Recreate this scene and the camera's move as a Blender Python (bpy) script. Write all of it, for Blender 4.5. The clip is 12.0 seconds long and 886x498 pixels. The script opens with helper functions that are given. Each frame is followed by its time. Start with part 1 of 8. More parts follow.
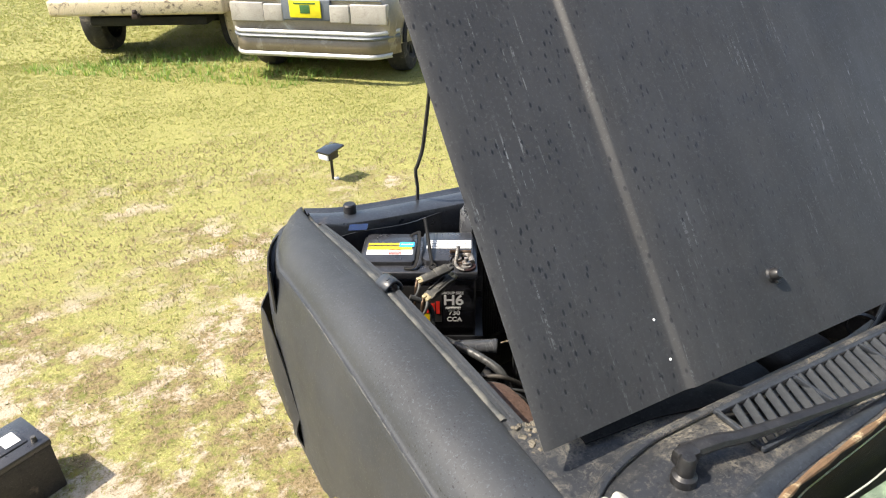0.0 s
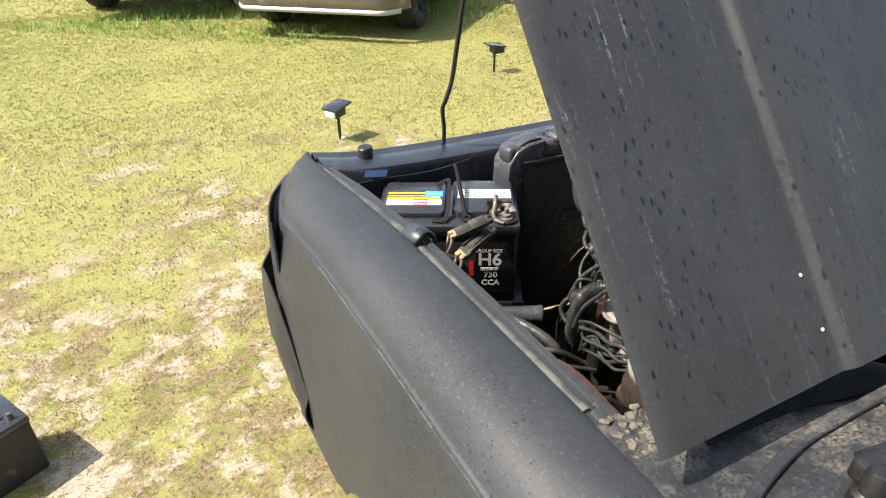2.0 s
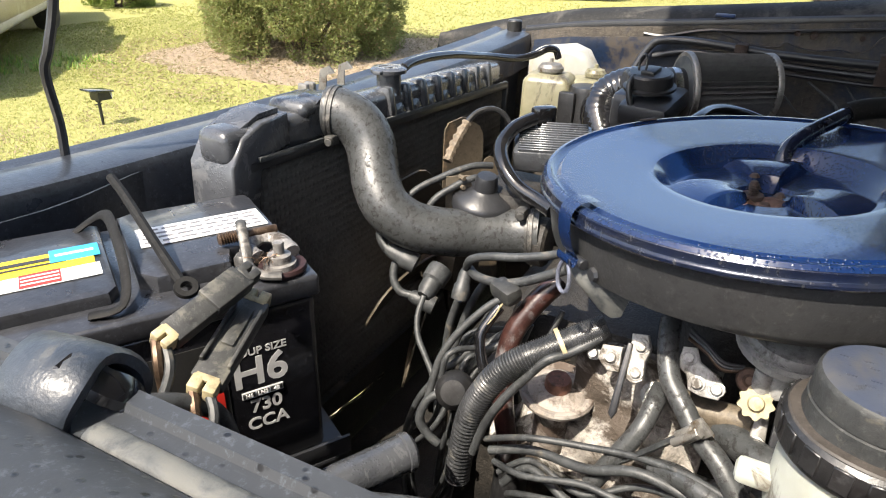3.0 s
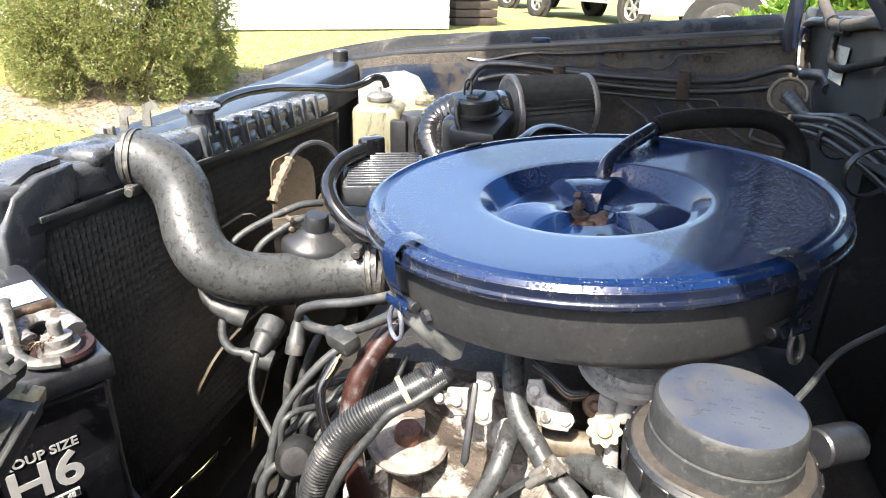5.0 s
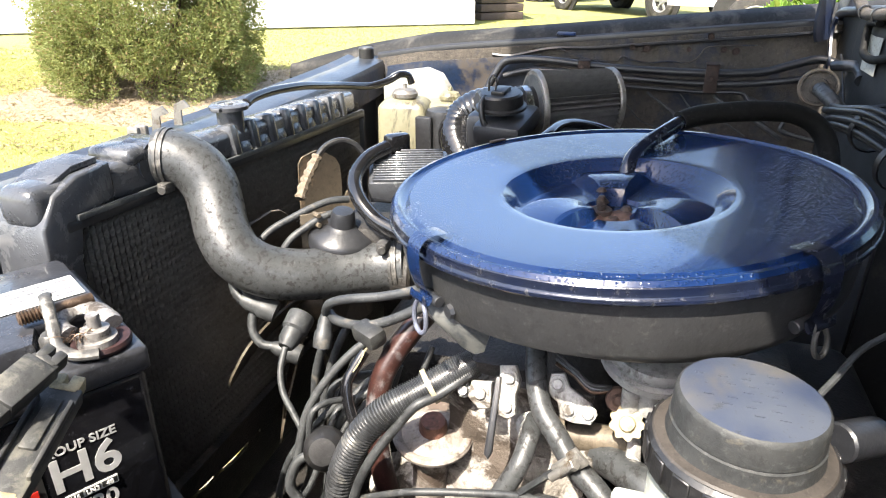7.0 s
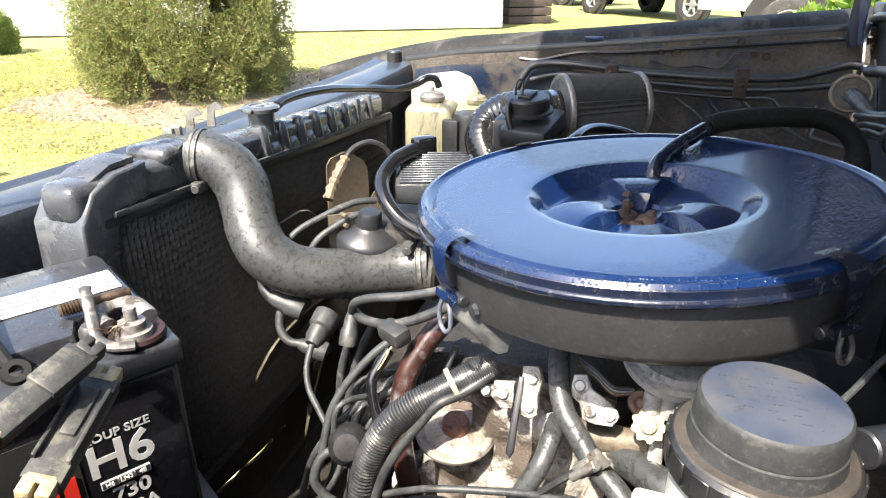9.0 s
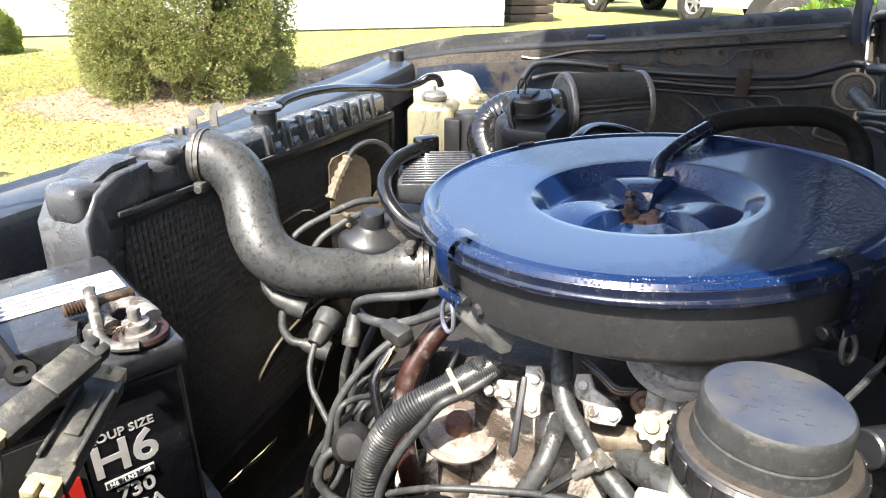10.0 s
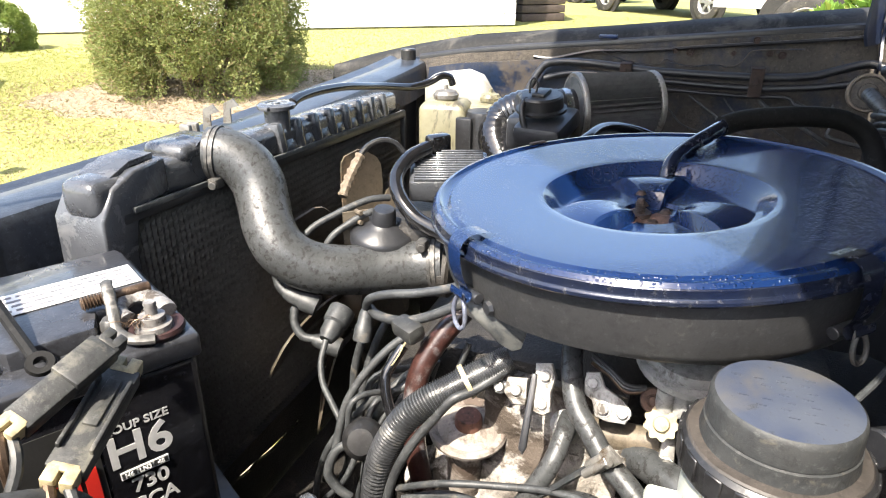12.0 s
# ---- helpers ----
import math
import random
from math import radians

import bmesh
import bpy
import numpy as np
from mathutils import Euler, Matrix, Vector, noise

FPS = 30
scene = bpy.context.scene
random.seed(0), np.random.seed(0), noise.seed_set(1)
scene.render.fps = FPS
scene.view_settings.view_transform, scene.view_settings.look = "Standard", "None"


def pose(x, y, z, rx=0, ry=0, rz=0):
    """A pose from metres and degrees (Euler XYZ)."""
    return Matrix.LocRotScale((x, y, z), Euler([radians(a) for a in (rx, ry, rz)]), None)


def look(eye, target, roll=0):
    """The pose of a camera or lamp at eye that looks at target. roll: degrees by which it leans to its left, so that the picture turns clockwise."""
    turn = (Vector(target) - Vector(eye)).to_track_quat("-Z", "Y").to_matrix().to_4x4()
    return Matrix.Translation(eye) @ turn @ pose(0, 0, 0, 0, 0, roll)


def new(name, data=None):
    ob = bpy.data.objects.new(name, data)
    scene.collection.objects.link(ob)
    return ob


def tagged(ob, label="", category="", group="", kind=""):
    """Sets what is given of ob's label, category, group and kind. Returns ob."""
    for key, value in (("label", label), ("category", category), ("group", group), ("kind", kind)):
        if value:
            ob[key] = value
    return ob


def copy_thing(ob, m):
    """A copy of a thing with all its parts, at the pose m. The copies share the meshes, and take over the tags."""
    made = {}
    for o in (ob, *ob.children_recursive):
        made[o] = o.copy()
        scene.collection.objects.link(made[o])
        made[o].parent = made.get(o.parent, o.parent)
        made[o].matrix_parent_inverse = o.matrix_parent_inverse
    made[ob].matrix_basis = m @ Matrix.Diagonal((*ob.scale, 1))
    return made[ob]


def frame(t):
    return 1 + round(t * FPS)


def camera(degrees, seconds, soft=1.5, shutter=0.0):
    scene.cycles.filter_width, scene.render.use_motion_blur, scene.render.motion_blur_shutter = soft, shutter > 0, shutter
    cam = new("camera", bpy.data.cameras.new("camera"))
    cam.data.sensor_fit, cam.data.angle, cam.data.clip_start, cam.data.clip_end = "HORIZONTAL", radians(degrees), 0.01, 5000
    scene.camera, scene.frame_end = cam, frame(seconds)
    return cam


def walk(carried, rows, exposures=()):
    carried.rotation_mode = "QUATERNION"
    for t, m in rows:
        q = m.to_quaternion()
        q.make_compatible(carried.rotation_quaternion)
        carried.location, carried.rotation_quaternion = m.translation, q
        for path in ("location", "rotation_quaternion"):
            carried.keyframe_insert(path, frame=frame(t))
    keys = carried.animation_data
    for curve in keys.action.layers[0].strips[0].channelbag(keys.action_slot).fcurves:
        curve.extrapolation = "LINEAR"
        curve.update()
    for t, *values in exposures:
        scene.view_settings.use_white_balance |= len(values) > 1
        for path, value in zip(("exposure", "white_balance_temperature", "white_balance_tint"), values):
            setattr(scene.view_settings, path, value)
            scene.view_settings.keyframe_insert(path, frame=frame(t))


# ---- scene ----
# A pickup truck with its hood propped open on a lawn. x: to the truck's right, y: to its nose, z: up.

# ---- camera ----
cam = camera(69.07, 12.0, 1.1)
ROWS = [
    (0, (-0.8539, -0.7633, 1.6479, -29.164, -0.897, -27.640)),
    (0.5, (-0.8499, -0.7705, 1.6507, -27.162, -0.784, -27.407)),
    (1, (-0.8463, -0.7538, 1.6212, -30.596, 0.221, -28.582)),
    (1.5, (-0.8460, -0.7363, 1.6047, -33.661, 0.795, -30.249)),
    (1.8, (-0.8440, -0.6821, 1.5713, -32.262, 1.131, -29.076)),
    (2, (-0.8196, -0.5669, 1.4924, -31.665, -0.899, -27.160)),
    (2.1, (-0.8007, -0.4662, 1.4332, -30.614, 0.449, -32.898)),
    (2.3, (-0.7701, -0.2827, 1.3502, -25.936, -0.043, -40.705)),
    (2.4, (-0.7362, -0.1908, 1.3116, -26.173, 0.096, -43.946)),
    (2.5, (-0.6951, -0.1325, 1.2707, -26.643, -0.838, -47.873)),
    (2.6, (-0.6803, -0.0814, 1.2455, -28.234, -2.415, -48.149)),
    (2.7, (-0.6377, -0.0358, 1.1943, -28.823, -1.999, -53.320)),
    (3, (-0.5649, 0.0004, 1.1426, -26.318, 1.592, -61.657)),
    (3.2, (-0.5370, 0.0037, 1.1345, -25.081, 2.393, -67.617)),
    (3.5, (-0.5135, -0.0036, 1.1368, -25.510, 0.646, -72.742)),
    (3.7, (-0.5000, -0.0080, 1.1365, -25.624, 0.146, -76.062)),
    (5.3, (-0.5125, -0.0060, 1.1347, -23.402, 1.367, -75.007)),
    (5.5, (-0.5112, -0.0087, 1.1338, -23.522, 1.246, -74.845)),
    (6, (-0.5118, -0.0087, 1.1355, -23.642, 1.065, -74.619)),
    (6.5, (-0.5133, -0.0087, 1.1356, -23.723, 0.953, -74.473)),
    (7, (-0.5172, -0.0097, 1.1382, -23.978, 0.199, -72.700)),
    (7.5, (-0.5224, -0.0114, 1.1411, -23.725, -0.043, -70.872)),
    (9.5, (-0.5257, -0.0111, 1.1398, -23.758, 0.085, -70.282)),
    (10, (-0.5259, -0.0109, 1.1413, -23.837, -0.049, -70.159)),
    (10.5, (-0.5268, -0.0106, 1.1411, -23.755, -0.102, -70.113)),
    (11, (-0.5258, -0.0100, 1.1432, -23.852, -0.056, -70.149)),
    (11.5, (-0.5289, -0.0110, 1.1420, -23.819, 0.153, -69.551)),
    (12, (-0.5308, -0.0101, 1.1418, -23.927, 0.156, -69.295)),
]


def held(x, y, z, pitch, roll, yaw):
    return pose(x, y, z, 0, 0, yaw) @ pose(0, 0, 0, 90 + pitch) @ pose(0, 0, 0, 0, 0, roll)


PATH = [(t, held(*p)) for t, p in ROWS]
EXPOSURES = [(0.0, 1.16, 7100, 10), (1.5, 1.17, 7100, 10), (2.2, 1.13, 7100, 10), (3.0, 1.52, 7000, 10), (3.6, 2.1, 6900, 10), (5.3, 2.22, 6850, 10), (7.7, 2.17, 6900, 10), (12.0, 2.04, 6900, 10)]
walk(cam, PATH, EXPOSURES)

# ---- light ----
SUN = Vector((-1.0, 0.25, 1.44)).normalized()
world = bpy.data.worlds.new("sky")
scene.world = world
world.use_nodes = True
wn, wl = world.node_tree.nodes, world.node_tree.links
sky = wn.new("ShaderNodeTexSky")
sky.sky_type = "NISHITA"
sky.sun_disc = False
sky.sun_elevation = math.asin(SUN.z)
sky.sun_rotation = math.atan2(SUN.x, SUN.y)
sky.air_density = 1.0
sky.dust_density = 2.5
wl.new(sky.outputs[0], wn["Background"].inputs[0])
wn["Background"].inputs[1].default_value = 0.15
sun = new("sun", bpy.data.lights.new("sun", "SUN"))
sun.data.energy = 4.3
sun.data.angle = radians(0.6)
sun.data.color = (1.0, 0.95, 0.87)
sun.matrix_world = look(SUN * 30, (0, 0, 0))


# ---- materials ----
class Nodes:
    """Short hand for one node material."""

    def __init__(self, name):
        self.m = bpy.data.materials.new(name)
        self.m.use_nodes = True
        self.t = self.m.node_tree
        self.b = self.t.nodes["Principled BSDF"]
        self.tc = self.t.nodes.new("ShaderNodeTexCoord").outputs["Object"]

    def link(self, a, b):
        self.t.links.new(a, b)
        return self

    def noise(self, scale, detail=4, rough=0.6, dist=0.0, vec=None):
        n = self.t.nodes.new("ShaderNodeTexNoise")
        n.inputs["Scale"].default_value = scale
        n.inputs["Detail"].default_value = detail
        n.inputs["Roughness"].default_value = rough
        n.inputs["Distortion"].default_value = dist
        self.link(vec or self.tc, n.inputs["Vector"])
        return n.outputs["Fac"]

    def voronoi(self, scale, rand=1.0, vec=None, feature="F1"):
        n = self.t.nodes.new("ShaderNodeTexVoronoi")
        n.feature = feature
        n.inputs["Scale"].default_value = scale
        n.inputs["Randomness"].default_value = rand
        self.link(vec or self.tc, n.inputs["Vector"])
        return n.outputs["Distance"]

    def mapped(self, scale=(1, 1, 1), rot=(0, 0, 0)):
        n = self.t.nodes.new("ShaderNodeMapping")
        n.inputs["Scale"].default_value = scale
        n.inputs["Rotation"].default_value = [radians(a) for a in rot]
        self.link(self.tc, n.inputs["Vector"])
        return n.outputs["Vector"]

    def ramp(self, fac, *stops):
        n = self.t.nodes.new("ShaderNodeValToRGB")
        e = n.color_ramp.elements
        while len(e) < len(stops):
            e.new(0.5)
        for el, (p, c) in zip(e, stops):
            el.position = p
            el.color = (c, c, c, 1) if isinstance(c, (int, float)) else (*c, 1)
        self.link(fac, n.inputs["Fac"])
        return n.outputs["Color"]

    def mix(self, fac, a, b, mode="MIX"):
        n = self.t.nodes.new("ShaderNodeMix")
        n.data_type = "RGBA"
        n.blend_type = mode
        for sock, v in ((n.inputs[0], fac), (n.inputs[6], a), (n.inputs[7], b)):
            if isinstance(v, bpy.types.NodeSocket):
                self.link(v, sock)
            elif isinstance(v, (int, float)):
                sock.default_value = v if sock is n.inputs[0] else (v, v, v, 1)
            else:
                sock.default_value = (*v, 1)
        return n.outputs[2]

    def math(self, op, a, b=0.0):
        n = self.t.nodes.new("ShaderNodeMath")
        n.operation = op
        for sock, v in zip(n.inputs, (a, b)):
            if isinstance(v, bpy.types.NodeSocket):
                self.link(v, sock)
            else:
                sock.default_value = v
        return n.outputs[0]

    def island(self):
        return self.t.nodes.new("ShaderNodeNewGeometry").outputs["Random Per Island"]

    def random(self):
        return self.t.nodes.new("ShaderNodeObjectInfo").outputs["Random"]

    def bump(self, height, strength=0.3, dist=0.002):
        n = self.t.nodes.new("ShaderNodeBump")
        n.inputs["Strength"].default_value = strength
        n.inputs["Distance"].default_value = dist
        self.link(height, n.inputs["Height"])
        prev = self.b.inputs["Normal"].links
        if prev:
            self.link(prev[0].from_socket, n.inputs["Normal"])
        self.link(n.outputs[0], self.b.inputs["Normal"])
        return self

    def put(self, key, v):
        s = self.b.inputs[key]
        if isinstance(v, bpy.types.NodeSocket):
            self.link(v, s)
        elif isinstance(v, (int, float)):
            s.default_value = v
        else:
            s.default_value = (*v, 1)
        return self


def surface(name, a, b, rough=0.5, metal=0.0, scale=30.0, fine=300.0, dirt=None, dirt_at=0.62, bump=0.25, bump_dist=0.001, coat=0.0, spec=0.5, rough_b=None, dirt_scale=9.0, speck=0.5):
    """A worn surface: two tones at one scale, grain at another, stains of a third colour."""
    n = Nodes(name)
    col = n.mix(n.ramp(n.noise(scale), (0.35, 0.0), (0.68, 1.0)), a, b)
    grain = n.noise(fine, 3)
    col = n.mix(n.math("MULTIPLY", grain, 0.35), col, [c * 0.55 for c in a])
    pits = n.ramp(n.noise(fine * 0.4, 5, 0.75), (0.38, speck), (0.5, 0.0))
    col = n.mix(pits, col, [c * 0.25 for c in a])
    dust = n.ramp(n.noise(fine * 0.55, 4, 0.8), (0.56, 0.0), (0.68, speck))
    col = n.mix(dust, col, [min(0.8, 0.01 + c * 1.8) for c in b])
    r = n.math("ADD", n.math("MULTIPLY", n.noise(scale * 1.7), 0.22), (rough if rough_b is None else rough_b) - 0.11)
    if dirt is not None:
        k = n.ramp(n.noise(dirt_scale, 6, 0.7, 0.4), (dirt_at - 0.06, 0.0), (dirt_at + 0.05, 1.0))
        col = n.mix(k, col, dirt)
        r = n.math("MAXIMUM", r, n.math("MULTIPLY", k, 0.8))
    n.put("Base Color", col).put("Roughness", r).put("Metallic", metal).put("Coat Weight", coat).put("Specular IOR Level", spec)
    n.bump(grain, bump, bump_dist)
    return n.m


def truck_paint(name, base, dry, spots=125, lean=51, film=0.55):
    """Satin black paint with rain spots, a dust film, dried drips and chips."""
    n = Nodes(name)
    col = n.mix(n.ramp(n.noise(5, 5), (0.35, 0.0), (0.7, 1.0)), base, dry)
    col = n.mix(n.ramp(n.noise(2.2, 6, 0.68), (0.38, 0.0), (0.72, film)), col, (0.066, 0.068, 0.072))
    haze = n.ramp(n.noise(9, 6, 0.75, vec=n.mapped((1.6, 0.35, 0.35), (lean, 0, 0))), (0.42, 0.0), (0.7, 0.4))
    col = n.mix(haze, col, (0.05, 0.052, 0.054))
    rough = n.math("ADD", n.math("MULTIPLY", n.noise(11, 6, 0.7), 0.34), 0.36)
    if spots:
        wet = n.ramp(n.voronoi(spots, vec=n.mapped((1.0, 0.45, 0.45) if lean else (1, 0.8, 0.8), (lean, 0, 0))), (0.15, 1.0), (0.25, 0.0))
        some = n.ramp(n.noise(9, 5, 0.8), (0.36, 0.0), (0.52, 1.0))
        wet = n.math("MULTIPLY", wet, some)
    col = n.mix(n.math("MULTIPLY", n.noise(48, 5, 0.7), 0.4), col, [c * 1.7 for c in dry])
    grit = n.ramp(n.noise(210, 4, 0.8), (0.55, 0.0), (0.66, 0.75))
    col = n.mix(grit, col, [c * 2.6 for c in dry])
    if spots:
        col = n.mix(n.math("MULTIPLY", wet, 0.92), col, (0.006, 0.0062, 0.007))
        rough = n.math("SUBTRACT", rough, n.math("MULTIPLY", wet, 0.2))
        n.bump(wet, 0.2, 0.0006)
    # dried drips: broken pale lines running down the slope, in patches
    drip = n.ramp(n.noise(52, 3, vec=n.mapped((2.6, 0.1, 0.1), (lean, 0, 0))), (0.6, 0.0), (0.72, 0.75))
    broken = n.ramp(n.noise(120, 4, 0.8), (0.48, 0.0), (0.56, 1.0))
    patch = n.ramp(n.noise(2.1, 2), (0.48, 0.0), (0.6, 1.0))
    col = n.mix(n.math("MULTIPLY", n.math("MULTIPLY", drip, broken), patch), col, (0.26, 0.275, 0.285))
    chips = n.ramp(n.voronoi(23), (0.03, 1.0), (0.045, 0.0))
    rare = n.ramp(n.noise(11, 2), (0.6, 0.0), (0.66, 1.0))
    col = n.mix(n.math("MULTIPLY", chips, rare), col, (0.4, 0.4, 0.38))
    n.put("Base Color", col).put("Roughness", rough).put("Specular IOR Level", 0.42)
    n.bump(n.noise(520, 2), 0.08, 0.0006)
    n.bump(n.noise(4, 2), 0.12, 0.01)
    return n.m


def wet_blue(name):
    """Glossy blue enamel, beaded with water and dusty between the beads."""
    n = Nodes(name)
    col = n.mix(n.noise(9), (0.0024, 0.0104, 0.044), (0.004, 0.0165, 0.064))
    dusty = n.ramp(n.noise(11, 5, 0.65), (0.44, 0.0), (0.74, 0.5))
    sep = n.t.nodes.new("ShaderNodeSeparateXYZ")
    n.link(n.tc, sep.inputs[0])
    dusty = n.math("MULTIPLY", dusty, n.ramp(n.math("ADD", sep.outputs["Y"], n.math("MULTIPLY", n.noise(5, 3), 0.16)), (0.06, 0.12), (0.2, 1.0)))
    col = n.mix(dusty, col, (0.02, 0.028, 0.048))
    dirt = n.ramp(n.noise(24, 6, 0.7, 0.8), (0.63, 0.0), (0.7, 0.8))
    col = n.mix(dirt, col, (0.03, 0.026, 0.022))
    bead = n.ramp(n.voronoi(440), (0.12, 1.0), (0.44, 0.0))
    where = n.ramp(n.noise(9, 4, 0.6), (0.46, 0.0), (0.55, 1.0))
    bead = n.math("MULTIPLY", bead, where)
    n.bump(bead, 0.6, 0.0015)
    n.bump(n.noise(330, 3), 0.04, 0.0006)
    rough = n.math("ADD", n.math("MULTIPLY", dusty, 0.3), n.math("ADD", n.math("MULTIPLY", n.noise(40, 5, 0.7), 0.16), 0.13))
    n.put("Base Color", col).put("Roughness", rough).put("Coat Weight", 0.5).put("Coat Roughness", 0.06).put("Specular IOR Level", 0.35)
    return n.m


def beaded(name, a, b, dust):
    """Dark moulded plastic, wet: smooth with water beads and dull where the dust has dried."""
    n = Nodes(name)
    col = n.mix(n.ramp(n.noise(14, 5), (0.35, 0.0), (0.68, 1.0)), a, b)
    col = n.mix(n.ramp(n.noise(60, 6, 0.8), (0.52, 0.0), (0.66, 0.6)), col, [c * 0.35 for c in a])
    dry = n.ramp(n.noise(22, 6, 0.75, 0.5), (0.54, 0.0), (0.68, 0.6))
    col = n.mix(dry, col, dust)
    bead = n.math("MULTIPLY", n.ramp(n.voronoi(330), (0.12, 1.0), (0.42, 0.0)), n.ramp(n.noise(26, 3), (0.42, 0.0), (0.55, 1.0)))
    n.bump(bead, 0.3, 0.0012)
    n.bump(n.noise(40, 4, 0.7), 0.2, 0.003)
    rough = n.math("ADD", n.math("MULTIPLY", dry, 0.5), n.math("ADD", n.math("MULTIPLY", n.noise(60, 4, 0.7), 0.26), 0.1))
    n.put("Base Color", col).put("Roughness", rough).put("Coat Weight", 0.35).put("Coat Roughness", 0.08)
    return n.m


def lawn(name):
    """Thin turf: green clumps, brown thatch, bare pale sand and yellow moss."""
    n = Nodes(name)
    green = n.mix(n.noise(1.7, 5), (0.155, 0.165, 0.042), (0.23, 0.222, 0.08))
    green = n.mix(n.ramp(n.noise(38, 4), (0.4, 0.0), (0.66, 0.7)), green, (0.3, 0.265, 0.11))
    green = n.mix(n.ramp(n.noise(85, 5, 0.8), (0.34, 0.5), (0.48, 0.0)), green, (0.095, 0.11, 0.025))
    green = n.mix(n.ramp(n.noise(140, 4, 0.8), (0.5, 0.0), (0.66, 0.75)), green, (0.4, 0.41, 0.16))
    dry = n.mix(n.noise(24, 5), (0.165, 0.125, 0.066), (0.26, 0.2, 0.118))
    dry = n.mix(n.ramp(n.noise(70, 4, 0.75), (0.47, 0.0), (0.58, 0.85)), dry, (0.1, 0.08, 0.036))
    dry = n.mix(n.ramp(n.noise(13, 5, 0.75), (0.5, 0.0), (0.6, 0.85)), dry, (0.125, 0.14, 0.034))
    moss = n.ramp(n.noise(3.3, 5, 0.7, 0.3), (0.58, 0.0), (0.66, 0.8))
    dry = n.mix(moss, dry, (0.25, 0.215, 0.035))
    sand = n.mix(n.noise(50, 5), (0.31, 0.265, 0.2), (0.43, 0.375, 0.3))
    sand = n.mix(n.ramp(n.noise(95, 5, 0.8), (0.52, 0.0), (0.62, 0.8)), sand, (0.22, 0.17, 0.1))
    sep = n.t.nodes.new("ShaderNodeSeparateXYZ")
    n.link(n.tc, sep.inputs[0])
    # thin, trodden turf beside the truck, better grass further off
    d = n.math("ADD", n.math("ADD", n.math("MAXIMUM", n.math("MULTIPLY", sep.outputs["Y"], 0.12), n.math("MULTIPLY", sep.outputs["Y"], -0.1)), n.math("MAXIMUM", n.math("MULTIPLY", sep.outputs["X"], 0.07), 0.0)), n.math("MULTIPLY", n.noise(1.3, 5, 0.6), 1.2))
    k = n.ramp(d, (0.82, 1.0), (1.1, 0.0))
    tuft = n.ramp(n.noise(6, 6, 0.75), (0.47, 1.0), (0.58, 0.0))
    col = n.mix(n.math("MULTIPLY", k, tuft), green, dry)
    bare = n.ramp(n.noise(3.6, 7, 0.78), (0.5, 0.0), (0.57, 1.0))
    col = n.mix(n.math("MULTIPLY", k, bare), col, sand)
    n.put("Base Color", col).put("Roughness", 0.9).put("Specular IOR Level", 0.2)
    n.bump(n.noise(45, 5, 0.7), 0.55, 0.025)
    return n.m


def leafy(name, a, b, c=None):
    n = Nodes(name)
    r = n.island()
    col = n.mix(r, a, b)
    if c is not None:
        col = n.mix(n.ramp(r, (0.86, 0.0), (0.9, 1.0)), col, c)
    n.put("Base Color", col).put("Roughness", 0.55)
    n.put("Subsurface Weight", 0.0)
    tr = n.t.nodes.new("ShaderNodeBsdfTranslucent")
    n.link(col, tr.inputs[0])
    mx = n.t.nodes.new("ShaderNodeMixShader")
    mx.inputs[0].default_value = 0.4
    n.link(n.b.outputs[0], mx.inputs[1])
    n.link(tr.outputs[0], mx.inputs[2])
    n.link(mx.outputs[0], n.t.nodes["Material Output"].inputs[0])
    return n.m


def old_plastic(name, a, b, stain, trans=0.35):
    n = Nodes(name)
    col = n.mix(n.ramp(n.noise(22, 5), (0.35, 0.0), (0.7, 1.0)), a, b)
    k = n.ramp(n.noise(30, 6, 0.75, 0.6, vec=n.mapped((1, 1, 0.3))), (0.53, 0.0), (0.62, 0.85))
    col = n.mix(k, col, stain)
    n.put("Base Color", col).put("Roughness", 0.42).put("Subsurface Weight", trans).put("Subsurface Scale", 0.01)
    n.b.inputs["Subsurface Radius"].default_value = (1, 0.9, 0.6)
    n.bump(n.noise(90), 0.12, 0.001)
    return n.m


def glass(name, tint, rough=0.0):
    n = Nodes(name)
    n.put("Base Color", tint).put("Roughness", rough).put("Transmission Weight", 1.0).put("IOR", 1.1)
    return n.m


M_PAINT = truck_paint("satin_black_paint", (0.0135, 0.0138, 0.0142), (0.0195, 0.02, 0.0208), 110, film=0.24)
M_PAINT2 = truck_paint("satin_black_fender", (0.0135, 0.0157, 0.0188), (0.023, 0.0262, 0.031), 175, 0, 0.32)
M_FARFENDER = surface("dull_dusty_black_fender", (0.014, 0.0145, 0.015), (0.03, 0.03, 0.03), 0.72, scale=6, dirt=(0.06, 0.057, 0.052), dirt_at=0.56, dirt_scale=11, spec=0.2)
M_NAVY = surface("dark_navy_enamel", (0.003, 0.007, 0.022), (0.006, 0.01, 0.02), 0.4, scale=20, dirt=(0.02, 0.02, 0.022), dirt_at=0.6, speck=0.2)
M_BAYBLUE = surface("dark_blue_bay_paint", (0.008, 0.02, 0.05), (0.014, 0.016, 0.022), 0.45, scale=7, dirt=(0.06, 0.05, 0.042), dirt_at=0.5, dirt_scale=12, bump=0.3)
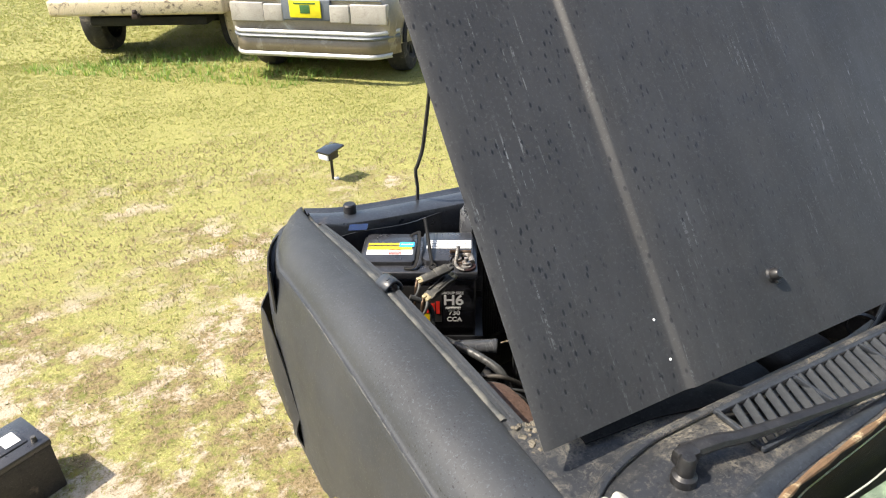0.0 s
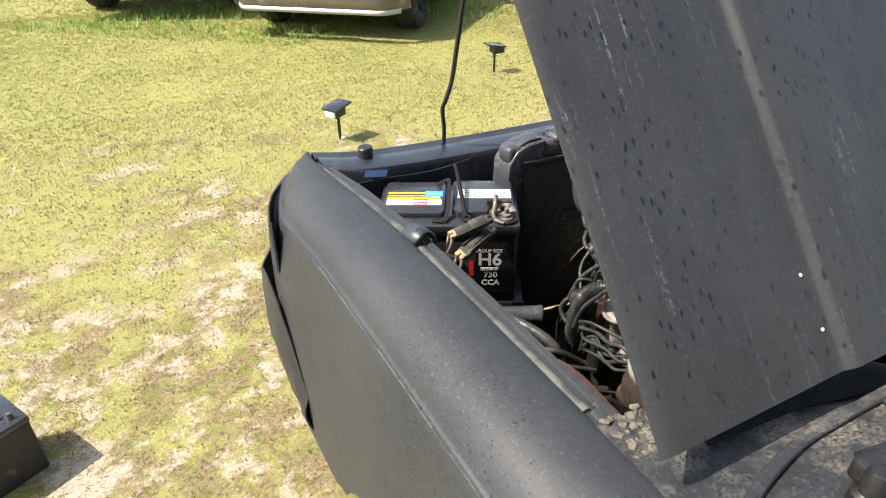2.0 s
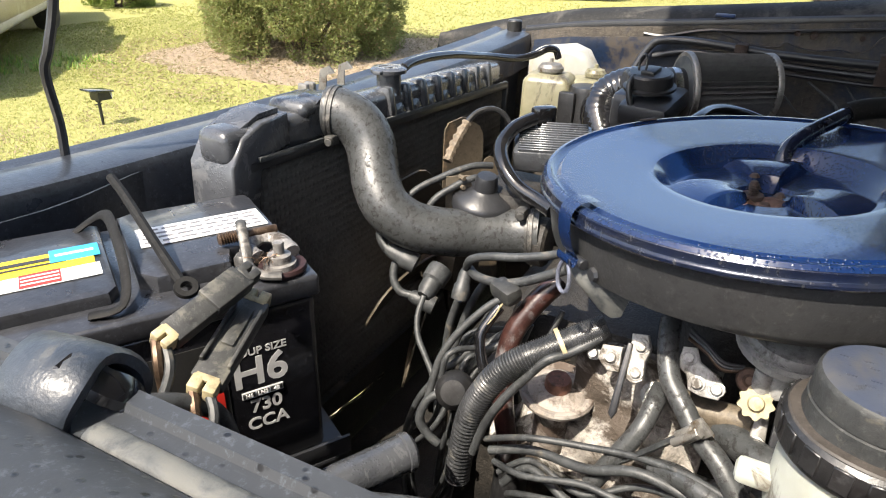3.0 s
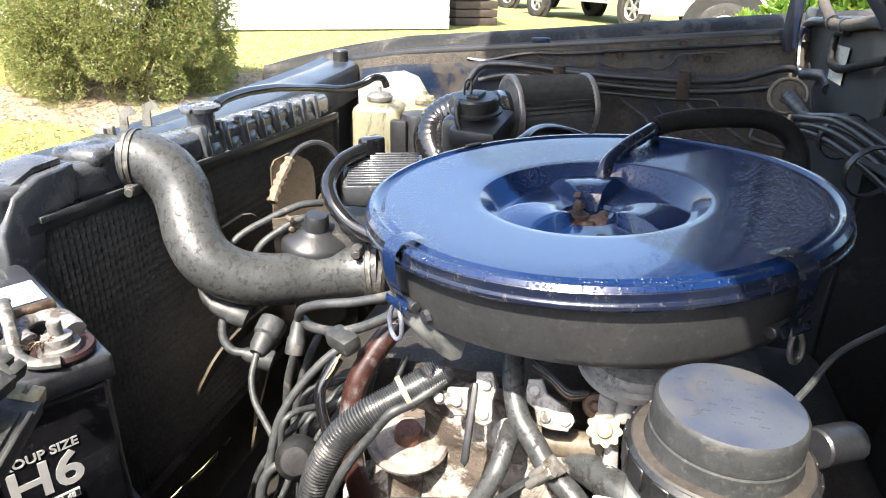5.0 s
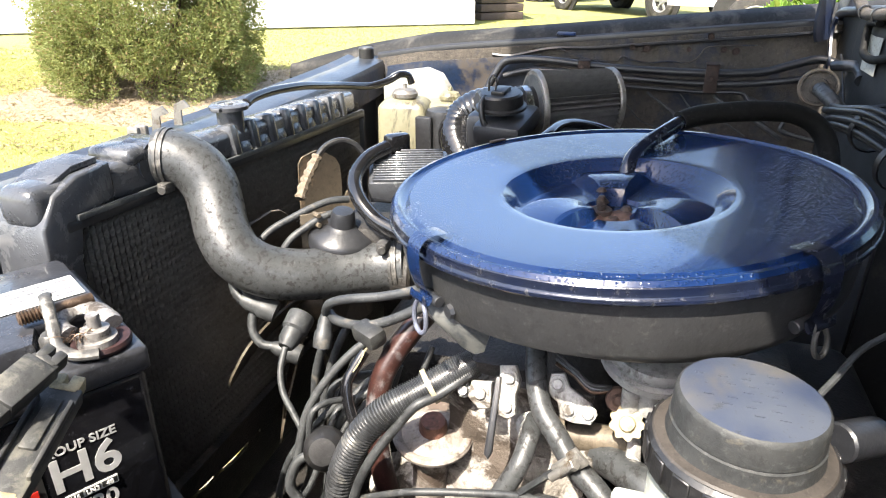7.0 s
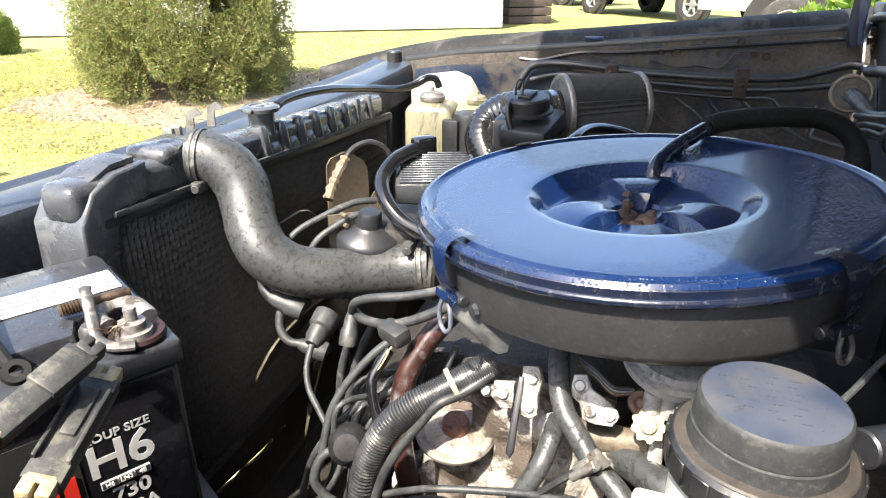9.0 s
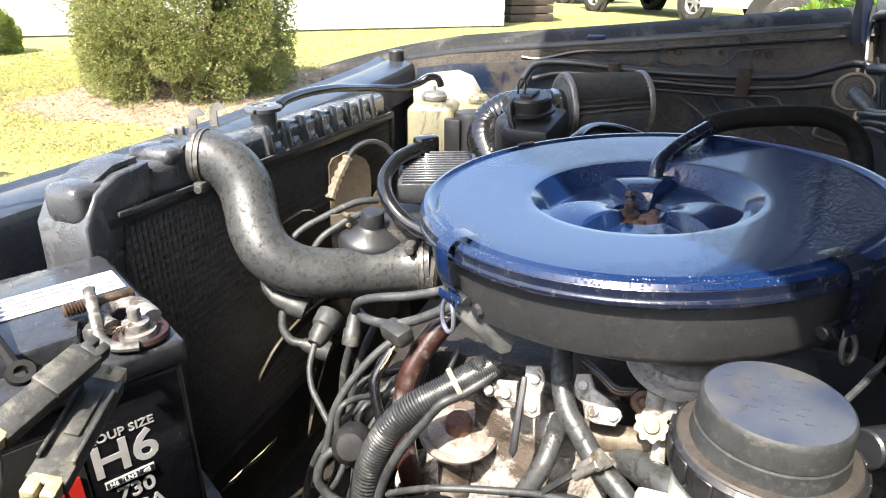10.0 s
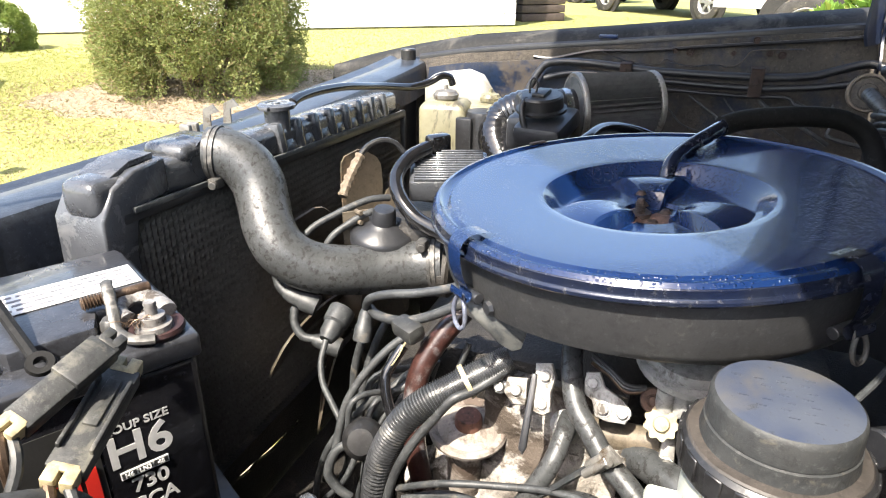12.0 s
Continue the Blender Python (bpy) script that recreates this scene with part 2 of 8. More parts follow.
M_BAYDIRT = surface("dusty_inner_fender", (0.044, 0.038, 0.032), (0.082, 0.069, 0.055), 0.8, scale=14, dirt=(0.02, 0.026, 0.04), dirt_at=0.6, dirt_scale=7, bump=0.5, bump_dist=0.003)
M_FIREWALL = surface("dusty_firewall", (0.011, 0.013, 0.015), (0.02, 0.022, 0.023), 0.65, scale=6, dirt=(0.05, 0.045, 0.038), dirt_at=0.66)
M_SUPPORT = surface("wet_black_blue_support", (0.02, 0.024, 0.032), (0.04, 0.046, 0.056), 0.32, scale=12, dirt=(0.1, 0.085, 0.07), dirt_at=0.66, coat=0.3)
M_BLUECHIP = surface("bright_blue_paint", (0.006, 0.03, 0.12), (0.012, 0.02, 0.04), 0.4, scale=30)
M_BLUELID = wet_blue("wet_blue_enamel")
M_STEELBLK = surface("oily_black_steel", (0.014, 0.015, 0.018), (0.026, 0.027, 0.03), 0.4, scale=12, dirt=(0.032, 0.0325, 0.034), dirt_at=0.68, dirt_scale=90, metal=0.0, coat=0.18, speck=0.25)
M_RIM = surface("worn_blue_black_rim", (0.007, 0.012, 0.034), (0.02, 0.024, 0.036), 0.24, scale=30, dirt=(0.034, 0.034, 0.037), dirt_at=0.62, dirt_scale=120, metal=0.35, coat=0.4, speck=0.2)
M_RUBBER = surface("weathered_rubber_hose", (0.04, 0.043, 0.044), (0.058, 0.061, 0.063), 0.42, scale=40, dirt=(0.018, 0.018, 0.018), dirt_at=0.55, dirt_scale=130, bump=0.28, coat=0.12, speck=0.4)
M_BLACK = surface("black_plastic", (0.012, 0.012, 0.013), (0.024, 0.024, 0.025), 0.38, scale=40, dirt=(0.09, 0.08, 0.07), dirt_at=0.68)
M_WIRE = surface("grey_black_wire", (0.025, 0.027, 0.029), (0.053, 0.057, 0.059), 0.52, scale=50, dirt=(0.1, 0.09, 0.075), dirt_at=0.64, dirt_scale=30)
M_GLOSSBLK = surface("oily_glossy_black", (0.007, 0.007, 0.008), (0.013, 0.013, 0.014), 0.16, scale=30, coat=0.6, bump=0.1)
M_TANK = beaded("wet_dark_tank_plastic", (0.04, 0.043, 0.049), (0.078, 0.082, 0.09), (0.13, 0.13, 0.13))
M_CORE = surface("dusty_radiator_fins", (0.105, 0.094, 0.08), (0.14, 0.127, 0.108), 0.8, scale=10, dirt=(0.07, 0.061, 0.052), dirt_at=0.66, speck=0.3)
M_CREAM = surface("dusty_cream_fan_plastic", (0.1, 0.08, 0.057), (0.066, 0.053, 0.038), 0.6, scale=10, dirt=(0.2, 0.14, 0.09), dirt_at=0.63)
M_ALU = surface("corroded_white_aluminium", (0.52, 0.5, 0.47), (0.3, 0.28, 0.25), 0.68, metal=0.1, scale=25, dirt=(0.05, 0.04, 0.03), dirt_at=0.5, dirt_scale=24, bump=0.6, bump_dist=0.002)
M_ALUCLEAN = surface("grey_cast_aluminium", (0.46, 0.46, 0.45), (0.32, 0.32, 0.31), 0.5, metal=0.25, scale=40, dirt=(0.08, 0.07, 0.06), dirt_at=0.62, dirt_scale=30, bump=0.4)
M_GREASE = surface("greasy_cast_iron", (0.012, 0.011, 0.01), (0.03, 0.026, 0.022), 0.55, scale=14, dirt=(0.085, 0.07, 0.055), dirt_at=0.63, bump=0.6, bump_dist=0.003)
M_BROWNMETAL = surface("scorched_bronze_metal", (0.13, 0.105, 0.075), (0.085, 0.07, 0.052), 0.6, metal=0.15, scale=20, dirt=(0.05, 0.04, 0.03), dirt_at=0.6, dirt_scale=22)
M_RUST = surface("brown_rust", (0.026, 0.016, 0.012), (0.05, 0.029, 0.021), 0.8, scale=60, dirt=(0.05, 0.035, 0.03), dirt_at=0.6, bump=0.6)
M_PIPEBRN = surface("peeling_brown_pipe", (0.032, 0.013, 0.011), (0.045, 0.019, 0.015), 0.3, scale=16, dirt=(0.15, 0.15, 0.155), dirt_at=0.6, dirt_scale=19, coat=0.3)
M_STEEL = surface("dull_zinc_steel", (0.3, 0.29, 0.27), (0.19, 0.18, 0.165), 0.45, metal=0.6, scale=60, dirt=(0.12, 0.09, 0.06), dirt_at=0.62, dirt_scale=40)
M_BRIGHT = surface("bright_stainless_band", (0.62, 0.62, 0.61), (0.5, 0.5, 0.49), 0.25, metal=1.0, scale=60, speck=0.0)
M_TERMINAL = surface("corroded_lead_clamp", (0.09, 0.088, 0.085), (0.055, 0.054, 0.052), 0.5, metal=0.4, scale=80, dirt=(0.19, 0.18, 0.165), dirt_at=0.6, dirt_scale=60, bump=0.5)
M_CLAMP = surface("grey_lead_clamp", (0.3, 0.285, 0.27), (0.16, 0.15, 0.142), 0.45, metal=0.3, scale=70, dirt=(0.05, 0.042, 0.036), dirt_at=0.55, dirt_scale=60, bump=0.5)
M_COPPER = surface("tarnished_copper", (0.1, 0.065, 0.045), (0.17, 0.12, 0.085), 0.45, metal=0.8, scale=80)
M_BATT = surface("wet_black_battery_case", (0.009, 0.009, 0.011), (0.016, 0.016, 0.02), 0.2, scale=18, dirt=(0.06, 0.06, 0.065), dirt_at=0.7, coat=0.4)
M_BATTTOP = surface("dusty_grey_battery_lid", (0.024, 0.025, 0.029), (0.04, 0.042, 0.048), 0.3, scale=14, dirt=(0.12, 0.11, 0.1), dirt_at=0.7, coat=0.35)
M_OLDBATT = surface("dusty_old_battery", (0.03, 0.026, 0.023), (0.05, 0.042, 0.036), 0.6, scale=14, dirt=(0.14, 0.11, 0.08), dirt_at=0.64)
M_WHITE = surface("white_label_film", (0.78, 0.78, 0.77), (0.7, 0.7, 0.7), 0.4, scale=30, dirt=(0.5, 0.5, 0.5), dirt_at=0.7, speck=0.0)
M_MAROON = surface("dark_red_washer", (0.03, 0.009, 0.009), (0.02, 0.008, 0.008), 0.6, scale=60)
M_HEAD = surface("scaled_white_casting", (0.4, 0.38, 0.355), (0.25, 0.22, 0.185), 0.7, scale=30, dirt=(0.055, 0.042, 0.032), dirt_at=0.5, dirt_scale=24, bump=0.6, bump_dist=0.003)
M_PLUGBRN = surface("brown_plug_rust", (0.085, 0.045, 0.032), (0.12, 0.075, 0.055), 0.75, scale=60, bump=0.5)
M_REDRUST = surface("red_brown_paint", (0.11, 0.045, 0.03), (0.16, 0.075, 0.052), 0.55, scale=50, dirt=(0.05, 0.03, 0.022), dirt_at=0.6, dirt_scale=60, bump=0.4)
M_BOWL = surface("dusty_black_bowl", (0.021, 0.0215, 0.023), (0.036, 0.0365, 0.037), 0.45, scale=9, dirt=(0.06, 0.059, 0.055), dirt_at=0.67, dirt_scale=70, coat=0.1, speck=0.35)
M_DISH = surface("pale_scaled_dish", (0.34, 0.31, 0.28), (0.2, 0.165, 0.135), 0.65, scale=30, dirt=(0.07, 0.05, 0.038), dirt_at=0.55, dirt_scale=26, bump=0.5)
M_MATTE = surface("matte_black_rubber", (0.006, 0.006, 0.006), (0.011, 0.011, 0.011), 0.7, scale=40, spec=0.2)
M_PRINT = surface("grey_white_print", (0.55, 0.55, 0.55), (0.47, 0.47, 0.47), 0.5, scale=60, speck=0.0)
M_STICKER = surface("aged_paper_sticker", (0.42, 0.42, 0.38), (0.34, 0.34, 0.3), 0.7, scale=30, dirt=(0.2, 0.19, 0.16), dirt_at=0.62)
M_YELLOW = surface("yellow_label_film", (0.75, 0.56, 0.02), (0.7, 0.5, 0.02), 0.4, scale=30, speck=0.0)
M_RED = surface("red_label_film", (0.6, 0.03, 0.02), (0.5, 0.025, 0.02), 0.4, scale=30, speck=0.0)
M_CYAN = surface("sky_blue_label_film", (0.03, 0.4, 0.75), (0.03, 0.35, 0.7), 0.4, scale=30, speck=0.0)
M_INK = surface("black_print", (0.02, 0.02, 0.02), (0.03, 0.03, 0.03), 0.5, speck=0.0)
M_GREYINK = surface("grey_print", (0.13, 0.13, 0.14), (0.2, 0.2, 0.21), 0.5, speck=0.0)
M_CREAMPLUG = surface("yellowed_plug_plastic", (0.44, 0.375, 0.23), (0.31, 0.26, 0.155), 0.5, scale=50, dirt=(0.15, 0.12, 0.07), dirt_at=0.6, dirt_scale=60)
M_PLUGDARK = surface("mossy_black_plug", (0.024, 0.025, 0.026), (0.046, 0.047, 0.044), 0.5, scale=40, dirt=(0.1, 0.096, 0.08), dirt_at=0.6, dirt_scale=40)
M_BOTTLE = old_plastic("yellowed_bottle", (0.21, 0.2, 0.135), (0.14, 0.13, 0.08), (0.03, 0.022, 0.012))
M_BOTTLE2 = old_plastic("pale_bottle", (0.34, 0.34, 0.32), (0.27, 0.27, 0.24), (0.3, 0.27, 0.2))
M_BRAKEBOTTLE = old_plastic("greenish_white_reservoir", (0.42, 0.44, 0.4), (0.32, 0.33, 0.29), (0.1, 0.08, 0.06))
# for the black rubber roll: its blue-grey sheen is put into the colour
M_CAPGREY = surface("sheen_tinted_rubber", (0.018, 0.024, 0.034), (0.038, 0.044, 0.052), 0.4, scale=7, dirt=(0.05, 0.054, 0.058), dirt_at=0.62, dirt_scale=40, bump=0.4, coat=0.1, speck=0.2)


def dusty_cap(name):
    """Dark moulded plastic dusted tan, the sky's blue sheen put into base and film colour."""
    n = Nodes(name)
    col = n.mix(n.noise(30, 5, 0.7), (0.014, 0.022, 0.05), (0.03, 0.04, 0.068))
    film = n.ramp(n.noise(15, 6, 0.62), (0.36, 0.0), (0.6, 0.8))
    col = n.mix(film, col, (0.056, 0.064, 0.08))
    tan = n.ramp(n.noise(19, 5, 0.6, 0.5), (0.5, 0.0), (0.66, 0.7))
    col = n.mix(tan, col, (0.082, 0.075, 0.063))
    grime = n.ramp(n.noise(120, 4, 0.8), (0.6, 0.0), (0.7, 0.75))
    col = n.mix(grime, col, (0.012, 0.012, 0.014))
    n.put("Base Color", col).put("Roughness", n.math("ADD", n.math("MULTIPLY", film, 0.25), 0.35)).put("Specular IOR Level", 0.45)
    n.bump(n.noise(420, 3), 0.25, 0.0006)
    return n.m


M_CAPTOP = dusty_cap("dusty_sky_tinted_cap")
M_CAPSIDE = surface("dirty_grey_cap_side", (0.026, 0.028, 0.029), (0.042, 0.043, 0.042), 0.6, scale=26, dirt=(0.065, 0.06, 0.05), dirt_at=0.64, dirt_scale=90, bump=0.4, speck=0.4, spec=0.35)
M_FILTER = surface("black_pleated_gauze", (0.09, 0.09, 0.09), (0.13, 0.13, 0.13), 0.45, scale=60, speck=0.1)
M_TAPE = surface("brown_taped_hose", (0.2, 0.16, 0.115), (0.12, 0.09, 0.062), 0.6, scale=60, dirt=(0.06, 0.05, 0.04), dirt_at=0.6, dirt_scale=50)
M_STRIP = surface("scuffed_grey_strip", (0.05, 0.055, 0.058), (0.03, 0.033, 0.036), 0.6, scale=16, dirt=(0.095, 0.096, 0.09), dirt_at=0.52, dirt_scale=22)


def dusty_cowl(name):
    """Dull black panel under fine tan dust, thick in patches and beaded by rain."""
    n = Nodes(name)
    col = n.mix(n.noise(20, 5), (0.016, 0.018, 0.022), (0.032, 0.034, 0.037))
    cake = n.ramp(n.noise(8, 6, 0.72), (0.47, 0.0), (0.62, 1.0))
    grain = n.ramp(n.noise(230, 5, 0.85), (0.44, 0.0), (0.54, 1.0))
    thin = n.ramp(n.noise(150, 5, 0.85), (0.55, 0.0), (0.63, 0.3))
    k = n.math("MAXIMUM", thin, n.math("MULTIPLY", cake, grain))
    col = n.mix(k, col, (0.17, 0.155, 0.125))
    spot = n.ramp(n.voronoi(120), (0.16, 0.8), (0.26, 0.0))
    col = n.mix(spot, col, (0.012, 0.013, 0.015))
    n.put("Base Color", col).put("Roughness", n.math("ADD", n.math("MULTIPLY", k, 0.4), 0.36)).put("Specular IOR Level", 0.45)
    n.bump(k, 0.35, 0.0015)
    return n.m


M_COWL = dusty_cowl("dusty_black_cowl")
M_LOOM = surface("dusty_loom_plastic", (0.022, 0.023, 0.025), (0.045, 0.047, 0.05), 0.34, scale=50, dirt=(0.09, 0.088, 0.08), dirt_at=0.62, dirt_scale=40)
M_RINGSTEEL = surface("bluish_wire_steel", (0.2, 0.215, 0.27), (0.12, 0.13, 0.18), 0.4, metal=0.4, scale=60)
M_COWLBLUE = surface("blue_grey_cowl_trim", (0.019, 0.023, 0.029), (0.032, 0.037, 0.044), 0.42, scale=16, dirt=(0.16, 0.16, 0.15), dirt_at=0.64)
M_SEAL = surface("cracked_brown_seal", (0.2, 0.12, 0.06), (0.1, 0.06, 0.035), 0.7, scale=60, dirt=(0.4, 0.32, 0.2), dirt_at=0.58, dirt_scale=50)
M_CRUMB = surface("crumbled_tan_dirt", (0.17, 0.152, 0.12), (0.1, 0.088, 0.068), 0.9, scale=60, dirt=(0.04, 0.04, 0.036), dirt_at=0.54, dirt_scale=60, bump=0.8, bump_dist=0.003)
M_GLASS = glass("green_tinted_windscreen", (0.8, 0.93, 0.87), 0.02)
M_DASH = surface("sun_bleached_dash", (0.07, 0.082, 0.07), (0.095, 0.104, 0.08), 0.7, scale=5, dirt=(0.14, 0.155, 0.125), dirt_at=0.6)
M_TYRE = surface("dusty_tyre_rubber", (0.02, 0.019, 0.018), (0.045, 0.042, 0.038), 0.8, scale=14, dirt=(0.11, 0.095, 0.075), dirt_at=0.62)
M_WHEEL = surface("dull_alloy_wheel", (0.42, 0.42, 0.42), (0.3, 0.3, 0.3), 0.4, metal=0.7, scale=20)
M_LAWN = lawn("patchy_lawn")
M_BLADE = leafy("grass_blades", (0.215, 0.245, 0.052), (0.32, 0.32, 0.105), (0.4, 0.34, 0.18))
M_STRAW = leafy("dry_grass_blades", (0.27, 0.21, 0.12), (0.37, 0.3, 0.19), (0.15, 0.15, 0.042))
M_BUSH = leafy("juniper_leaves", (0.17, 0.205, 0.064), (0.31, 0.335, 0.12), (0.3, 0.22, 0.11))
M_HEDGE = leafy("clipped_hedge_leaves", (0.15, 0.215, 0.045), (0.27, 0.34, 0.09), (0.33, 0.36, 0.11))
M_LEAF = leafy("broad_bright_leaves", (0.13, 0.25, 0.04), (0.25, 0.37, 0.08), (0.4, 0.45, 0.1))
M_MULCH = surface("brown_needle_litter", (0.36, 0.275, 0.19), (0.46, 0.365, 0.265), 0.9, scale=22, dirt=(0.2, 0.14, 0.09), dirt_at=0.6, bump=0.9, bump_dist=0.02)
M_BARK = surface("grey_brown_bark", (0.12, 0.085, 0.06), (0.2, 0.15, 0.11), 0.85, scale=30)
M_HOME = surface("white_vinyl_siding", (0.8, 0.8, 0.79), (0.74, 0.74, 0.73), 0.6, scale=2, dirt=(0.6, 0.6, 0.57), dirt_at=0.7, dirt_scale=2, speck=0.0)
M_PIER = surface("pale_concrete_block", (0.55, 0.54, 0.5), (0.46, 0.45, 0.42), 0.9, scale=12)
M_JEEP = surface("faded_navy_paint", (0.008, 0.016, 0.07), (0.012, 0.022, 0.09), 0.3, scale=5, coat=0.4)
M_JEEPCREAM = surface("peeling_cream_paint", (0.62, 0.52, 0.36), (0.54, 0.45, 0.3), 0.6, scale=10, dirt=(0.13, 0.1, 0.08), dirt_at=0.6, dirt_scale=14)
M_SEDAN = surface("weathered_champagne_paint", (0.34, 0.31, 0.26), (0.27, 0.24, 0.195), 0.35, metal=0.4, scale=4, dirt=(0.5, 0.49, 0.46), dirt_at=0.63, dirt_scale=3, coat=0.2)
M_SEDANBUMP = surface("brown_champagne_bumper", (0.2, 0.17, 0.13), (0.15, 0.125, 0.095), 0.35, metal=0.35, scale=5, dirt=(0.3, 0.28, 0.24), dirt_at=0.64, dirt_scale=4, coat=0.2)
M_SEDANLOW = surface("silver_bumper_paint", (0.5, 0.5, 0.5), (0.42, 0.42, 0.41), 0.4, metal=0.3, scale=6)
M_SEDANDARK = surface("blue_grey_bumper_strip", (0.1, 0.12, 0.15), (0.14, 0.16, 0.19), 0.5, scale=8)
M_LENSPALE = surface("faded_pale_lens", (0.42, 0.4, 0.37), (0.32, 0.3, 0.275), 0.3, scale=8)
M_LENSRED = surface("red_tail_lens", (0.3, 0.02, 0.02), (0.36, 0.03, 0.025), 0.2, scale=10, coat=0.5)
M_LENSAMBER = surface("amber_tail_lens", (0.6, 0.2, 0.03), (0.65, 0.24, 0.04), 0.2, scale=10, coat=0.5)
M_PLATE = surface("yellow_plate", (0.75, 0.66, 0.02), (0.7, 0.6, 0.02), 0.4, scale=20)
M_PLATEGRN = surface("dark_green_print", (0.03, 0.12, 0.03), (0.04, 0.14, 0.04), 0.5)
M_DARKGLASS = surface("dark_car_glass", (0.015, 0.018, 0.02), (0.02, 0.024, 0.026), 0.08, scale=4, coat=0.5)
M_UNDER = surface("dark_underbody", (0.012, 0.012, 0.012), (0.024, 0.022, 0.02), 0.8, scale=8)
M_FARGREY = surface("dark_grey_truck_paint", (0.08, 0.085, 0.09), (0.1, 0.1, 0.11), 0.3, scale=4, coat=0.4)
M_FARWHITE = surface("white_car_paint", (0.75, 0.75, 0.75), (0.68, 0.68, 0.68), 0.3, scale=4, coat=0.4)
M_LEDWHITE = surface("white_lamp_lens", (0.8, 0.8, 0.8), (0.72, 0.72, 0.74), 0.25, scale=30, coat=0.4)
M_PLANTER = surface("dark_wood_planter", (0.05, 0.035, 0.03), (0.08, 0.06, 0.05), 0.8, scale=8)


# ---- mesh helpers ----
def V(*a):
    return Vector(a)


def xf(bm, verts, m):
    bmesh.ops.transform(bm, matrix=m, verts=verts)
    return verts


def add_box(bm, c, s, m=None, bev=0.0, seg=2):
    """A box of size s about c, bevelled, then turned by m."""
    r = bmesh.ops.create_cube(bm, size=1)["verts"]
    xf(bm, r, Matrix.Translation(c) @ Matrix.Diagonal((*s, 1)))
    if bev:
        es = list({e for v in r for e in v.link_edges})
        r = list({v for f in bmesh.ops.bevel(bm, geom=es, offset=bev, segments=seg, profile=0.5, affect="EDGES")["faces"] for v in f.verts} | {v for v in r if v.is_valid})
    if m is not None:
        vs = set()
        todo = [v for v in r if v.is_valid]
        while todo:
            v = todo.pop()
            if v not in vs:
                vs.add(v)
                todo += [e.other_vert(v) for e in v.link_edges]
        xf(bm, list(vs), m)
    return bm


def spline(pts, sub=6):
    """Points along a smooth line through pts."""
    P = [Vector(p) for p in pts]
    if len(P) == 2 or sub == 1:
        return P
    out = []
    for i in range(len(P) - 1):
        a, b, c, d = P[max(i - 1, 0)], P[i], P[i + 1], P[min(i + 2, len(P) - 1)]
        for k in range(sub):
            t = k / sub
            out.append(0.5 * ((2 * b) + (c - a) * t + (2 * a - 5 * b + 4 * c - d) * t * t + (3 * b - a - 3 * c + d) * t ** 3))
    return out + [P[-1]]


def add_tube(bm, pts, r, n=10, sub=6, caps=True, radius=None, flat=1.0, up=None):
    """A round pipe of radius r through pts; radius(i, count) scales it on the way; flat squashes it."""
    L = spline(pts, sub)
    tan = [(L[min(i + 1, len(L) - 1)] - L[max(i - 1, 0)]).normalized() for i in range(len(L))]
    u = (up or (V(0, 0, 1) if abs(tan[0].z) < 0.9 else V(1, 0, 0))).cross(tan[0]).normalized()
    rings = []
    for i, (p, t) in enumerate(zip(L, tan)):
        u = (u - t * u.dot(t)).normalized()
        w = t.cross(u)
        k = r * (radius(i, len(L)) if radius else 1)
        rings.append([bm.verts.new(p + (u * math.cos(a) + w * math.sin(a) * flat) * k) for a in (2 * math.pi * j / n for j in range(n))])
    for a, b in zip(rings, rings[1:]):
        for j in range(n):
            bm.faces.new((a[j], a[(j + 1) % n], b[(j + 1) % n], b[j]))
    if caps:
        bm.faces.new(rings[0][::-1])
        bm.faces.new(rings[-1])
    return bm


def add_lathe(bm, prof, m=None, n=40, wob=None):
    """Turns a line of (radius, height) round z, then moves it by m."""
    m = m or Matrix()
    rings = []
    for r, z in prof:
        if r < 1e-5:
            rings.append([bm.verts.new(m @ V(0, 0, z))])
        else:
            rings.append([bm.verts.new(m @ V(r * math.cos(a), r * math.sin(a), z + (wob(r, a) if wob else 0))) for a in (2 * math.pi * j / n for j in range(n))])
    for a, b in zip(rings, rings[1:]):
        if len(a) == 1 and len(b) == 1:
            continue
        for j in range(n):
            k = (j + 1) % n
            f = [x for x in ((a[0],) if len(a) == 1 else (a[j], a[k])) + ((b[0],) if len(b) == 1 else (b[k], b[j]))]
            bm.faces.new(f)
    return bm


def add_rod(bm, a, b, r, n=16, bev=0.0):
    """A straight round bar from a to b with chamfered ends."""
    a, b = Vector(a), Vector(b)
    q = (b - a).to_track_quat("Z", "Y").to_matrix().to_4x4()
    h = (b - a).length
    c = bev or r * 0.12
    return add_lathe(bm, [(0, 0), (r - c, 0), (r, c), (r, h - c), (r - c, h), (0, h)], Matrix.Translation(a) @ q, n)


def add_grid(bm, fn, nu, nv, thick=0.0):
    """A sheet of nu by nv cells through fn(u, v), given thickness."""
    vs = [[bm.verts.new(fn(i / nu, j / nv)) for j in range(nv + 1)] for i in range(nu + 1)]
    fs = [bm.faces.new((vs[i][j], vs[i + 1][j], vs[i + 1][j + 1], vs[i][j + 1])) for i in range(nu) for j in range(nv)]
    if thick:
        bmesh.ops.recalc_face_normals(bm, faces=fs)
        bmesh.ops.solidify(bm, geom=fs, thickness=thick)
    return bm


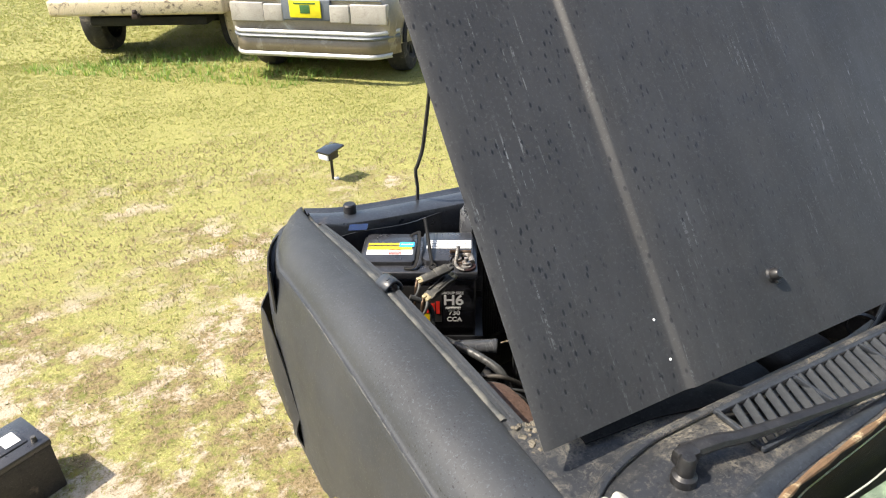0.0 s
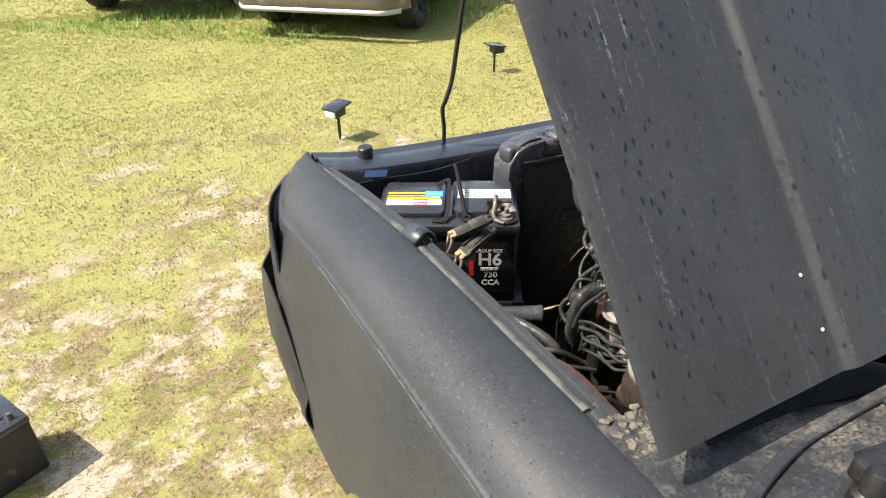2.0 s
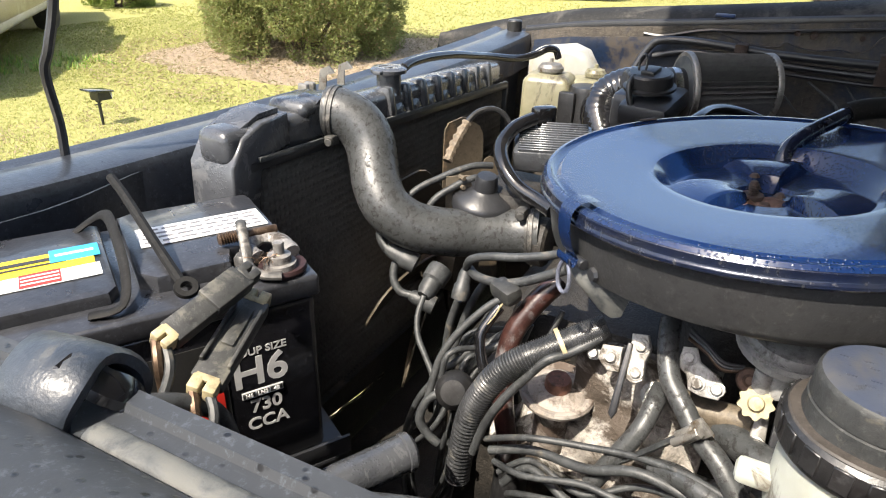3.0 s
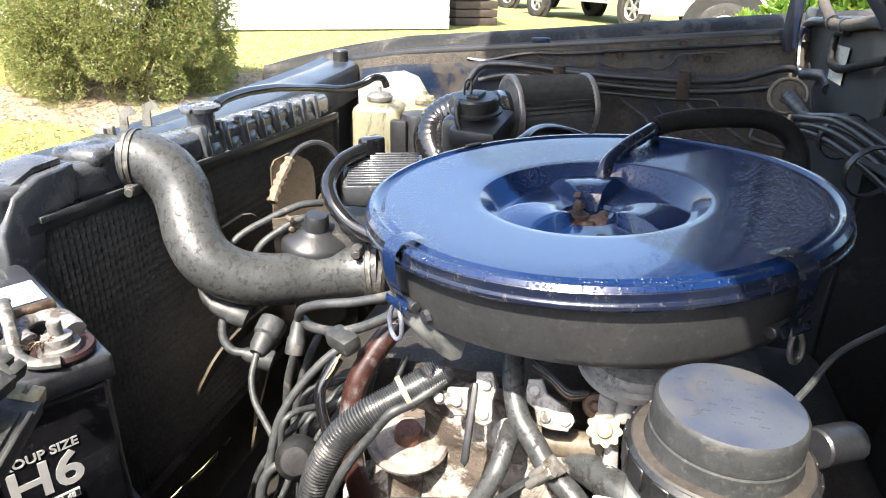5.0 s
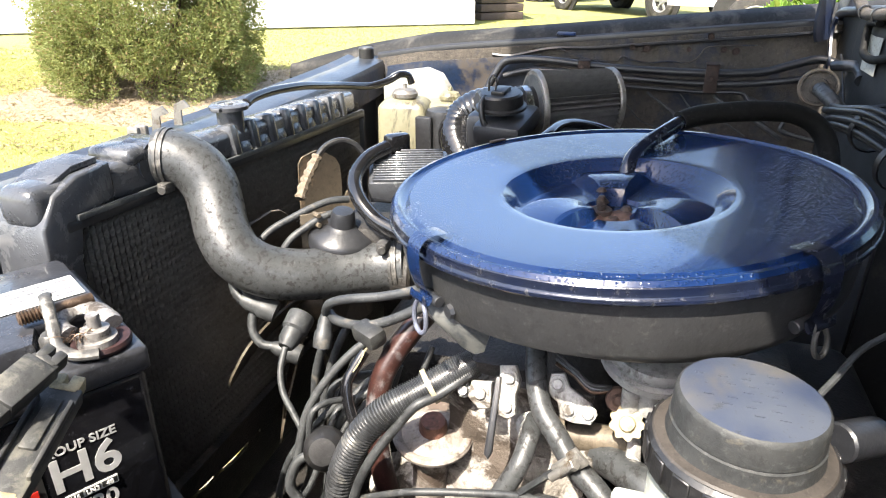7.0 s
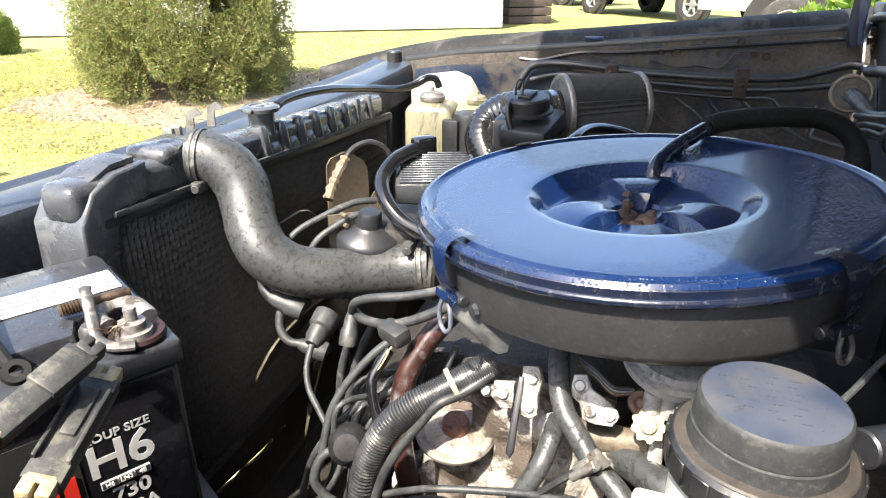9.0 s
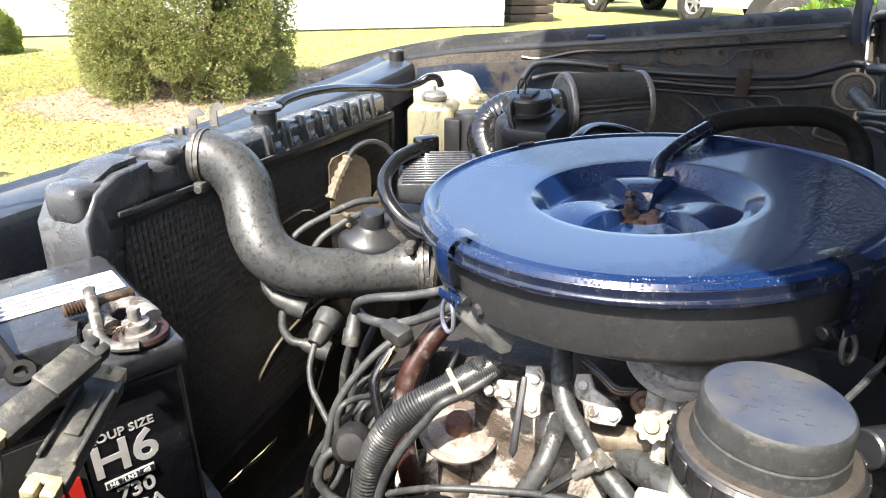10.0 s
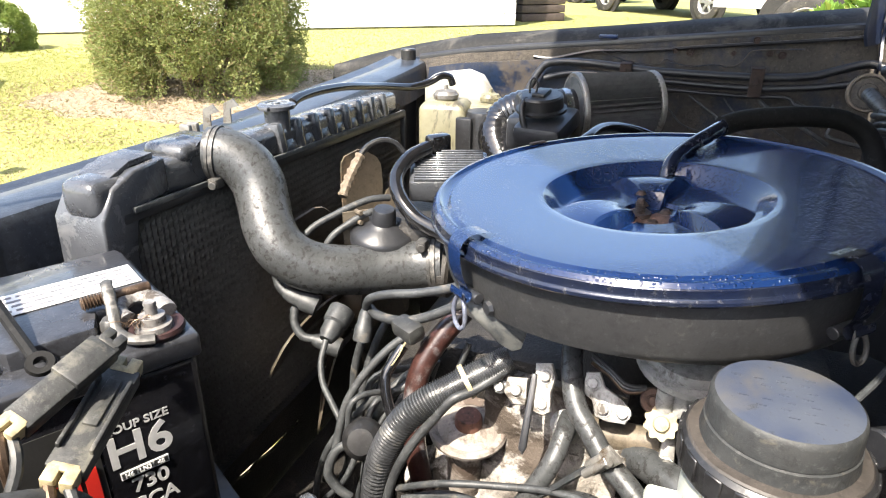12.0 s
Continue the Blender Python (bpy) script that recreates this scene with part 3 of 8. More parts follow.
def add_prism(bm, outline, depth, m=None, bev=0.0):
    """A flat outline of (x, y) raised by depth, moved by m."""
    f = bm.faces.new([bm.verts.new((x, y, 0)) for x, y in outline])
    r = bmesh.ops.extrude_face_region(bm, geom=[f])
    top = [g for g in r["geom"] if isinstance(g, bmesh.types.BMVert)]
    for v in top:
        v.co.z += depth
    vs = top + list(f.verts)
    if bev:
        es = list({e for v in top for e in v.link_edges if all(w in top for w in e.verts)})
        nb = bmesh.ops.bevel(bm, geom=es, offset=bev, segments=2, profile=0.5, affect="EDGES")
        vs = list({v for v in vs if v.is_valid} | set(nb["verts"]))
    if m is not None:
        xf(bm, vs, m)
    return bm


def mesh_of(name, bm, mat, smooth=38):
    bmesh.ops.remove_doubles(bm, verts=bm.verts, dist=1e-6)
    bmesh.ops.recalc_face_normals(bm, faces=bm.faces)
    me = bpy.data.meshes.new(name)
    bm.to_mesh(me)
    bm.free()
    if smooth:
        for p in me.polygons:
            p.use_smooth = True
        me.set_sharp_from_angle(angle=radians(smooth))
    me.materials.append(mat)
    return me


def part(name, bm, mat, parent, label="", smooth=38):
    """One mesh under a thing or under a part."""
    ob = new(name, bm if isinstance(bm, bpy.types.Mesh) else mesh_of(name, bm, mat, smooth))
    ob.parent = parent
    if parent.type == "EMPTY":
        ob.matrix_parent_inverse = Matrix.Translation(parent.location).inverted()
    return tagged(ob, label)


def thing(name, at, label, category, group="", kind=""):
    ob = new(name)
    ob.empty_display_size = 0.1
    ob.location = at
    return tagged(ob, label, category, group, kind)


def whole(name, bm, mat, label, category, group="", kind="", smooth=38):
    return tagged(new(name, mesh_of(name, bm, mat, smooth)), label, category, group, kind)


def B():
    return bmesh.new()


def letters(text, size, m, parent, mat, name="lettering", depth=0.0004, label=""):
    """Raised print in the built-in font, its middle at m, reading along m's x axis."""
    cu = bpy.data.curves.new(name, "FONT")
    cu.body, cu.size, cu.extrude = text, size, depth
    cu.align_x, cu.align_y = "CENTER", "CENTER"
    cu.resolution_u = 3
    cu.offset = size * 0.022
    tmp = bpy.data.objects.new("tmp_text", cu)
    scene.collection.objects.link(tmp)
    bpy.context.view_layer.update()
    me = bpy.data.meshes.new_from_object(tmp.evaluated_get(bpy.context.evaluated_depsgraph_get()))
    bpy.data.objects.remove(tmp)
    me.transform(m)
    me.materials.clear()
    me.materials.append(mat)
    ob = new(name, me)
    ob.parent = parent
    if parent.type == "EMPTY":
        ob.matrix_parent_inverse = Matrix.Translation(parent.location).inverted()
    return tagged(ob, label)


def axes(o, x, y):
    """A frame with its origin at o, x along x, y near y."""
    x = Vector(x).normalized()
    z = x.cross(Vector(y)).normalized()
    y = z.cross(x)
    return Matrix((( x.x, y.x, z.x, o[0]), (x.y, y.y, z.y, o[1]), (x.z, y.z, z.z, o[2]), (0, 0, 0, 1)))


def lerp_at(x, *pts):
    """Piecewise line through (x, y) pairs."""
    for (a, p), (b, q) in zip(pts, pts[1:]):
        if x <= b:
            return p + (q - p) * max(0.0, (x - a) / (b - a))
    return pts[-1][1]


# ---- ground ----
def ground_height(x, y):
    return 0.012 * noise.noise(V(x * 0.8, y * 0.8, 0)) if abs(x) < 30 and abs(y) < 30 else 0.0


bm = B()
steps = [-900, -200, -60, -25] + [i * 0.5 for i in range(-16, 33)] + [25, 60, 200, 900]
gv = [[bm.verts.new((x, y, ground_height(x, y))) for y in steps] for x in steps]
for i in range(len(steps) - 1):
    for j in range(len(steps) - 1):
        bm.faces.new((gv[i][j], gv[i + 1][j], gv[i + 1][j + 1], gv[i][j + 1]))
whole("ground", bm, M_LAWN, "patchy green and straw-coloured lawn with bare sand", "lawn", kind="structure", smooth=180)

# ---- the pickup truck: body ----
MID = 0.19


def zt(y):
    """Height of the fender's top edge."""
    return lerp_at(y, (-1.2, 1.03), (-0.3, 1.018), (0.0, 1.01), (0.22, 1.0), (0.45, 0.975), (0.66, 0.94), (0.772, 0.918), (0.8, 0.91))


def xo(y):
    """The fender's outer face, rounding in to the nose."""
    return lerp_at(y, (-1.2, -0.64), (0.40, -0.64), (0.48, -0.642), (0.56, -0.624), (0.64, -0.598), (0.70, -0.568), (0.745, -0.535), (0.772, -0.5), (0.785, -0.478), (0.8, -0.47))


ARCH_Y, ARCH_Z, ARCH_R = -0.14, 0.33, 0.37
FSEC = [(-0.06, -0.06), (-0.06, -0.019), (-0.05, -0.0155), (-0.01, -0.0155), (0.0, -0.0185), (0.1, -0.0185), (0.108, -0.0165), (0.112, -0.0125), (0.122, -0.0105), (0.16, -0.005), (0.23, 0.001), (0.42, 0.003), (0.6, -0.005), (0.72, -0.021), (0.77, -0.0345), (0.79, -0.0415), (0.806, -0.0458), (0.82, -0.0464), (0.834, -0.0468), (0.846, -0.051), (0.866, -0.0635), (0.89, -0.09), (0.93, -0.12), (0.965, -0.15), (0.99, -0.21), (1.0, -0.28), (1.0, -0.36), (1.0, -0.5)]


def zr(y):
    """Height of the other fender's top edge."""
    return lerp_at(y, (-1.2, 1.09), (-0.5, 1.07), (-0.273, 1.05), (0.159, 1.006), (0.456, 0.978), (0.6, 0.952), (0.772, 0.92))


def fender_point(y, k):
    x0 = -0.459
    f, dz = FSEC[k]
    x = x0 + (xo(y) - x0) * f
    z = zt(y) + dz
    low = 0.52
    d = ARCH_R ** 2 - (y - ARCH_Y) ** 2
    if d > 0:
        low = max(low, ARCH_Z + math.sqrt(d))
    if y > 0.47:
        low = max(low, lerp_at(y, (0.47, 0.80), (0.5, 0.85), (0.62, zt(0.62) - 0.056), (0.8, zt(0.8) - 0.02)))
    return V(x, y, max(z, low) if k < len(FSEC) - 1 else min(z, low) if d <= 0 and y <= 0.47 else low)


def fender_mesh(mirror):
    bm = B()
    ys = [-1.0 + i * 0.03 for i in range(47)] + [0.40, 0.43, 0.455, 0.48, 0.51, 0.54, 0.57, 0.6, 0.63, 0.66, 0.69, 0.715, 0.74, 0.76, 0.772, 0.785]
    ys = [y for y in ys[:47] if y < 0.39] + ys[47:]
    rows = [[bm.verts.new(fender_point(y, k)) for k in range(len(FSEC))] for y in ys]
    fs = []
    for a, b in zip(rows, rows[1:]):
        for k in range(len(FSEC) - 1):
            fs.append(bm.faces.new((a[k], a[k + 1], b[k + 1], b[k])))
    # folded-down front lip
    r = bmesh.ops.extrude_edge_only(bm, edges=[e for e in {e for v in rows[-1] for e in v.link_edges} if all(v in rows[-1] for v in e.verts)])
    for g in r["geom"]:
        if isinstance(g, bmesh.types.BMVert):
            g.co += V(0.004, 0.004, -0.03)
    bmesh.ops.remove_doubles(bm, verts=bm.verts, dist=1e-5)
    bmesh.ops.recalc_face_normals(bm, faces=bm.faces)
    bmesh.ops.solidify(bm, geom=bm.faces[:], thickness=0.0015)
    if mirror:
        for v in bm.verts:
            v.co.x = 2 * MID - v.co.x
            v.co.z += 0.016 * min(1.0, max(0.0, (v.co.x - 0.845) / 0.06)) if v.co.z > 0.8 else 0.0
            v.co.z += (zr(v.co.y) - zt(v.co.y)) * min(1.0, max(0.0, (v.co.z - 0.6) / 0.3))
    return bm


truck = thing("pickup_truck", (MID, -0.2, 0), "satin black pickup truck with its hood propped open", "pickup truck")
fender = part("front_fender", fender_mesh(False), M_PAINT2, truck, "rain-spotted satin black front fender", 50)
part("front_fender", fender_mesh(True), M_FARFENDER, truck, "dull dusty black front fender", 50)

# scuffed strip and thin plate along the bay's edge
bm = B()
add_tube(bm, [(-0.472, 0.185, zt(0.185) - 0.0165), (-0.4725, 0.0, zt(0) - 0.0165), (-0.472, -0.209, zt(-0.209) - 0.0165)], 0.0052, 10, 8, flat=0.5)
part("edge_seal", bm, M_STRIP, fender, "scuffed pale grey edge strip")
bm = B()
add_tube(bm, [(-0.464, -0.214, zt(-0.21) - 0.016), (-0.463, -0.29, zt(-0.29) - 0.018), (-0.467, -0.36, zt(-0.36) - 0.019)], 0.008, 8, 6, flat=0.6)
part("edge_seal", bm, M_PAINT2, fender)
bm = B()
add_tube(bm, [(-0.472, 0.24, zt(0.24) - 0.0145), (-0.474, 0.42, zt(0.42) - 0.0145), (-0.474, 0.60, zt(0.6) - 0.0145), (-0.47, 0.7, zt(0.7) - 0.0145)], 0.006, 8, 6, flat=0.5)
part("edge_seal", bm, M_STRIP, fender, "scuffed pale grey edge strip")


# thin pale line following the fender crease
bm = B()
add_tube(bm, [fender_point(y, 18) + V(-0.0002, 0, 0.0002) for y in (-0.9, -0.7, -0.5, -0.3, -0.15, 0.0, 0.12, 0.22, 0.3)], 0.0011, 8, 6, flat=0.5, radius=lambda i, n: 1 + 0.4 * math.sin(i * 2.9) * math.sin(i * 0.7))
part("crease_wear", bm, M_STRIP, fender, "thin pale line along the fender crease")

# black rolled clip on the fender edge
CLIP = (-0.462, 0.214, 0.981)
clip = thing("rubber_clip", CLIP, "rolled black rubber clip on the fender edge", "rubber clip")
bm = B()
add_lathe(bm, [(0.016, -0.018), (0.02, -0.0185), (0.022, -0.016), (0.0225, 0.0), (0.022, 0.016), (0.02, 0.0185), (0.016, 0.018), (0.0155, 0.0), (0.016, -0.018)], axes(CLIP, (0, 0, 1), (-1, -0.2, 0)), 28, wob=lambda r, a: 0.002 * math.sin(3 * a))
part("roll", bm, M_CAPGREY, clip, "satin black rubber roll with blue-grey sheen in its colour")
bm = B()
add_tube(bm, [(-0.463, 0.208, 1.0), (-0.46, 0.196, 0.993), (-0.453, 0.192, 0.984), (-0.455, 0.19, 0.974), (-0.451, 0.192, 0.96)], 0.008, 8, 5, flat=0.5)
add_box(bm, (-0.46, 0.21, 0.972), (0.022, 0.03, 0.02), None, 0.006)
part("torn_flap", bm, M_GLOSSBLK, clip)

# bumper corner and dark lamp recess
bm = B()


def bumper_pt(u, v):
    y = lerp_at(u, (0, 0.36), (0.3, 0.46), (0.55, 0.6), (0.75, 0.74), (1.0, 0.80))
    x = lerp_at(u, (0, -0.64), (0.3, -0.65), (0.55, -0.645), (0.75, -0.58), (1.0, MID))
    top = lerp_at(u, (0, 0.6), (0.15, 0.70), (0.3, 0.765), (0.45, 0.78), (1.0, 0.72))
    low = lerp_at(u, (0, 0.50), (0.15, 0.53), (0.4, 0.54), (1, 0.5))
    bulge = 0.012 * math.sin(math.pi * min(1, v * 1.1))
    n = V(-1, 0.1, 0) if u < 0.5 else V(-0.4, 0.9, 0) if u < 0.9 else V(0, 1, 0)
    return V(x, y, top + (low - top) * v) + n * bulge


add_grid(bm, bumper_pt, 26, 10, 0.003)
dup = bmesh.ops.duplicate(bm, geom=bm.verts[:] + bm.edges[:] + bm.faces[:])["geom"]
for g in dup:
    if isinstance(g, bmesh.types.BMVert):
        g.co.x = 2 * MID - g.co.x
part("front_bumper", bm, M_PAINT, truck, "black plastic front bumper with wrapped corners", 60)
bm = B()
add_grid(bm, lambda u, v: V(xo(0.46 + 0.325 * u) + 0.007, 0.46 + 0.325 * u, (zt(0.46 + 0.325 * u) - 0.04) * (1 - v) + 0.70 * v), 16, 4, 0.003)
part("headlamp_recess", bm, M_MATTE, truck, "dark headlamp opening")

# lower grille panel and inner walls of the bay
bm = B()
add_box(bm, (MID, 0.73, 0.71), (1.3, 0.05, 0.3), None, 0.01)
part("grille", bm, M_UNDER, truck)


def wall_sheet(fn, nu, nv, th):
    bm = B()
    return add_grid(bm, fn, nu, nv, th)


inner_l = part("inner_fender", wall_sheet(lambda u, v: V(-0.446 + 0.048 * v * v, -0.5 + 1.15 * u, (zt(-0.5 + 1.15 * u) - 0.032) * (1 - v) + 0.42 * v), 20, 8, 0.003), M_BAYDIRT, truck, "dusty black inner fender")
inner_r = part("inner_fender", wall_sheet(lambda u, v: V(0.822 - 0.03 * v - 0.012 * noise.noise(V(u * 5, v * 4, 3)), -0.5 + 1.15 * u, (zr(-0.5 + 1.15 * u) - 0.012) * (1 - v) + 0.42 * v), 40, 16, 0.003), M_BAYDIRT, truck, "dusty brown and blue inner fender")
part("firewall", wall_sheet(lambda u, v: V(-0.46 + 1.29 * u, -0.455 + 0.02 * v + 0.012 * noise.noise(V(u * 6, v * 5, 1)), 1.03 - 0.62 * v), 30, 12, 0.004), M_FIREWALL, truck, "dusty dark firewall")

# raised end of the firewall beside the far fender
part("firewall_end", wall_sheet(lambda u, v: V(0.40 + 0.44 * u, -0.324 + 0.004 * noise.noise(V(u * 5, v * 5, 8)), (1.088 - 0.026 * u) * (1 - v) + 0.5 * v), 16, 16, 0.003), M_FIREWALL, truck, "dusty grey-black firewall end")
part("firewall_end", wall_sheet(lambda u, v: V(0.40, -0.326 - 0.12 * u, 1.085 * (1 - v) + 0.5 * v), 4, 10, 0.003), M_FIREWALL, truck)
bm = B()
add_tube(bm, [(0.845, -0.318, 1.056), (0.80, -0.315, 1.064), (0.74, -0.318, 1.068), (0.66, -0.322, 1.074), (0.55, -0.325, 1.08), (0.40, -0.327, 1.086)], 0.008, 10, 5)
part("firewall_rim", bm, M_BLACK, truck, "rolled black rim on the firewall end")
bm = B()
add_grid(bm, lambda u, v: V(0.765 + 0.05 * u + 0.012 * math.sin(6 * v), -0.300 - 0.008 * u, 1.055 - 0.085 * v), 8, 10, 0.004)
part("sealer_patch", bm, M_NAVY, truck, "wet blue-black sealed corner")

# bare blue paint on the far inner fender, ahead of the dust line
bm = B()
add_grid(bm, lambda u, v: V(0.806 - 0.012 * noise.noise(V((0.16 + 0.34 * u + 0.5) / 1.15 * 5, v, 3)), 0.2 + 0.33 * u - 0.05 * (1 - v) * noise.noise(V(v * 6, 0, 2)), zr(0.2 + 0.33 * u) - 0.03 - (0.085 + 0.02 * noise.noise(V(u * 5, 1, 1))) * v), 20, 8, 0.002)
part("blue_panel", bm, M_BAYBLUE, truck, "grimy dark blue painted panel")
# far fender: rolled inner lip, crack line, blue chip, holes
bm = B()
add_tube(bm, [(0.835, y, zr(y) - 0.010) for y in (0.56, 0.4, 0.2, 0.0, -0.2, -0.4)], 0.006, 8, 5, flat=1.6)
part("inner_lip", bm, M_STEELBLK, truck)
bm = B()
add_tube(bm, [(0.813, y, zr(y) - 0.024 - 0.006 * math.sin(y * 31)) for y in (0.3, 0.26, 0.18, 0.1, 0.0, -0.1, -0.2, -0.3, -0.36)], 0.0035, 6, 4)
part("seam_bead", bm, M_STEELBLK, truck, "wavy black sealer bead")
bm = B()
add_box(bm, (0.838, 0.157, zr(0.157) + 0.004), (0.012, 0.036, 0.006), None, 0.002)
part("paint_chip", bm, M_BLUECHIP, truck, "bright blue clip on black edge")
for y, z, r in ((-0.02, 0.975, 0.007), (-0.17, 0.975, 0.008), (-0.21, 0.974, 0.006), (-0.06, 0.978, 0.004)):
    bm = B()
    add_lathe(bm, [(r * 0.55, 0.0005), (r * 0.6, 0.002), (r, 0.002), (r * 1.1, 0)], pose(0.8195, y, z, 0, -90, 0), 16)
    part("panel_hole_rim", bm, M_BAYDIRT, inner_r)

# core support: sloping top channel from fender to fender
CS = [(-0.47, 0.69, 0.932), (-0.37, 0.655, 0.928), (-0.18, 0.655, 0.915), (0.15, 0.625, 0.918), (0.45, 0.605, 0.928), (0.70, 0.59, 0.94), (0.86, 0.59, 0.95)]
CSL = spline(CS, 8)
SECT = [(-0.048, -0.07), (-0.047, -0.012), (-0.043, -0.004), (-0.034, -0.001), (-0.005, 0.0), (0.014, 0.002), (0.02, -0.001), (0.023, -0.008), (0.03, -0.01), (0.046, -0.004), (0.056, -0.002), (0.06, -0.008), (0.062, -0.12)]
bm = B()
rows = [[bm.verts.new(p + V(0, dy, dz)) for dy, dz in SECT] for p in CSL]
fs = [bm.faces.new((a[k], a[k + 1], b[k + 1], b[k])) for a, b in zip(rows, rows[1:]) for k in range(len(SECT) - 1)]
bmesh.ops.solidify(bm, geom=fs, thickness=0.002)
support = part("core_support", bm, M_SUPPORT, truck, "wet dark blue-black radiator support channel")
bm = B()
add_grid(bm, lambda u, v: V(-0.405 + 0.045 * u + 0.01 * v, 0.598 - 0.012 * u + 0.014 * v, 0.915 + 0.008 * v - 0.003 * u), 6, 3, 0.002)
part("paint_patch", bm, M_BLUECHIP, support, "bare bright blue paint patch")
for x, y, z in ((-0.372, 0.668, 0.926), (0.824, 0.585, 0.944)):
    bm = B()
    add_lathe(bm, [(0, 0.028), (0.014, 0.028), (0.0165, 0.025), (0.0165, 0.004), (0.02, 0.0), (0, 0)], pose(x, y, z - 0.002), 20)
    part("rubber_stop", bm, M_BLACK, support, "round black rubber hood stop")
# hood catch hooks on the support
for x in (0.20, 0.245):
    bm = B()
    add_prism(bm, [(0, 0), (0.012, 0), (0.013, 0.022), (0.026, 0.026), (0.018, 0.036), (0.004, 0.03)], 0.004, axes((x, 0.632, 0.924), (0.3, -0.95, 0), (0, 0, 1)))
    part("catch_hook", bm, M_STEEL, support, "rusty steel catch hook")
for x in (0.16, 0.175):
    bm = B()
    add_box(bm, (x, 0.628, 0.932), (0.008, 0.018, 0.016), None, 0.003)
    part("catch_lug", bm, M_STEEL, support)
# inner panel under the channel beside the radiator
part("support_panel", wall_sheet(lambda u, v: V(-0.46 + 0.4 * u, 0.6 + 0.01 * math.sin(9 * u), 0.90 - 0.45 * v), 10, 8, 0.003), M_SUPPORT, truck, "", 60)
part("support_panel", wall_sheet(lambda u, v: V(0.62 + 0.22 * u, 0.565, 0.91 - 0.45 * v), 6, 8, 0.003), M_SUPPORT, truck, "", 60)
bm = B()
add_box(bm, (0.18, 0.0, 0.40), (1.25, 1.0, 0.012), None, 0.003)
part("tray_floor", bm, M_GREASE, truck)
bm = B()
add_prism(bm, [(-0.46, 0.2), (0.86, 0.2), (0.86, 0.48), (0.176, 0.48), (0.172, 0.461), (0.158, 0.459), (0.15, 0.468), (0.141, 0.468), (0.135, 0.459), (0.11, 0.4585), (0.085, 0.463), (0.07, 0.4685), (0.05, 0.4655), (0.02, 0.4735), (0.0, 0.475), (-0.006, 0.49), (-0.46, 0.49)], 0.006, axes((0, 0.512, 0), (1, 0, 0), (0, 0, 1)))
part("lower_panel", bm, M_GREASE, truck)
bm = B()
add_prism(bm, [(-0.09, 0.491), (0.0, 0.4905), (0.04, 0.4865), (0.07, 0.482), (0.11, 0.4775), (0.18, 0.477), (0.63, 0.477), (0.63, 0.52), (-0.09, 0.52)], 0.014, axes((0, 0.512, 0), (1, 0, 0), (0, 0, 1)))
part("under_tray", bm, M_GREASE, truck, "greasy dark under tray")
for x in (-0.3, 0.68):
    bm = B()
    add_box(bm, (x, 0.0, 0.45), (0.1, 0.98, 0.11), None, 0.015)
    part("chassis_rail", bm, M_GREASE, truck)
bm = B()
add_box(bm, (MID + 0.05, 0.60, 0.24), (1.3, 0.06, 0.03), None, 0.008)
part("crossmember", bm, M_STEELBLK, truck)

# prop rod
rod = part("prop_rod", add_tube(B(), [(-0.177, 0.677, 0.905), (-0.176, 0.673, 0.95), (-0.186, 0.66, 1.005), (-0.184, 0.648, 1.03), (-0.174, 0.638, 1.075), (-0.174, 0.615, 1.15), (-0.173, 0.58, 1.28), (-0.17, 0.52, 1.5), (-0.16, 0.44, 1.8), (-0.155, 0.36, 2.03)], 0.005, 8, 6), M_STEELBLK, truck, "bent dark steel prop rod")

# ---- hood ----
HY, HZ, HA = -0.333, 1.046, radians(51.5)
HLEN, HX0, HX1 = 1.24, -0.49, 0.87


def hood_pt(x, v, h=0.0):
    """A point on the hood: across x, v metres up from its rear edge, h off the skin."""
    return V(x, HY + v * math.cos(HA) - h * math.sin(HA), HZ + v * math.sin(HA) + h * math.cos(HA))


def hood_form(x, v):
    c = abs(x - MID)
    crease = 0.449
    h = 0.0
    if c < crease:
        s = min(1.0, (crease - c) / 0.012)
        h += 0.009 * s * s * (3 - 2 * s)
        h += 0.006 * (1 - (c / crease) ** 2)
    edge = (HX1 - HX0) / 2 - c
    h -= 0.004 * max(0.0, 1 - edge / 0.012) ** 2
    h += 0.006 * math.sin(math.pi * v / HLEN)
    return h


bm = B()
nv = 30
grid = []
for j in range(nv + 1):
    s = j / nv
    cr = 0.449
    xs = []
    base = [MID - 0.68, MID - 0.672, MID - 0.655, MID - 0.62, MID - 0.56, MID - 0.5, MID - cr - 0.012, MID - cr, MID - cr + 0.003, MID - cr + 0.006, MID - cr + 0.009, MID - cr + 0.012, MID - cr + 0.045]
    inner = [MID - cr + 0.045 + (cr - 0.045) * k / 8 for k in range(1, 9)]
    left = base + inner
    xs = left + [2 * MID - x for x in left[-2::-1]]
    grid.append([])
    for x in xs:
        v0 = 0.011 + 0.085 * min(1.0, max(0.0, (x - 0.3) / 0.2))
        v = v0 + (HLEN - v0) * s
        grid[-1].append(bm.verts.new(hood_pt(x, v, hood_form(x, v))))
fs = [bm.faces.new((a[k], a[k + 1], b[k + 1], b[k])) for a, b in zip(grid, grid[1:]) for k in range(len(grid[0]) - 1)]
bmesh.ops.recalc_face_normals(bm, faces=fs)
bmesh.ops.solidify(bm, geom=fs, thickness=0.0025)
hood = part("hood", bm, M_PAINT, truck, "open satin black hood with rain spots and scratches", 30)
bm = B()
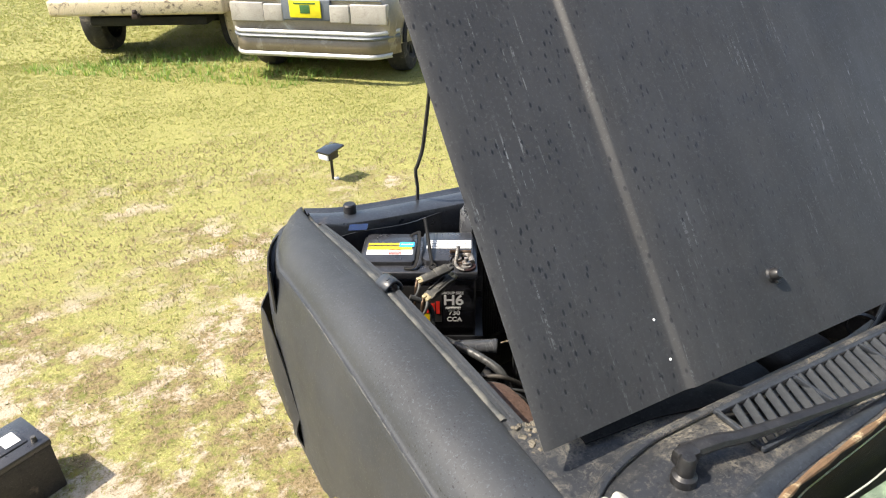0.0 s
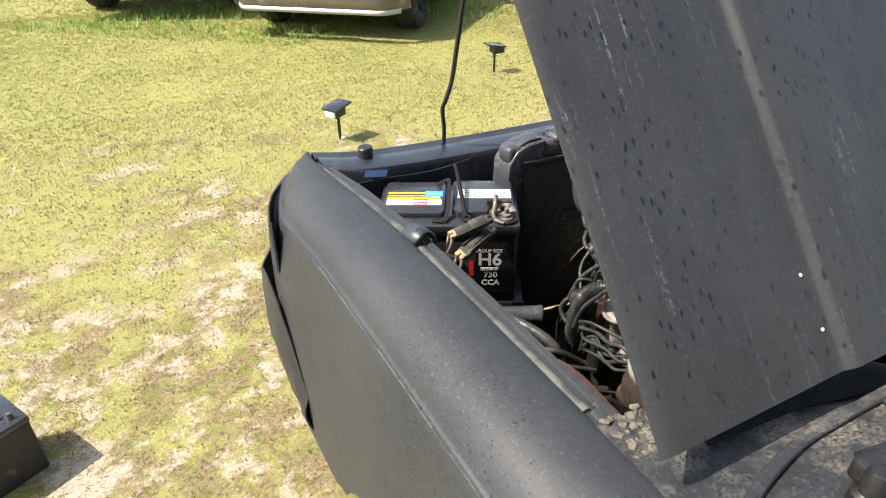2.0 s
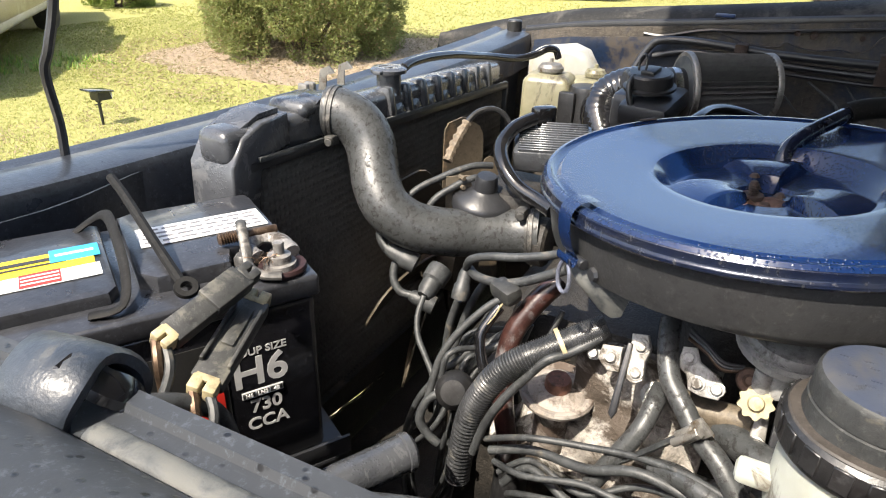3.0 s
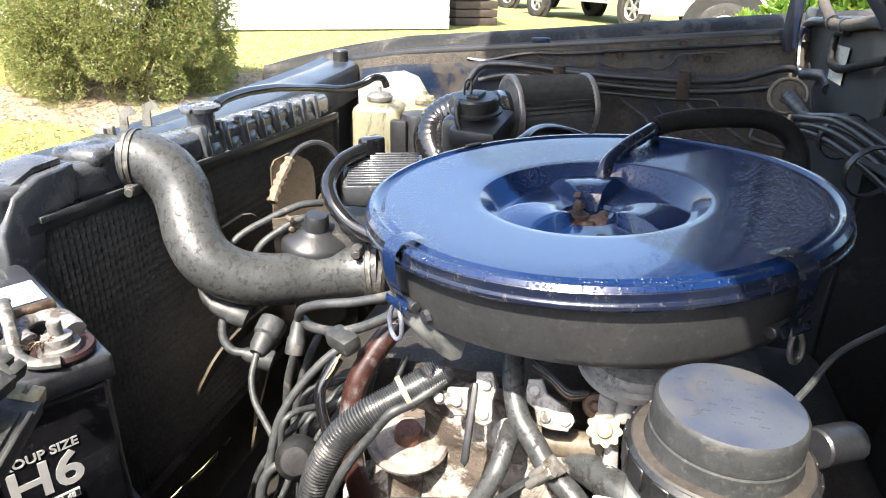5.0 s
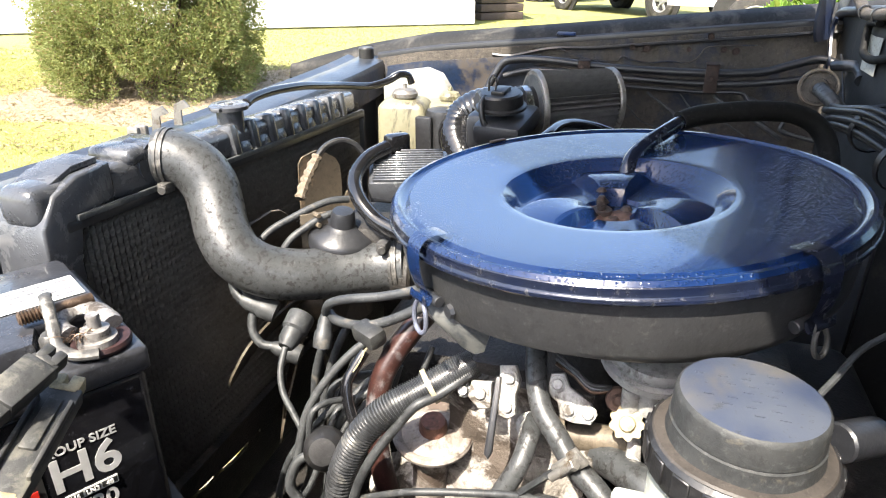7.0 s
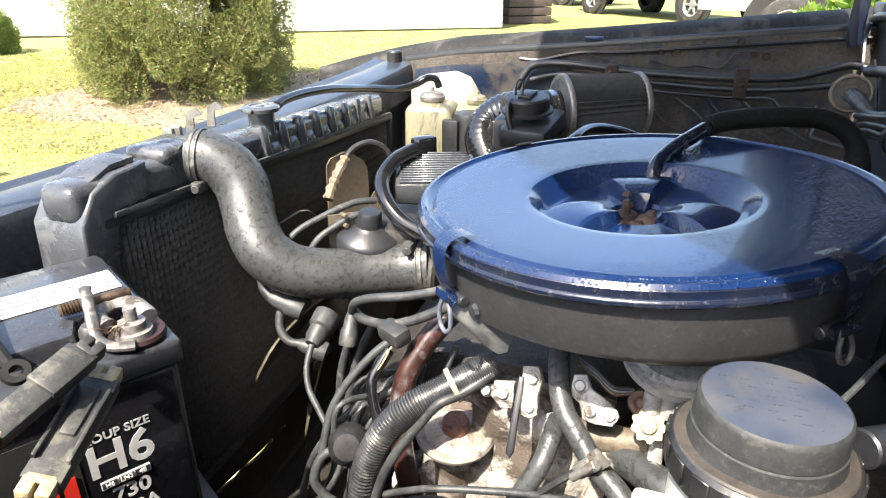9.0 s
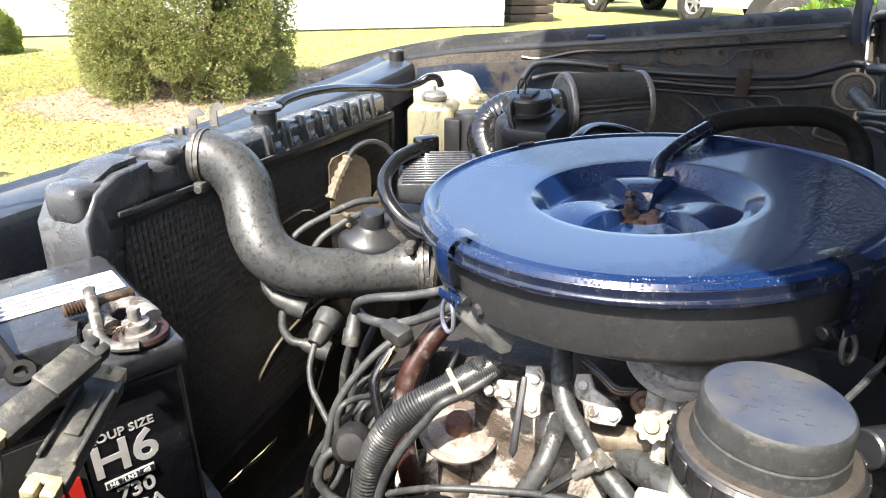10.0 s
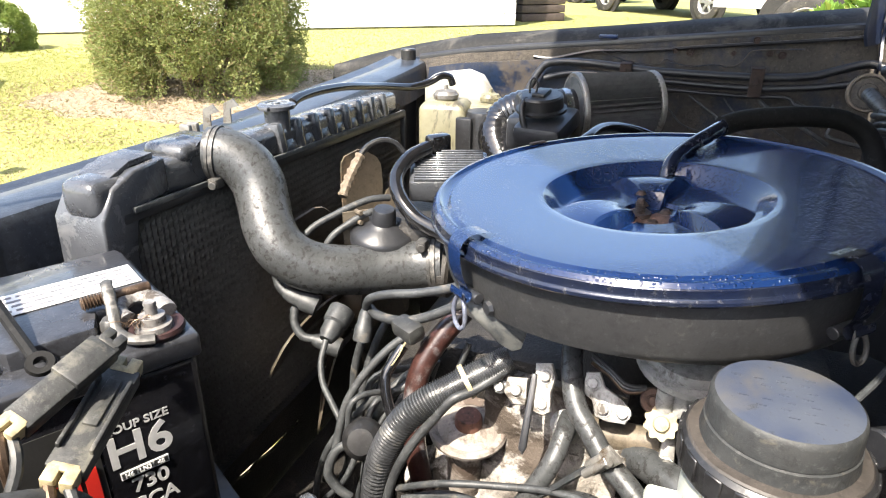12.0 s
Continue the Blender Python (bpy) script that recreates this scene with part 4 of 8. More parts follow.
for x0, x1, v0, v1 in ((-0.46, -0.36, 0.03, 1.2), (0.74, 0.84, 0.14, 1.2), (-0.4, 0.28, 0.03, 0.12), (-0.4, 0.78, 1.1, 1.2), (0.15, 0.23, 0.1, 1.1)):
    a = hood_pt((x0 + x1) / 2, (v0 + v1) / 2, -0.018)
    add_box(bm, (0, 0, 0), (x1 - x0, v1 - v0, 0.03), axes(a, (1, 0, 0), (0, math.cos(HA), math.sin(HA))), 0.006)
part("hood_frame", bm, M_BAYBLUE, hood)
bm = B()
q = axes(hood_pt(-0.05, 0.115, 0.018), (1, 0, 0), (0, math.cos(HA), math.sin(HA)))
add_lathe(bm, [(0, 0.012), (0.006, 0.0115), (0.009, 0.007), (0.0095, 0.0), (0.0125, -0.003), (0, -0.003)], q, 16)
add_box(bm, (0, -0.009, 0.003), (0.008, 0.01, 0.006), q, 0.002)
part("washer_nozzle", bm, M_BLACK, hood, "small black washer nozzle")
for x, v in ((-0.267, 0.056), (-0.272, 0.113)):
    bm = B()
    add_lathe(bm, [(0, 0.0012), (0.0014, 0.001), (0.0022, 0)], axes(hood_pt(x, v, hood_form(x, v) + 0.0004), (1, 0, 0), (0, math.cos(HA), math.sin(HA))), 8)
    part("paint_chip", bm, M_WHITE, hood, "white paint chip")

# ---- cowl, wiper, windscreen, cab ----


def shelf_front(x):
    """Front edge of the shelf behind the hood."""
    return lerp_at(x, (-0.53, -0.235), (-0.3, -0.243), (-0.12, -0.285), (0.2, -0.285), (0.4, -0.26))


def cowl_back(x):
    """The windscreen's base line, bowed to the nose."""
    return lerp_at(x, (-0.62, -0.64), (-0.50, -0.56), (-0.42, -0.522), (-0.25, -0.49), (0.0, -0.468), (MID, -0.462), (0.63, -0.50), (0.88, -0.58), (1.0, -0.64))


def cowl_front(x):
    return lerp_at(x, (-0.62, -0.50), (-0.53, -0.435), (-0.44, -0.375), (-0.34, -0.352), (0.72, -0.352), (0.82, -0.375), (0.91, -0.435), (1.0, -0.5))


def cowl_z(x, y):
    f = min(1.0, max(0.0, (cowl_front(x) - y) / 0.03))
    return 1.018 + 0.012 * f + 0.02 * max(0.0, -y - 0.42)


bm = B()
add_grid(bm, lambda u, v: V(-0.53 + 0.91 * u, shelf_front(-0.53 + 0.91 * u) * (1 - v) - 0.47 * v, 1.008 + 0.008 * v - 0.06 * min(1.0, max(0.0, u - 0.32) * 8) * (1 - v)), 30, 6, 0.002)
part("cowl_shelf", bm, M_COWL, truck, "dusty black shelf behind the hood")
bm = B()


def cowl_pt(u, v):
    x = -0.62 + 1.62 * u
    y = cowl_front(x) + (cowl_back(x) - cowl_front(x)) * v
    return V(x, y, cowl_z(x, y) + 0.002)


gx0, gx1, gp = -0.235, 0.62, 0.0215
sheet = B()
add_grid(sheet, cowl_pt, 108, 20)
cut = [f for f in sheet.faces if gx0 < f.calc_center_median().x < gx1 and -0.439 < f.calc_center_median().y < -0.366]
bmesh.ops.delete(sheet, geom=cut, context="FACES")
bmesh.ops.solidify(sheet, geom=sheet.faces[:], thickness=0.003)
bm.free()
bm = sheet
cowl = part("cowl_panel", bm, M_COWL, truck, "dirty black cowl panel")
bm = B()
add_tube(bm, [(x, cowl_front(x), 1.03) for x in (-0.6, -0.55, -0.5, -0.46, -0.42, -0.36, -0.3, -0.1, 0.2, 0.5, 0.7)], 0.0062, 10, 4, flat=0.6)
part("cowl_rim", bm, M_COWL, cowl)
# added dark strip: stands for the shaded gap under the raised hood's edge
bm = B()
add_grid(bm, lambda u, v: V(-0.41 + 0.79 * u, shelf_front(-0.41 + 0.79 * u) - 0.02 - (0.05 + 0.004 * math.sin(9 * u)) * v, 1.0135 + 0.0018 * v + 0.005 * math.sin(3.14 * v) - 0.05 * min(1.0, max(0.0, u - 0.3) * 8) * (1 - 0.4 * v)), 40, 4, 0.003)
part("hood_seal", bm, M_MATTE, truck, "dark strip standing in for the shaded gap behind the hood")
# bowed moulding along the windscreen's foot
bm = B()
add_grid(bm, lambda u, v: V(-0.46 + 0.98 * u, cowl_back(-0.46 + 0.98 * u) + 0.004 + lerp_at(-0.46 + 0.98 * u, (-0.46, 0.03), (-0.3, 0.027), (-0.18, 0.02), (0.0, 0.013), (0.6, 0.013)) * v, 1.0375 + 0.005 * math.sin(3.14 * v)), 40, 5, 0.003)
part("screen_moulding", bm, M_COWLBLUE, truck, "scuffed blue-grey moulding under the windscreen")
# slats over the intake
slat = mesh_of("slat", add_box(B(), (0, 0, 0), (0.0045, 0.074, 0.012), pose(0, 0, 0, 0, 38, -24), 0.0012, 1), M_COWLBLUE)
bm = B()
add_grid(bm, lambda u, v: V(gx0 + (gx1 - gx0) * u, -0.355 - 0.095 * v, 0.985), 4, 2, 0.002)
intake = part("intake_opening", bm, M_UNDER, cowl)
for i in range(int((gx1 - gx0) / gp)):
    ob = part("slat", slat, M_COWLBLUE, intake)
    ob.location = (gx0 + gp * (i + 0.5), -0.402, 1.0375)
bm = B()
for y, w in ((-0.366, 0.008), (-0.439, 0.008)):
    add_box(bm, ((gx0 + gx1) / 2, y, 1.0395), (gx1 - gx0 + 0.02, w, 0.007), None, 0.002)
for x in (gx0 - 0.006, -0.09, 0.06, 0.21, gx1):
    add_box(bm, (x, -0.402, 1.0392), (0.006, 0.075, 0.008), pose(0, 0, 0), 0.002)
part("intake_frame", bm, M_COWLBLUE, cowl, "scuffed blue-grey intake frame")
# wiper
wiper = part("wiper", add_tube(B(), [(-0.348, -0.407, 1.057), (-0.30, -0.417, 1.062), (-0.267, -0.424, 1.06), (-0.16, -0.438, 1.059), (-0.015, -0.456, 1.06), (0.15, -0.47, 1.064)], 0.0092, 8, 5, flat=0.8, radius=lambda i, n: 1.3 - 0.75 * i / n), M_BLACK, truck, "black wiper arm")
bm = B()
add_lathe(bm, [(0, 0.045), (0.008, 0.045), (0.0105, 0.04), (0.011, 0.02), (0.015, 0.016), (0.016, 0.0), (0, 0)], pose(-0.362, -0.425, 1.03), 16)
add_box(bm, (-0.35, -0.413, 1.058), (0.03, 0.022, 0.022), pose(0, 0, 0), 0.005)
part("wiper_pivot", bm, M_BLACK, wiper)
bm = B()
add_tube(bm, [(-0.473, -0.401, 1.034), (-0.464, -0.406, 1.041), (-0.455, -0.409, 1.036), (-0.447, -0.408, 1.042), (-0.438, -0.415, 1.036)], 0.0048, 8, 5, flat=0.35)
whole("paint_flake", bm, M_STICKER, "curled pale paint flake lying on the cowl", "debris")
bm = B()
add_tube(bm, [(x, cowl_back(x) - 0.004, 1.038) for x in (-0.56, -0.5, -0.42, -0.33, -0.25, -0.1, 0.05, 0.2, 0.4)], 0.0042, 8, 5, radius=lambda i, n: 1 + 0.35 * math.sin(i * 2.1))
seal = part("windscreen_seal", bm, M_SEAL, truck, "cracked and peeling brown windscreen seal")
bm = B()


def glass_pt(u, v):
    x = -0.56 + 1.5 * u
    y = cowl_back(x) - 0.012
    return V(x + (0.1 if u < 0.5 else -0.1) * v * abs(2 * u - 1), y - 0.62 * v, 1.036 + 0.5 * v)


add_grid(bm, glass_pt, 24, 6, 0.004)
screen = part("windscreen", bm, M_GLASS, truck, "green-tinted windscreen")
screen.visible_shadow = False
bm = B()
add_tube(bm, [(-0.28, -0.545, 1.068), (-0.2, -0.545, 1.073), (-0.1, -0.53, 1.07), (0.0, -0.50, 1.062)], 0.0013, 6, 5)
part("crack_line", bm, M_STICKER, screen, "pale scratch on glass")
bm = B()
add_grid(bm, lambda u, v: V(-0.55 + 1.48 * u, -0.53 - 0.45 * v, 1.0 + 0.06 * v + 0.008 * math.sin(5 * u)), 16, 4, 0.01)
part("dashboard", bm, M_DASH, truck, "sun-bleached pale green dashboard")
bm = B()
add_box(bm, (MID, -1.62, 0.75), (1.64, 1.2, 0.56), None, 0.05, 3)
add_box(bm, (MID, -1.75, 1.56), (1.35, 0.95, 0.06), None, 0.03, 3)
for sx in (-0.6, 0.6):
    add_tube(bm, [(MID + sx * 1.27, -0.66, 1.03), (MID + sx * 1.1, -1.22, 1.56)], 0.025, 8, 1)
    add_tube(bm, [(MID + sx * 1.27, -2.15, 1.03), (MID + sx * 1.1, -2.1, 1.56)], 0.04, 8, 1)
add_box(bm, (MID, -3.2, 0.72), (1.6, 1.9, 0.5), None, 0.04, 2)
part("cab_body", bm, M_PAINT, truck)
bm = B()
add_box(bm, (MID, -1.1, 0.6), (1.1, 0.1, 0.8), None, 0.02)
part("bulkhead", bm, M_UNDER, truck)


def wheel_parts(owner, c, ax, r, w, rim_mat, tyre_label="", spokes=6):
    """A tyre with a dished rim, its outer side along ax."""
    m = axes(c, V(0, 0, 1).cross(Vector(ax)), (0, 0, 1))
    bm = B()
    tw = w / 2
    add_lathe(bm, [(r * 0.62, -tw), (r * 0.8, -tw * 1.06), (r * 0.95, -tw * 0.92), (r, -tw * 0.6), (r, tw * 0.6), (r * 0.95, tw * 0.92), (r * 0.8, tw * 1.06), (r * 0.62, tw), (r * 0.62, -tw)], m, 32)
    t = part("tyre", bm, M_TYRE, owner, tyre_label)
    bm = B()
    add_lathe(bm, [(r * 0.62, tw * 0.95), (r * 0.6, tw * 0.98), (r * 0.55, tw * 0.8), (r * 0.5, tw * 0.45), (r * 0.25, tw * 0.55), (r * 0.18, tw * 0.75), (0, tw * 0.75)], m, 32)
    for k in range(spokes):
        a = 2 * math.pi * k / spokes
        add_box(bm, (r * 0.37 * math.cos(a), r * 0.37 * math.sin(a), tw * 0.62), (r * 0.34, r * 0.13, tw * 0.3), None, 0.004) if False else add_box(bm, (r * 0.37, 0, tw * 0.62), (r * 0.34, r * 0.13, tw * 0.3), m @ pose(0, 0, 0, 0, 0, math.degrees(a)), 0.004, 1)
    part("rim", bm, rim_mat, t)
    return t


for sx in (-1, 1):
    wheel_parts(truck, (MID + sx * 0.71, ARCH_Y, 0.345), (sx, 0, 0), 0.345, 0.2, M_WHEEL)
    wheel_parts(truck, (MID + sx * 0.71, -3.0, 0.345), (sx, 0, 0), 0.345, 0.2, M_WHEEL)

# ---- radiator ----
RY = 0.508


def tank_drop(x):
    """How far the radiator's top sinks towards the far side."""
    return -0.029 * max(0.0, x + 0.05) / 0.645


radiator = thing("radiator", (0.27, 0.54, 0.45), "dusty radiator with wet dark plastic top tank", "radiator")
bm = B()
add_box(bm, (0.27, RY + 0.022, 0.70), (0.672, 0.03, 0.40), None, 0.002, 1)
core = part("core", bm, M_CORE, radiator, "dusty finned radiator core")
fin = B()
for k in range(84):
    x = -0.06 + 0.008 * k
    vs = []
    for j in range(70):
        z = 0.51 + 0.385 * j / 69
        d = 0.0 if j % 2 else 0.0019
        vs.append((fin.verts.new((x - 0.0016, RY + 0.006, z)), fin.verts.new((x + d - 0.0006, RY + 0.001, z)), fin.verts.new((x + 0.0028, RY + 0.006, z))))
    for a, b in zip(vs, vs[1:]):
        fin.faces.new((a[0], a[1], b[1], b[0]))
        fin.faces.new((a[1], a[2], b[2], b[1]))
f_ob = part("fin_matrix", fin, M_CORE, core, "", 0)
tagged(f_ob, kind="stuff")
bm = B()
add_box(bm, (0, 0, 0), (0.70, 0.05, 0.012), pose(0.27, RY + 0.02, 0.888, 0, 2.57, 0), 0.003)
add_box(bm, (0.27, RY + 0.02, 0.504), (0.70, 0.05, 0.026), None, 0.005)
add_box(bm, (0.617, RY + 0.02, 0.68), (0.008, 0.05, 0.40), None, 0.003)
part("frame_rail", bm, M_STEELBLK, radiator)
bm = B()
add_box(bm, (0.245, RY + 0.024, 0.928), (0.70, 0.048, 0.042), None, 0.012, 3)
for k in range(8):
    x = 0.205 + 0.047 * k
    add_box(bm, (0, 0, 0), (0.019, 0.03, 0.046), pose(x, RY + 0.009, 0.93, -9, 0, 4), 0.007, 2)
    if k < 7:
        add_box(bm, (0, 0, 0), (0.03, 0.01, 0.02), pose(x + 0.0235, RY + 0.002, 0.919, -20, 0, 0), 0.004, 2)
for v in bm.verts:
    v.co.z += tank_drop(v.co.x)
seam = B()
add_box(seam, (0, 0, 0), (0.672, 0.004, 0.0065), pose(0.268, RY - 0.007, 0.896, 0, 2.57, 0), 0.001)
tank = part("top_tank", bm, M_TANK, radiator, "ribbed wet dark plastic top tank")
part("seam_strip", seam, M_STRIP, radiator, "dull grey crimped seam strip")
bm = B()
add_box(bm, (0.052, RY + 0.026, 0.946), (0.074, 0.06, 0.02), pose(0, 0, 0), 0.009, 3)
add_tube(bm, [(0.053, RY + 0.03, 0.935), (0.053, RY - 0.002, 0.933)], 0.024, 16, 1)
part("hose_neck", bm, M_TANK, tank)
# stepped shroud end beside the battery
bm = B()
O = [(-0.012, 0.952), (-0.055, 0.950), (-0.085, 0.938), (-0.105, 0.91), (-0.108, 0.86), (-0.108, 0.52), (-0.068, 0.52), (-0.068, 0.865), (-0.060, 0.895), (-0.03, 0.912), (-0.012, 0.914)]
add_prism(bm, O, 0.062, axes((0, RY + 0.058, 0), (1, 0, 0), (0, 0, 1)), 0.003)
shroud = part("side_shroud", bm, M_TANK, radiator, "wet grey plastic shroud end", 65)
bm = B()
add_prism(bm, [(-0.018, 0.958), (-0.05, 0.957), (-0.078, 0.947), (-0.078, 0.943), (-0.05, 0.951), (-0.018, 0.952)], 0.04, axes((0, RY + 0.046, 0), (1, 0, 0), (0, 0, 1)), 0.001)
part("shroud_tab", bm, M_TANK, shroud)
bm = B()
m = pose(0.229, RY + 0.018, 0.948)
add_lathe(bm, [(0, 0.0), (0.018, -0.025), (0.018, 0.008), (0.026, 0.009), (0.027, 0.014), (0.022, 0.017), (0.015, 0.0165), (0.0145, 0.0155), (0.006, 0.0155), (0.0055, 0.017), (0, 0.017)], m, 28)
add_box(bm, (0.025, 0, 0.0125), (0.014, 0.014, 0.006), m, 0.002)
add_box(bm, (-0.025, 0, 0.0125), (0.014, 0.014, 0.006), m, 0.002)
part("filler_cap", bm, M_TANK, radiator, "grey pressed radiator cap")

# overflow hose from the cap to the bottle
bm = B()
add_tube(bm, [(0.252, 0.514, 0.961), (0.275, 0.515, 0.965), (0.33, 0.515, 0.965), (0.4, 0.51, 0.96), (0.46, 0.505, 0.951), (0.52, 0.50, 0.942), (0.585, 0.475, 0.932), (0.612, 0.45, 0.938), (0.625, 0.432, 0.948), (0.64, 0.42, 0.945), (0.645, 0.415, 0.93)], 0.0068, 10, 6)
whole("overflow_hose", bm, M_GLOSSBLK, "wet black rubber overflow hose along the radiator top", "hose")

# ---- upper radiator hose ----
HOSE = [(0.0598, 0.5050, 0.9382), (0.0654, 0.4887, 0.9370), (0.0715, 0.4679, 0.9259), (0.0707, 0.4511, 0.9059), (0.0601, 0.4380, 0.8829), (0.0452, 0.4233, 0.8621), (0.0375, 0.4025, 0.8392), (0.0459, 0.3756, 0.8206), (0.0646, 0.3457, 0.8116), (0.0905, 0.3145, 0.8068), (0.1131, 0.2800, 0.8072), (0.1216, 0.2599, 0.8091), (0.1273, 0.2379, 0.8111)]
hose = thing("radiator_hose", HOSE[5], "thick weathered black radiator hose curving to the engine", "hose")
bm = B()
add_tube(bm, HOSE, 0.0298, 24, 8, radius=lambda i, n: 1 + 0.05 * math.exp(-((i - 20) / 12) ** 2) + (0.02 if i < 6 or i > n - 8 else 0))
part("tube", bm, M_RUBBER, hose, "", 80)
for (a, b), sz in (((HOSE[0], HOSE[1]), 0.0312), ((HOSE[11], HOSE[12]), 0.0312)):
    a, b = V(*a), V(*b)
    c = (a + b) / 2
    d = (b - a).normalized()
    bm = B()
    q = Matrix.Translation(c) @ d.to_track_quat("Z", "Y").to_matrix().to_4x4()
    add_lathe(bm, [(sz, -0.0045), (sz + 0.0014, -0.0045), (sz + 0.0014, -0.0015), (sz + 0.0004, -0.001), (sz + 0.0004, 0.001), (sz + 0.0014, 0.0015), (sz + 0.0014, 0.0045), (sz, 0.0045), (sz, -0.0045)], q, 28)
    w = part("hose_clamp", bm, M_TERMINAL, hose, "worm-drive hose clamp")
    bm = B()
    s = c + (V(-0.6, -0.3, -0.75) if sz and a.y > 0.4 else V(-0.5, 0.2, 0.85)).normalized() * (sz + 0.006)
    t = d.cross(V(0, 0, 1)).normalized()
    add_rod(bm, s - t * 0.012, s + t * 0.014, 0.0048, 10)
    add_box(bm, s, (0.016, 0.012, 0.012), None, 0.002)
    part("clamp_screw", bm, M_TERMINAL, w)

# ---- fan ----
fan = thing("cooling_fan", (0.26, 0.445, 0.67), "dusty cream plastic cooling fan at rest", "fan")
bm = B()
m = pose(0.26, 0.43, 0.67, -90, 0, 0)
add_lathe(bm, [(0, -0.03), (0.05, -0.03), (0.055, -0.02), (0.055, 0.025), (0.045, 0.035), (0, 0.035)], m, 28)
part("hub", bm, M_CREAM, fan)
for k in range(7):
    a = math.radians(51.43 * k + 64)
    bm = B()

    def blade(u, v, a=a):
        r = 0.05 + 0.172 * u
        w = (0.044 + 0.03 * math.sin(min(1, u * 1.1) * 1.9)) * (v - 0.5) * math.sqrt(max(0.0, 1 - max(0.0, (u - 0.85) / 0.151) ** 2))
        tw = radians(40 - 14 * u)
        b = a + 0.25 * u
        return V(0.26 + r * math.cos(b) - w * math.cos(tw) * math.sin(b), 0.44 + w * math.sin(tw), 0.67 + r * math.sin(b) + w * math.cos(tw) * math.cos(b))

    add_grid(bm, blade, 16, 6, 0.003)
    part("blade", bm, M_CREAM, fan, "", 60)

# ---- battery ----
BA = math.atan2(0.49, -0.87)
BM = axes((-0.203, 0.312, 0.70), (-0.87, 0.49, 0), (0.49, 0.87, 0))
# local frame: x from its radiator end to the fender end, y away from the printed side, z down
BATT_UP = axes((-0.203, 0.312, 0.70), (-0.87, 0.49, 0), (0.49, 0.87, 0))


def bat(u, w, z):
    """A point u along the printed side, w behind it, at height z."""
    return V(-0.203, 0.312, 0) + V(-0.87, 0.49, 0).normalized() * u + V(0.49, 0.87, 0).normalized() * w + V(0, 0, z)


BL, BW, BZ0, BZ1 = 0.278, 0.175, 0.70, 0.888
bx, by = V(-0.87, 0.49, 0).normalized(), V(0.49, 0.87, 0).normalized()


def bat_m(u, w, z):
    p = bat(u, w, z)
    return Matrix(((bx.x, by.x, 0, p.x), (bx.y, by.y, 0, p.y), (0, 0, 1, p.z), (0, 0, 0, 1)))


battery = thing("car_battery", bat(BL / 2, BW / 2, BZ0), "new black car battery with H6 printed on its side", "car battery")
bm = B()
add_box(bm, (0, 0, 0), (BL - 0.006, BW - 0.006, 0.166), bat_m(BL / 2, BW / 2, BZ0 + 0.083), 0.006, 3)
case = part("case", bm, M_BATT, battery, "glossy black battery case")
bm = B()
add_box(bm, (0, 0, 0), (BL + 0.002, BW + 0.002, 0.02), bat_m(BL / 2, BW / 2, 0.8755), 0.004, 3)
lid = part("lid", bm, M_BATTTOP, battery, "dusty grey-black battery lid")
bm = B()
add_prism(bm, [(0.008, 0.055), (0.055, 0.055), (0.062, 0.03), (0.118, 0.03), (0.13, 0.045), (0.13, 0.165), (0.118, 0.171), (0.012, 0.171), (0.008, 0.165)], 0.016, bat_m(0, 0, 0.884), 0.004)
part("cover", bm, M_BATTTOP, lid)
bm = B()
add_prism(bm, [(0.152, 0.03), (0.262, 0.03), (0.27, 0.04), (0.27, 0.165), (0.262, 0.171), (0.152, 0.171), (0.145, 0.165), (0.145, 0.04)], 0.012, bat_m(0, 0, 0.884), 0.004)
part("cover", bm, M_BATTTOP, lid)


def flat(parent, mat, u0, u1, w0, w1, z, label="", name="label", th=0.0006, skew=0.0):
    bm = B()
    add_prism(bm, [(u0, w0), (u1, w0), (u1 + skew, w1), (u0 + skew, w1)], th, bat_m(0, 0, z))
    return part(name, bm, mat, parent, label)


# warning strip on the radiator-side cover
lab = flat(lid, M_WHITE, 0.013, 0.12, 0.085, 0.124, 0.9006, "worn white warning label", "label")
rl = random.Random(4)
for r in range(4):
    u = 0.018
    while u < 0.118:
        w = rl.uniform(0.004, 0.014)
        flat(lab, M_GREYINK, u, min(u + w, 0.117), 0.09 + r * 0.0085, 0.0932 + r * 0.0085, 0.9013, name="print_bar", th=0.0003)
        u += w + 0.003
# striped sticker on the fender-side cover
lab = flat(lid, M_YELLOW, 0.155, 0.262, 0.085, 0.118, 0.8966, "yellow black and white sticker", "label")
flat(lab, M_INK, 0.158, 0.262, 0.104, 0.110, 0.8973, name="print_bar", th=0.0003)
flat(lab, M_INK, 0.175, 0.262, 0.097, 0.1, 0.8973, name="print_bar", th=0.0003)
lab = flat(lid, M_WHITE, 0.152, 0.262, 0.062, 0.0845, 0.8966, "white sticker with red box", "label")
flat(lab, M_RED, 0.180, 0.208, 0.063, 0.086, 0.8973, name="print_box", th=0.0003)
for k in range(3):
    flat(lab, M_WHITE, 0.181, 0.207, 0.067 + 0.006 * k, 0.069 + 0.006 * k, 0.8977, name="print_bar", th=0.0003)
lab = flat(lid, M_CYAN, 0.150, 0.186, 0.098, 0.122, 0.8972, "sky blue sticker", "label")
flat(lab, M_WHITE, 0.154, 0.182, 0.108, 0.112, 0.8979, name="print_bar", th=0.0003)

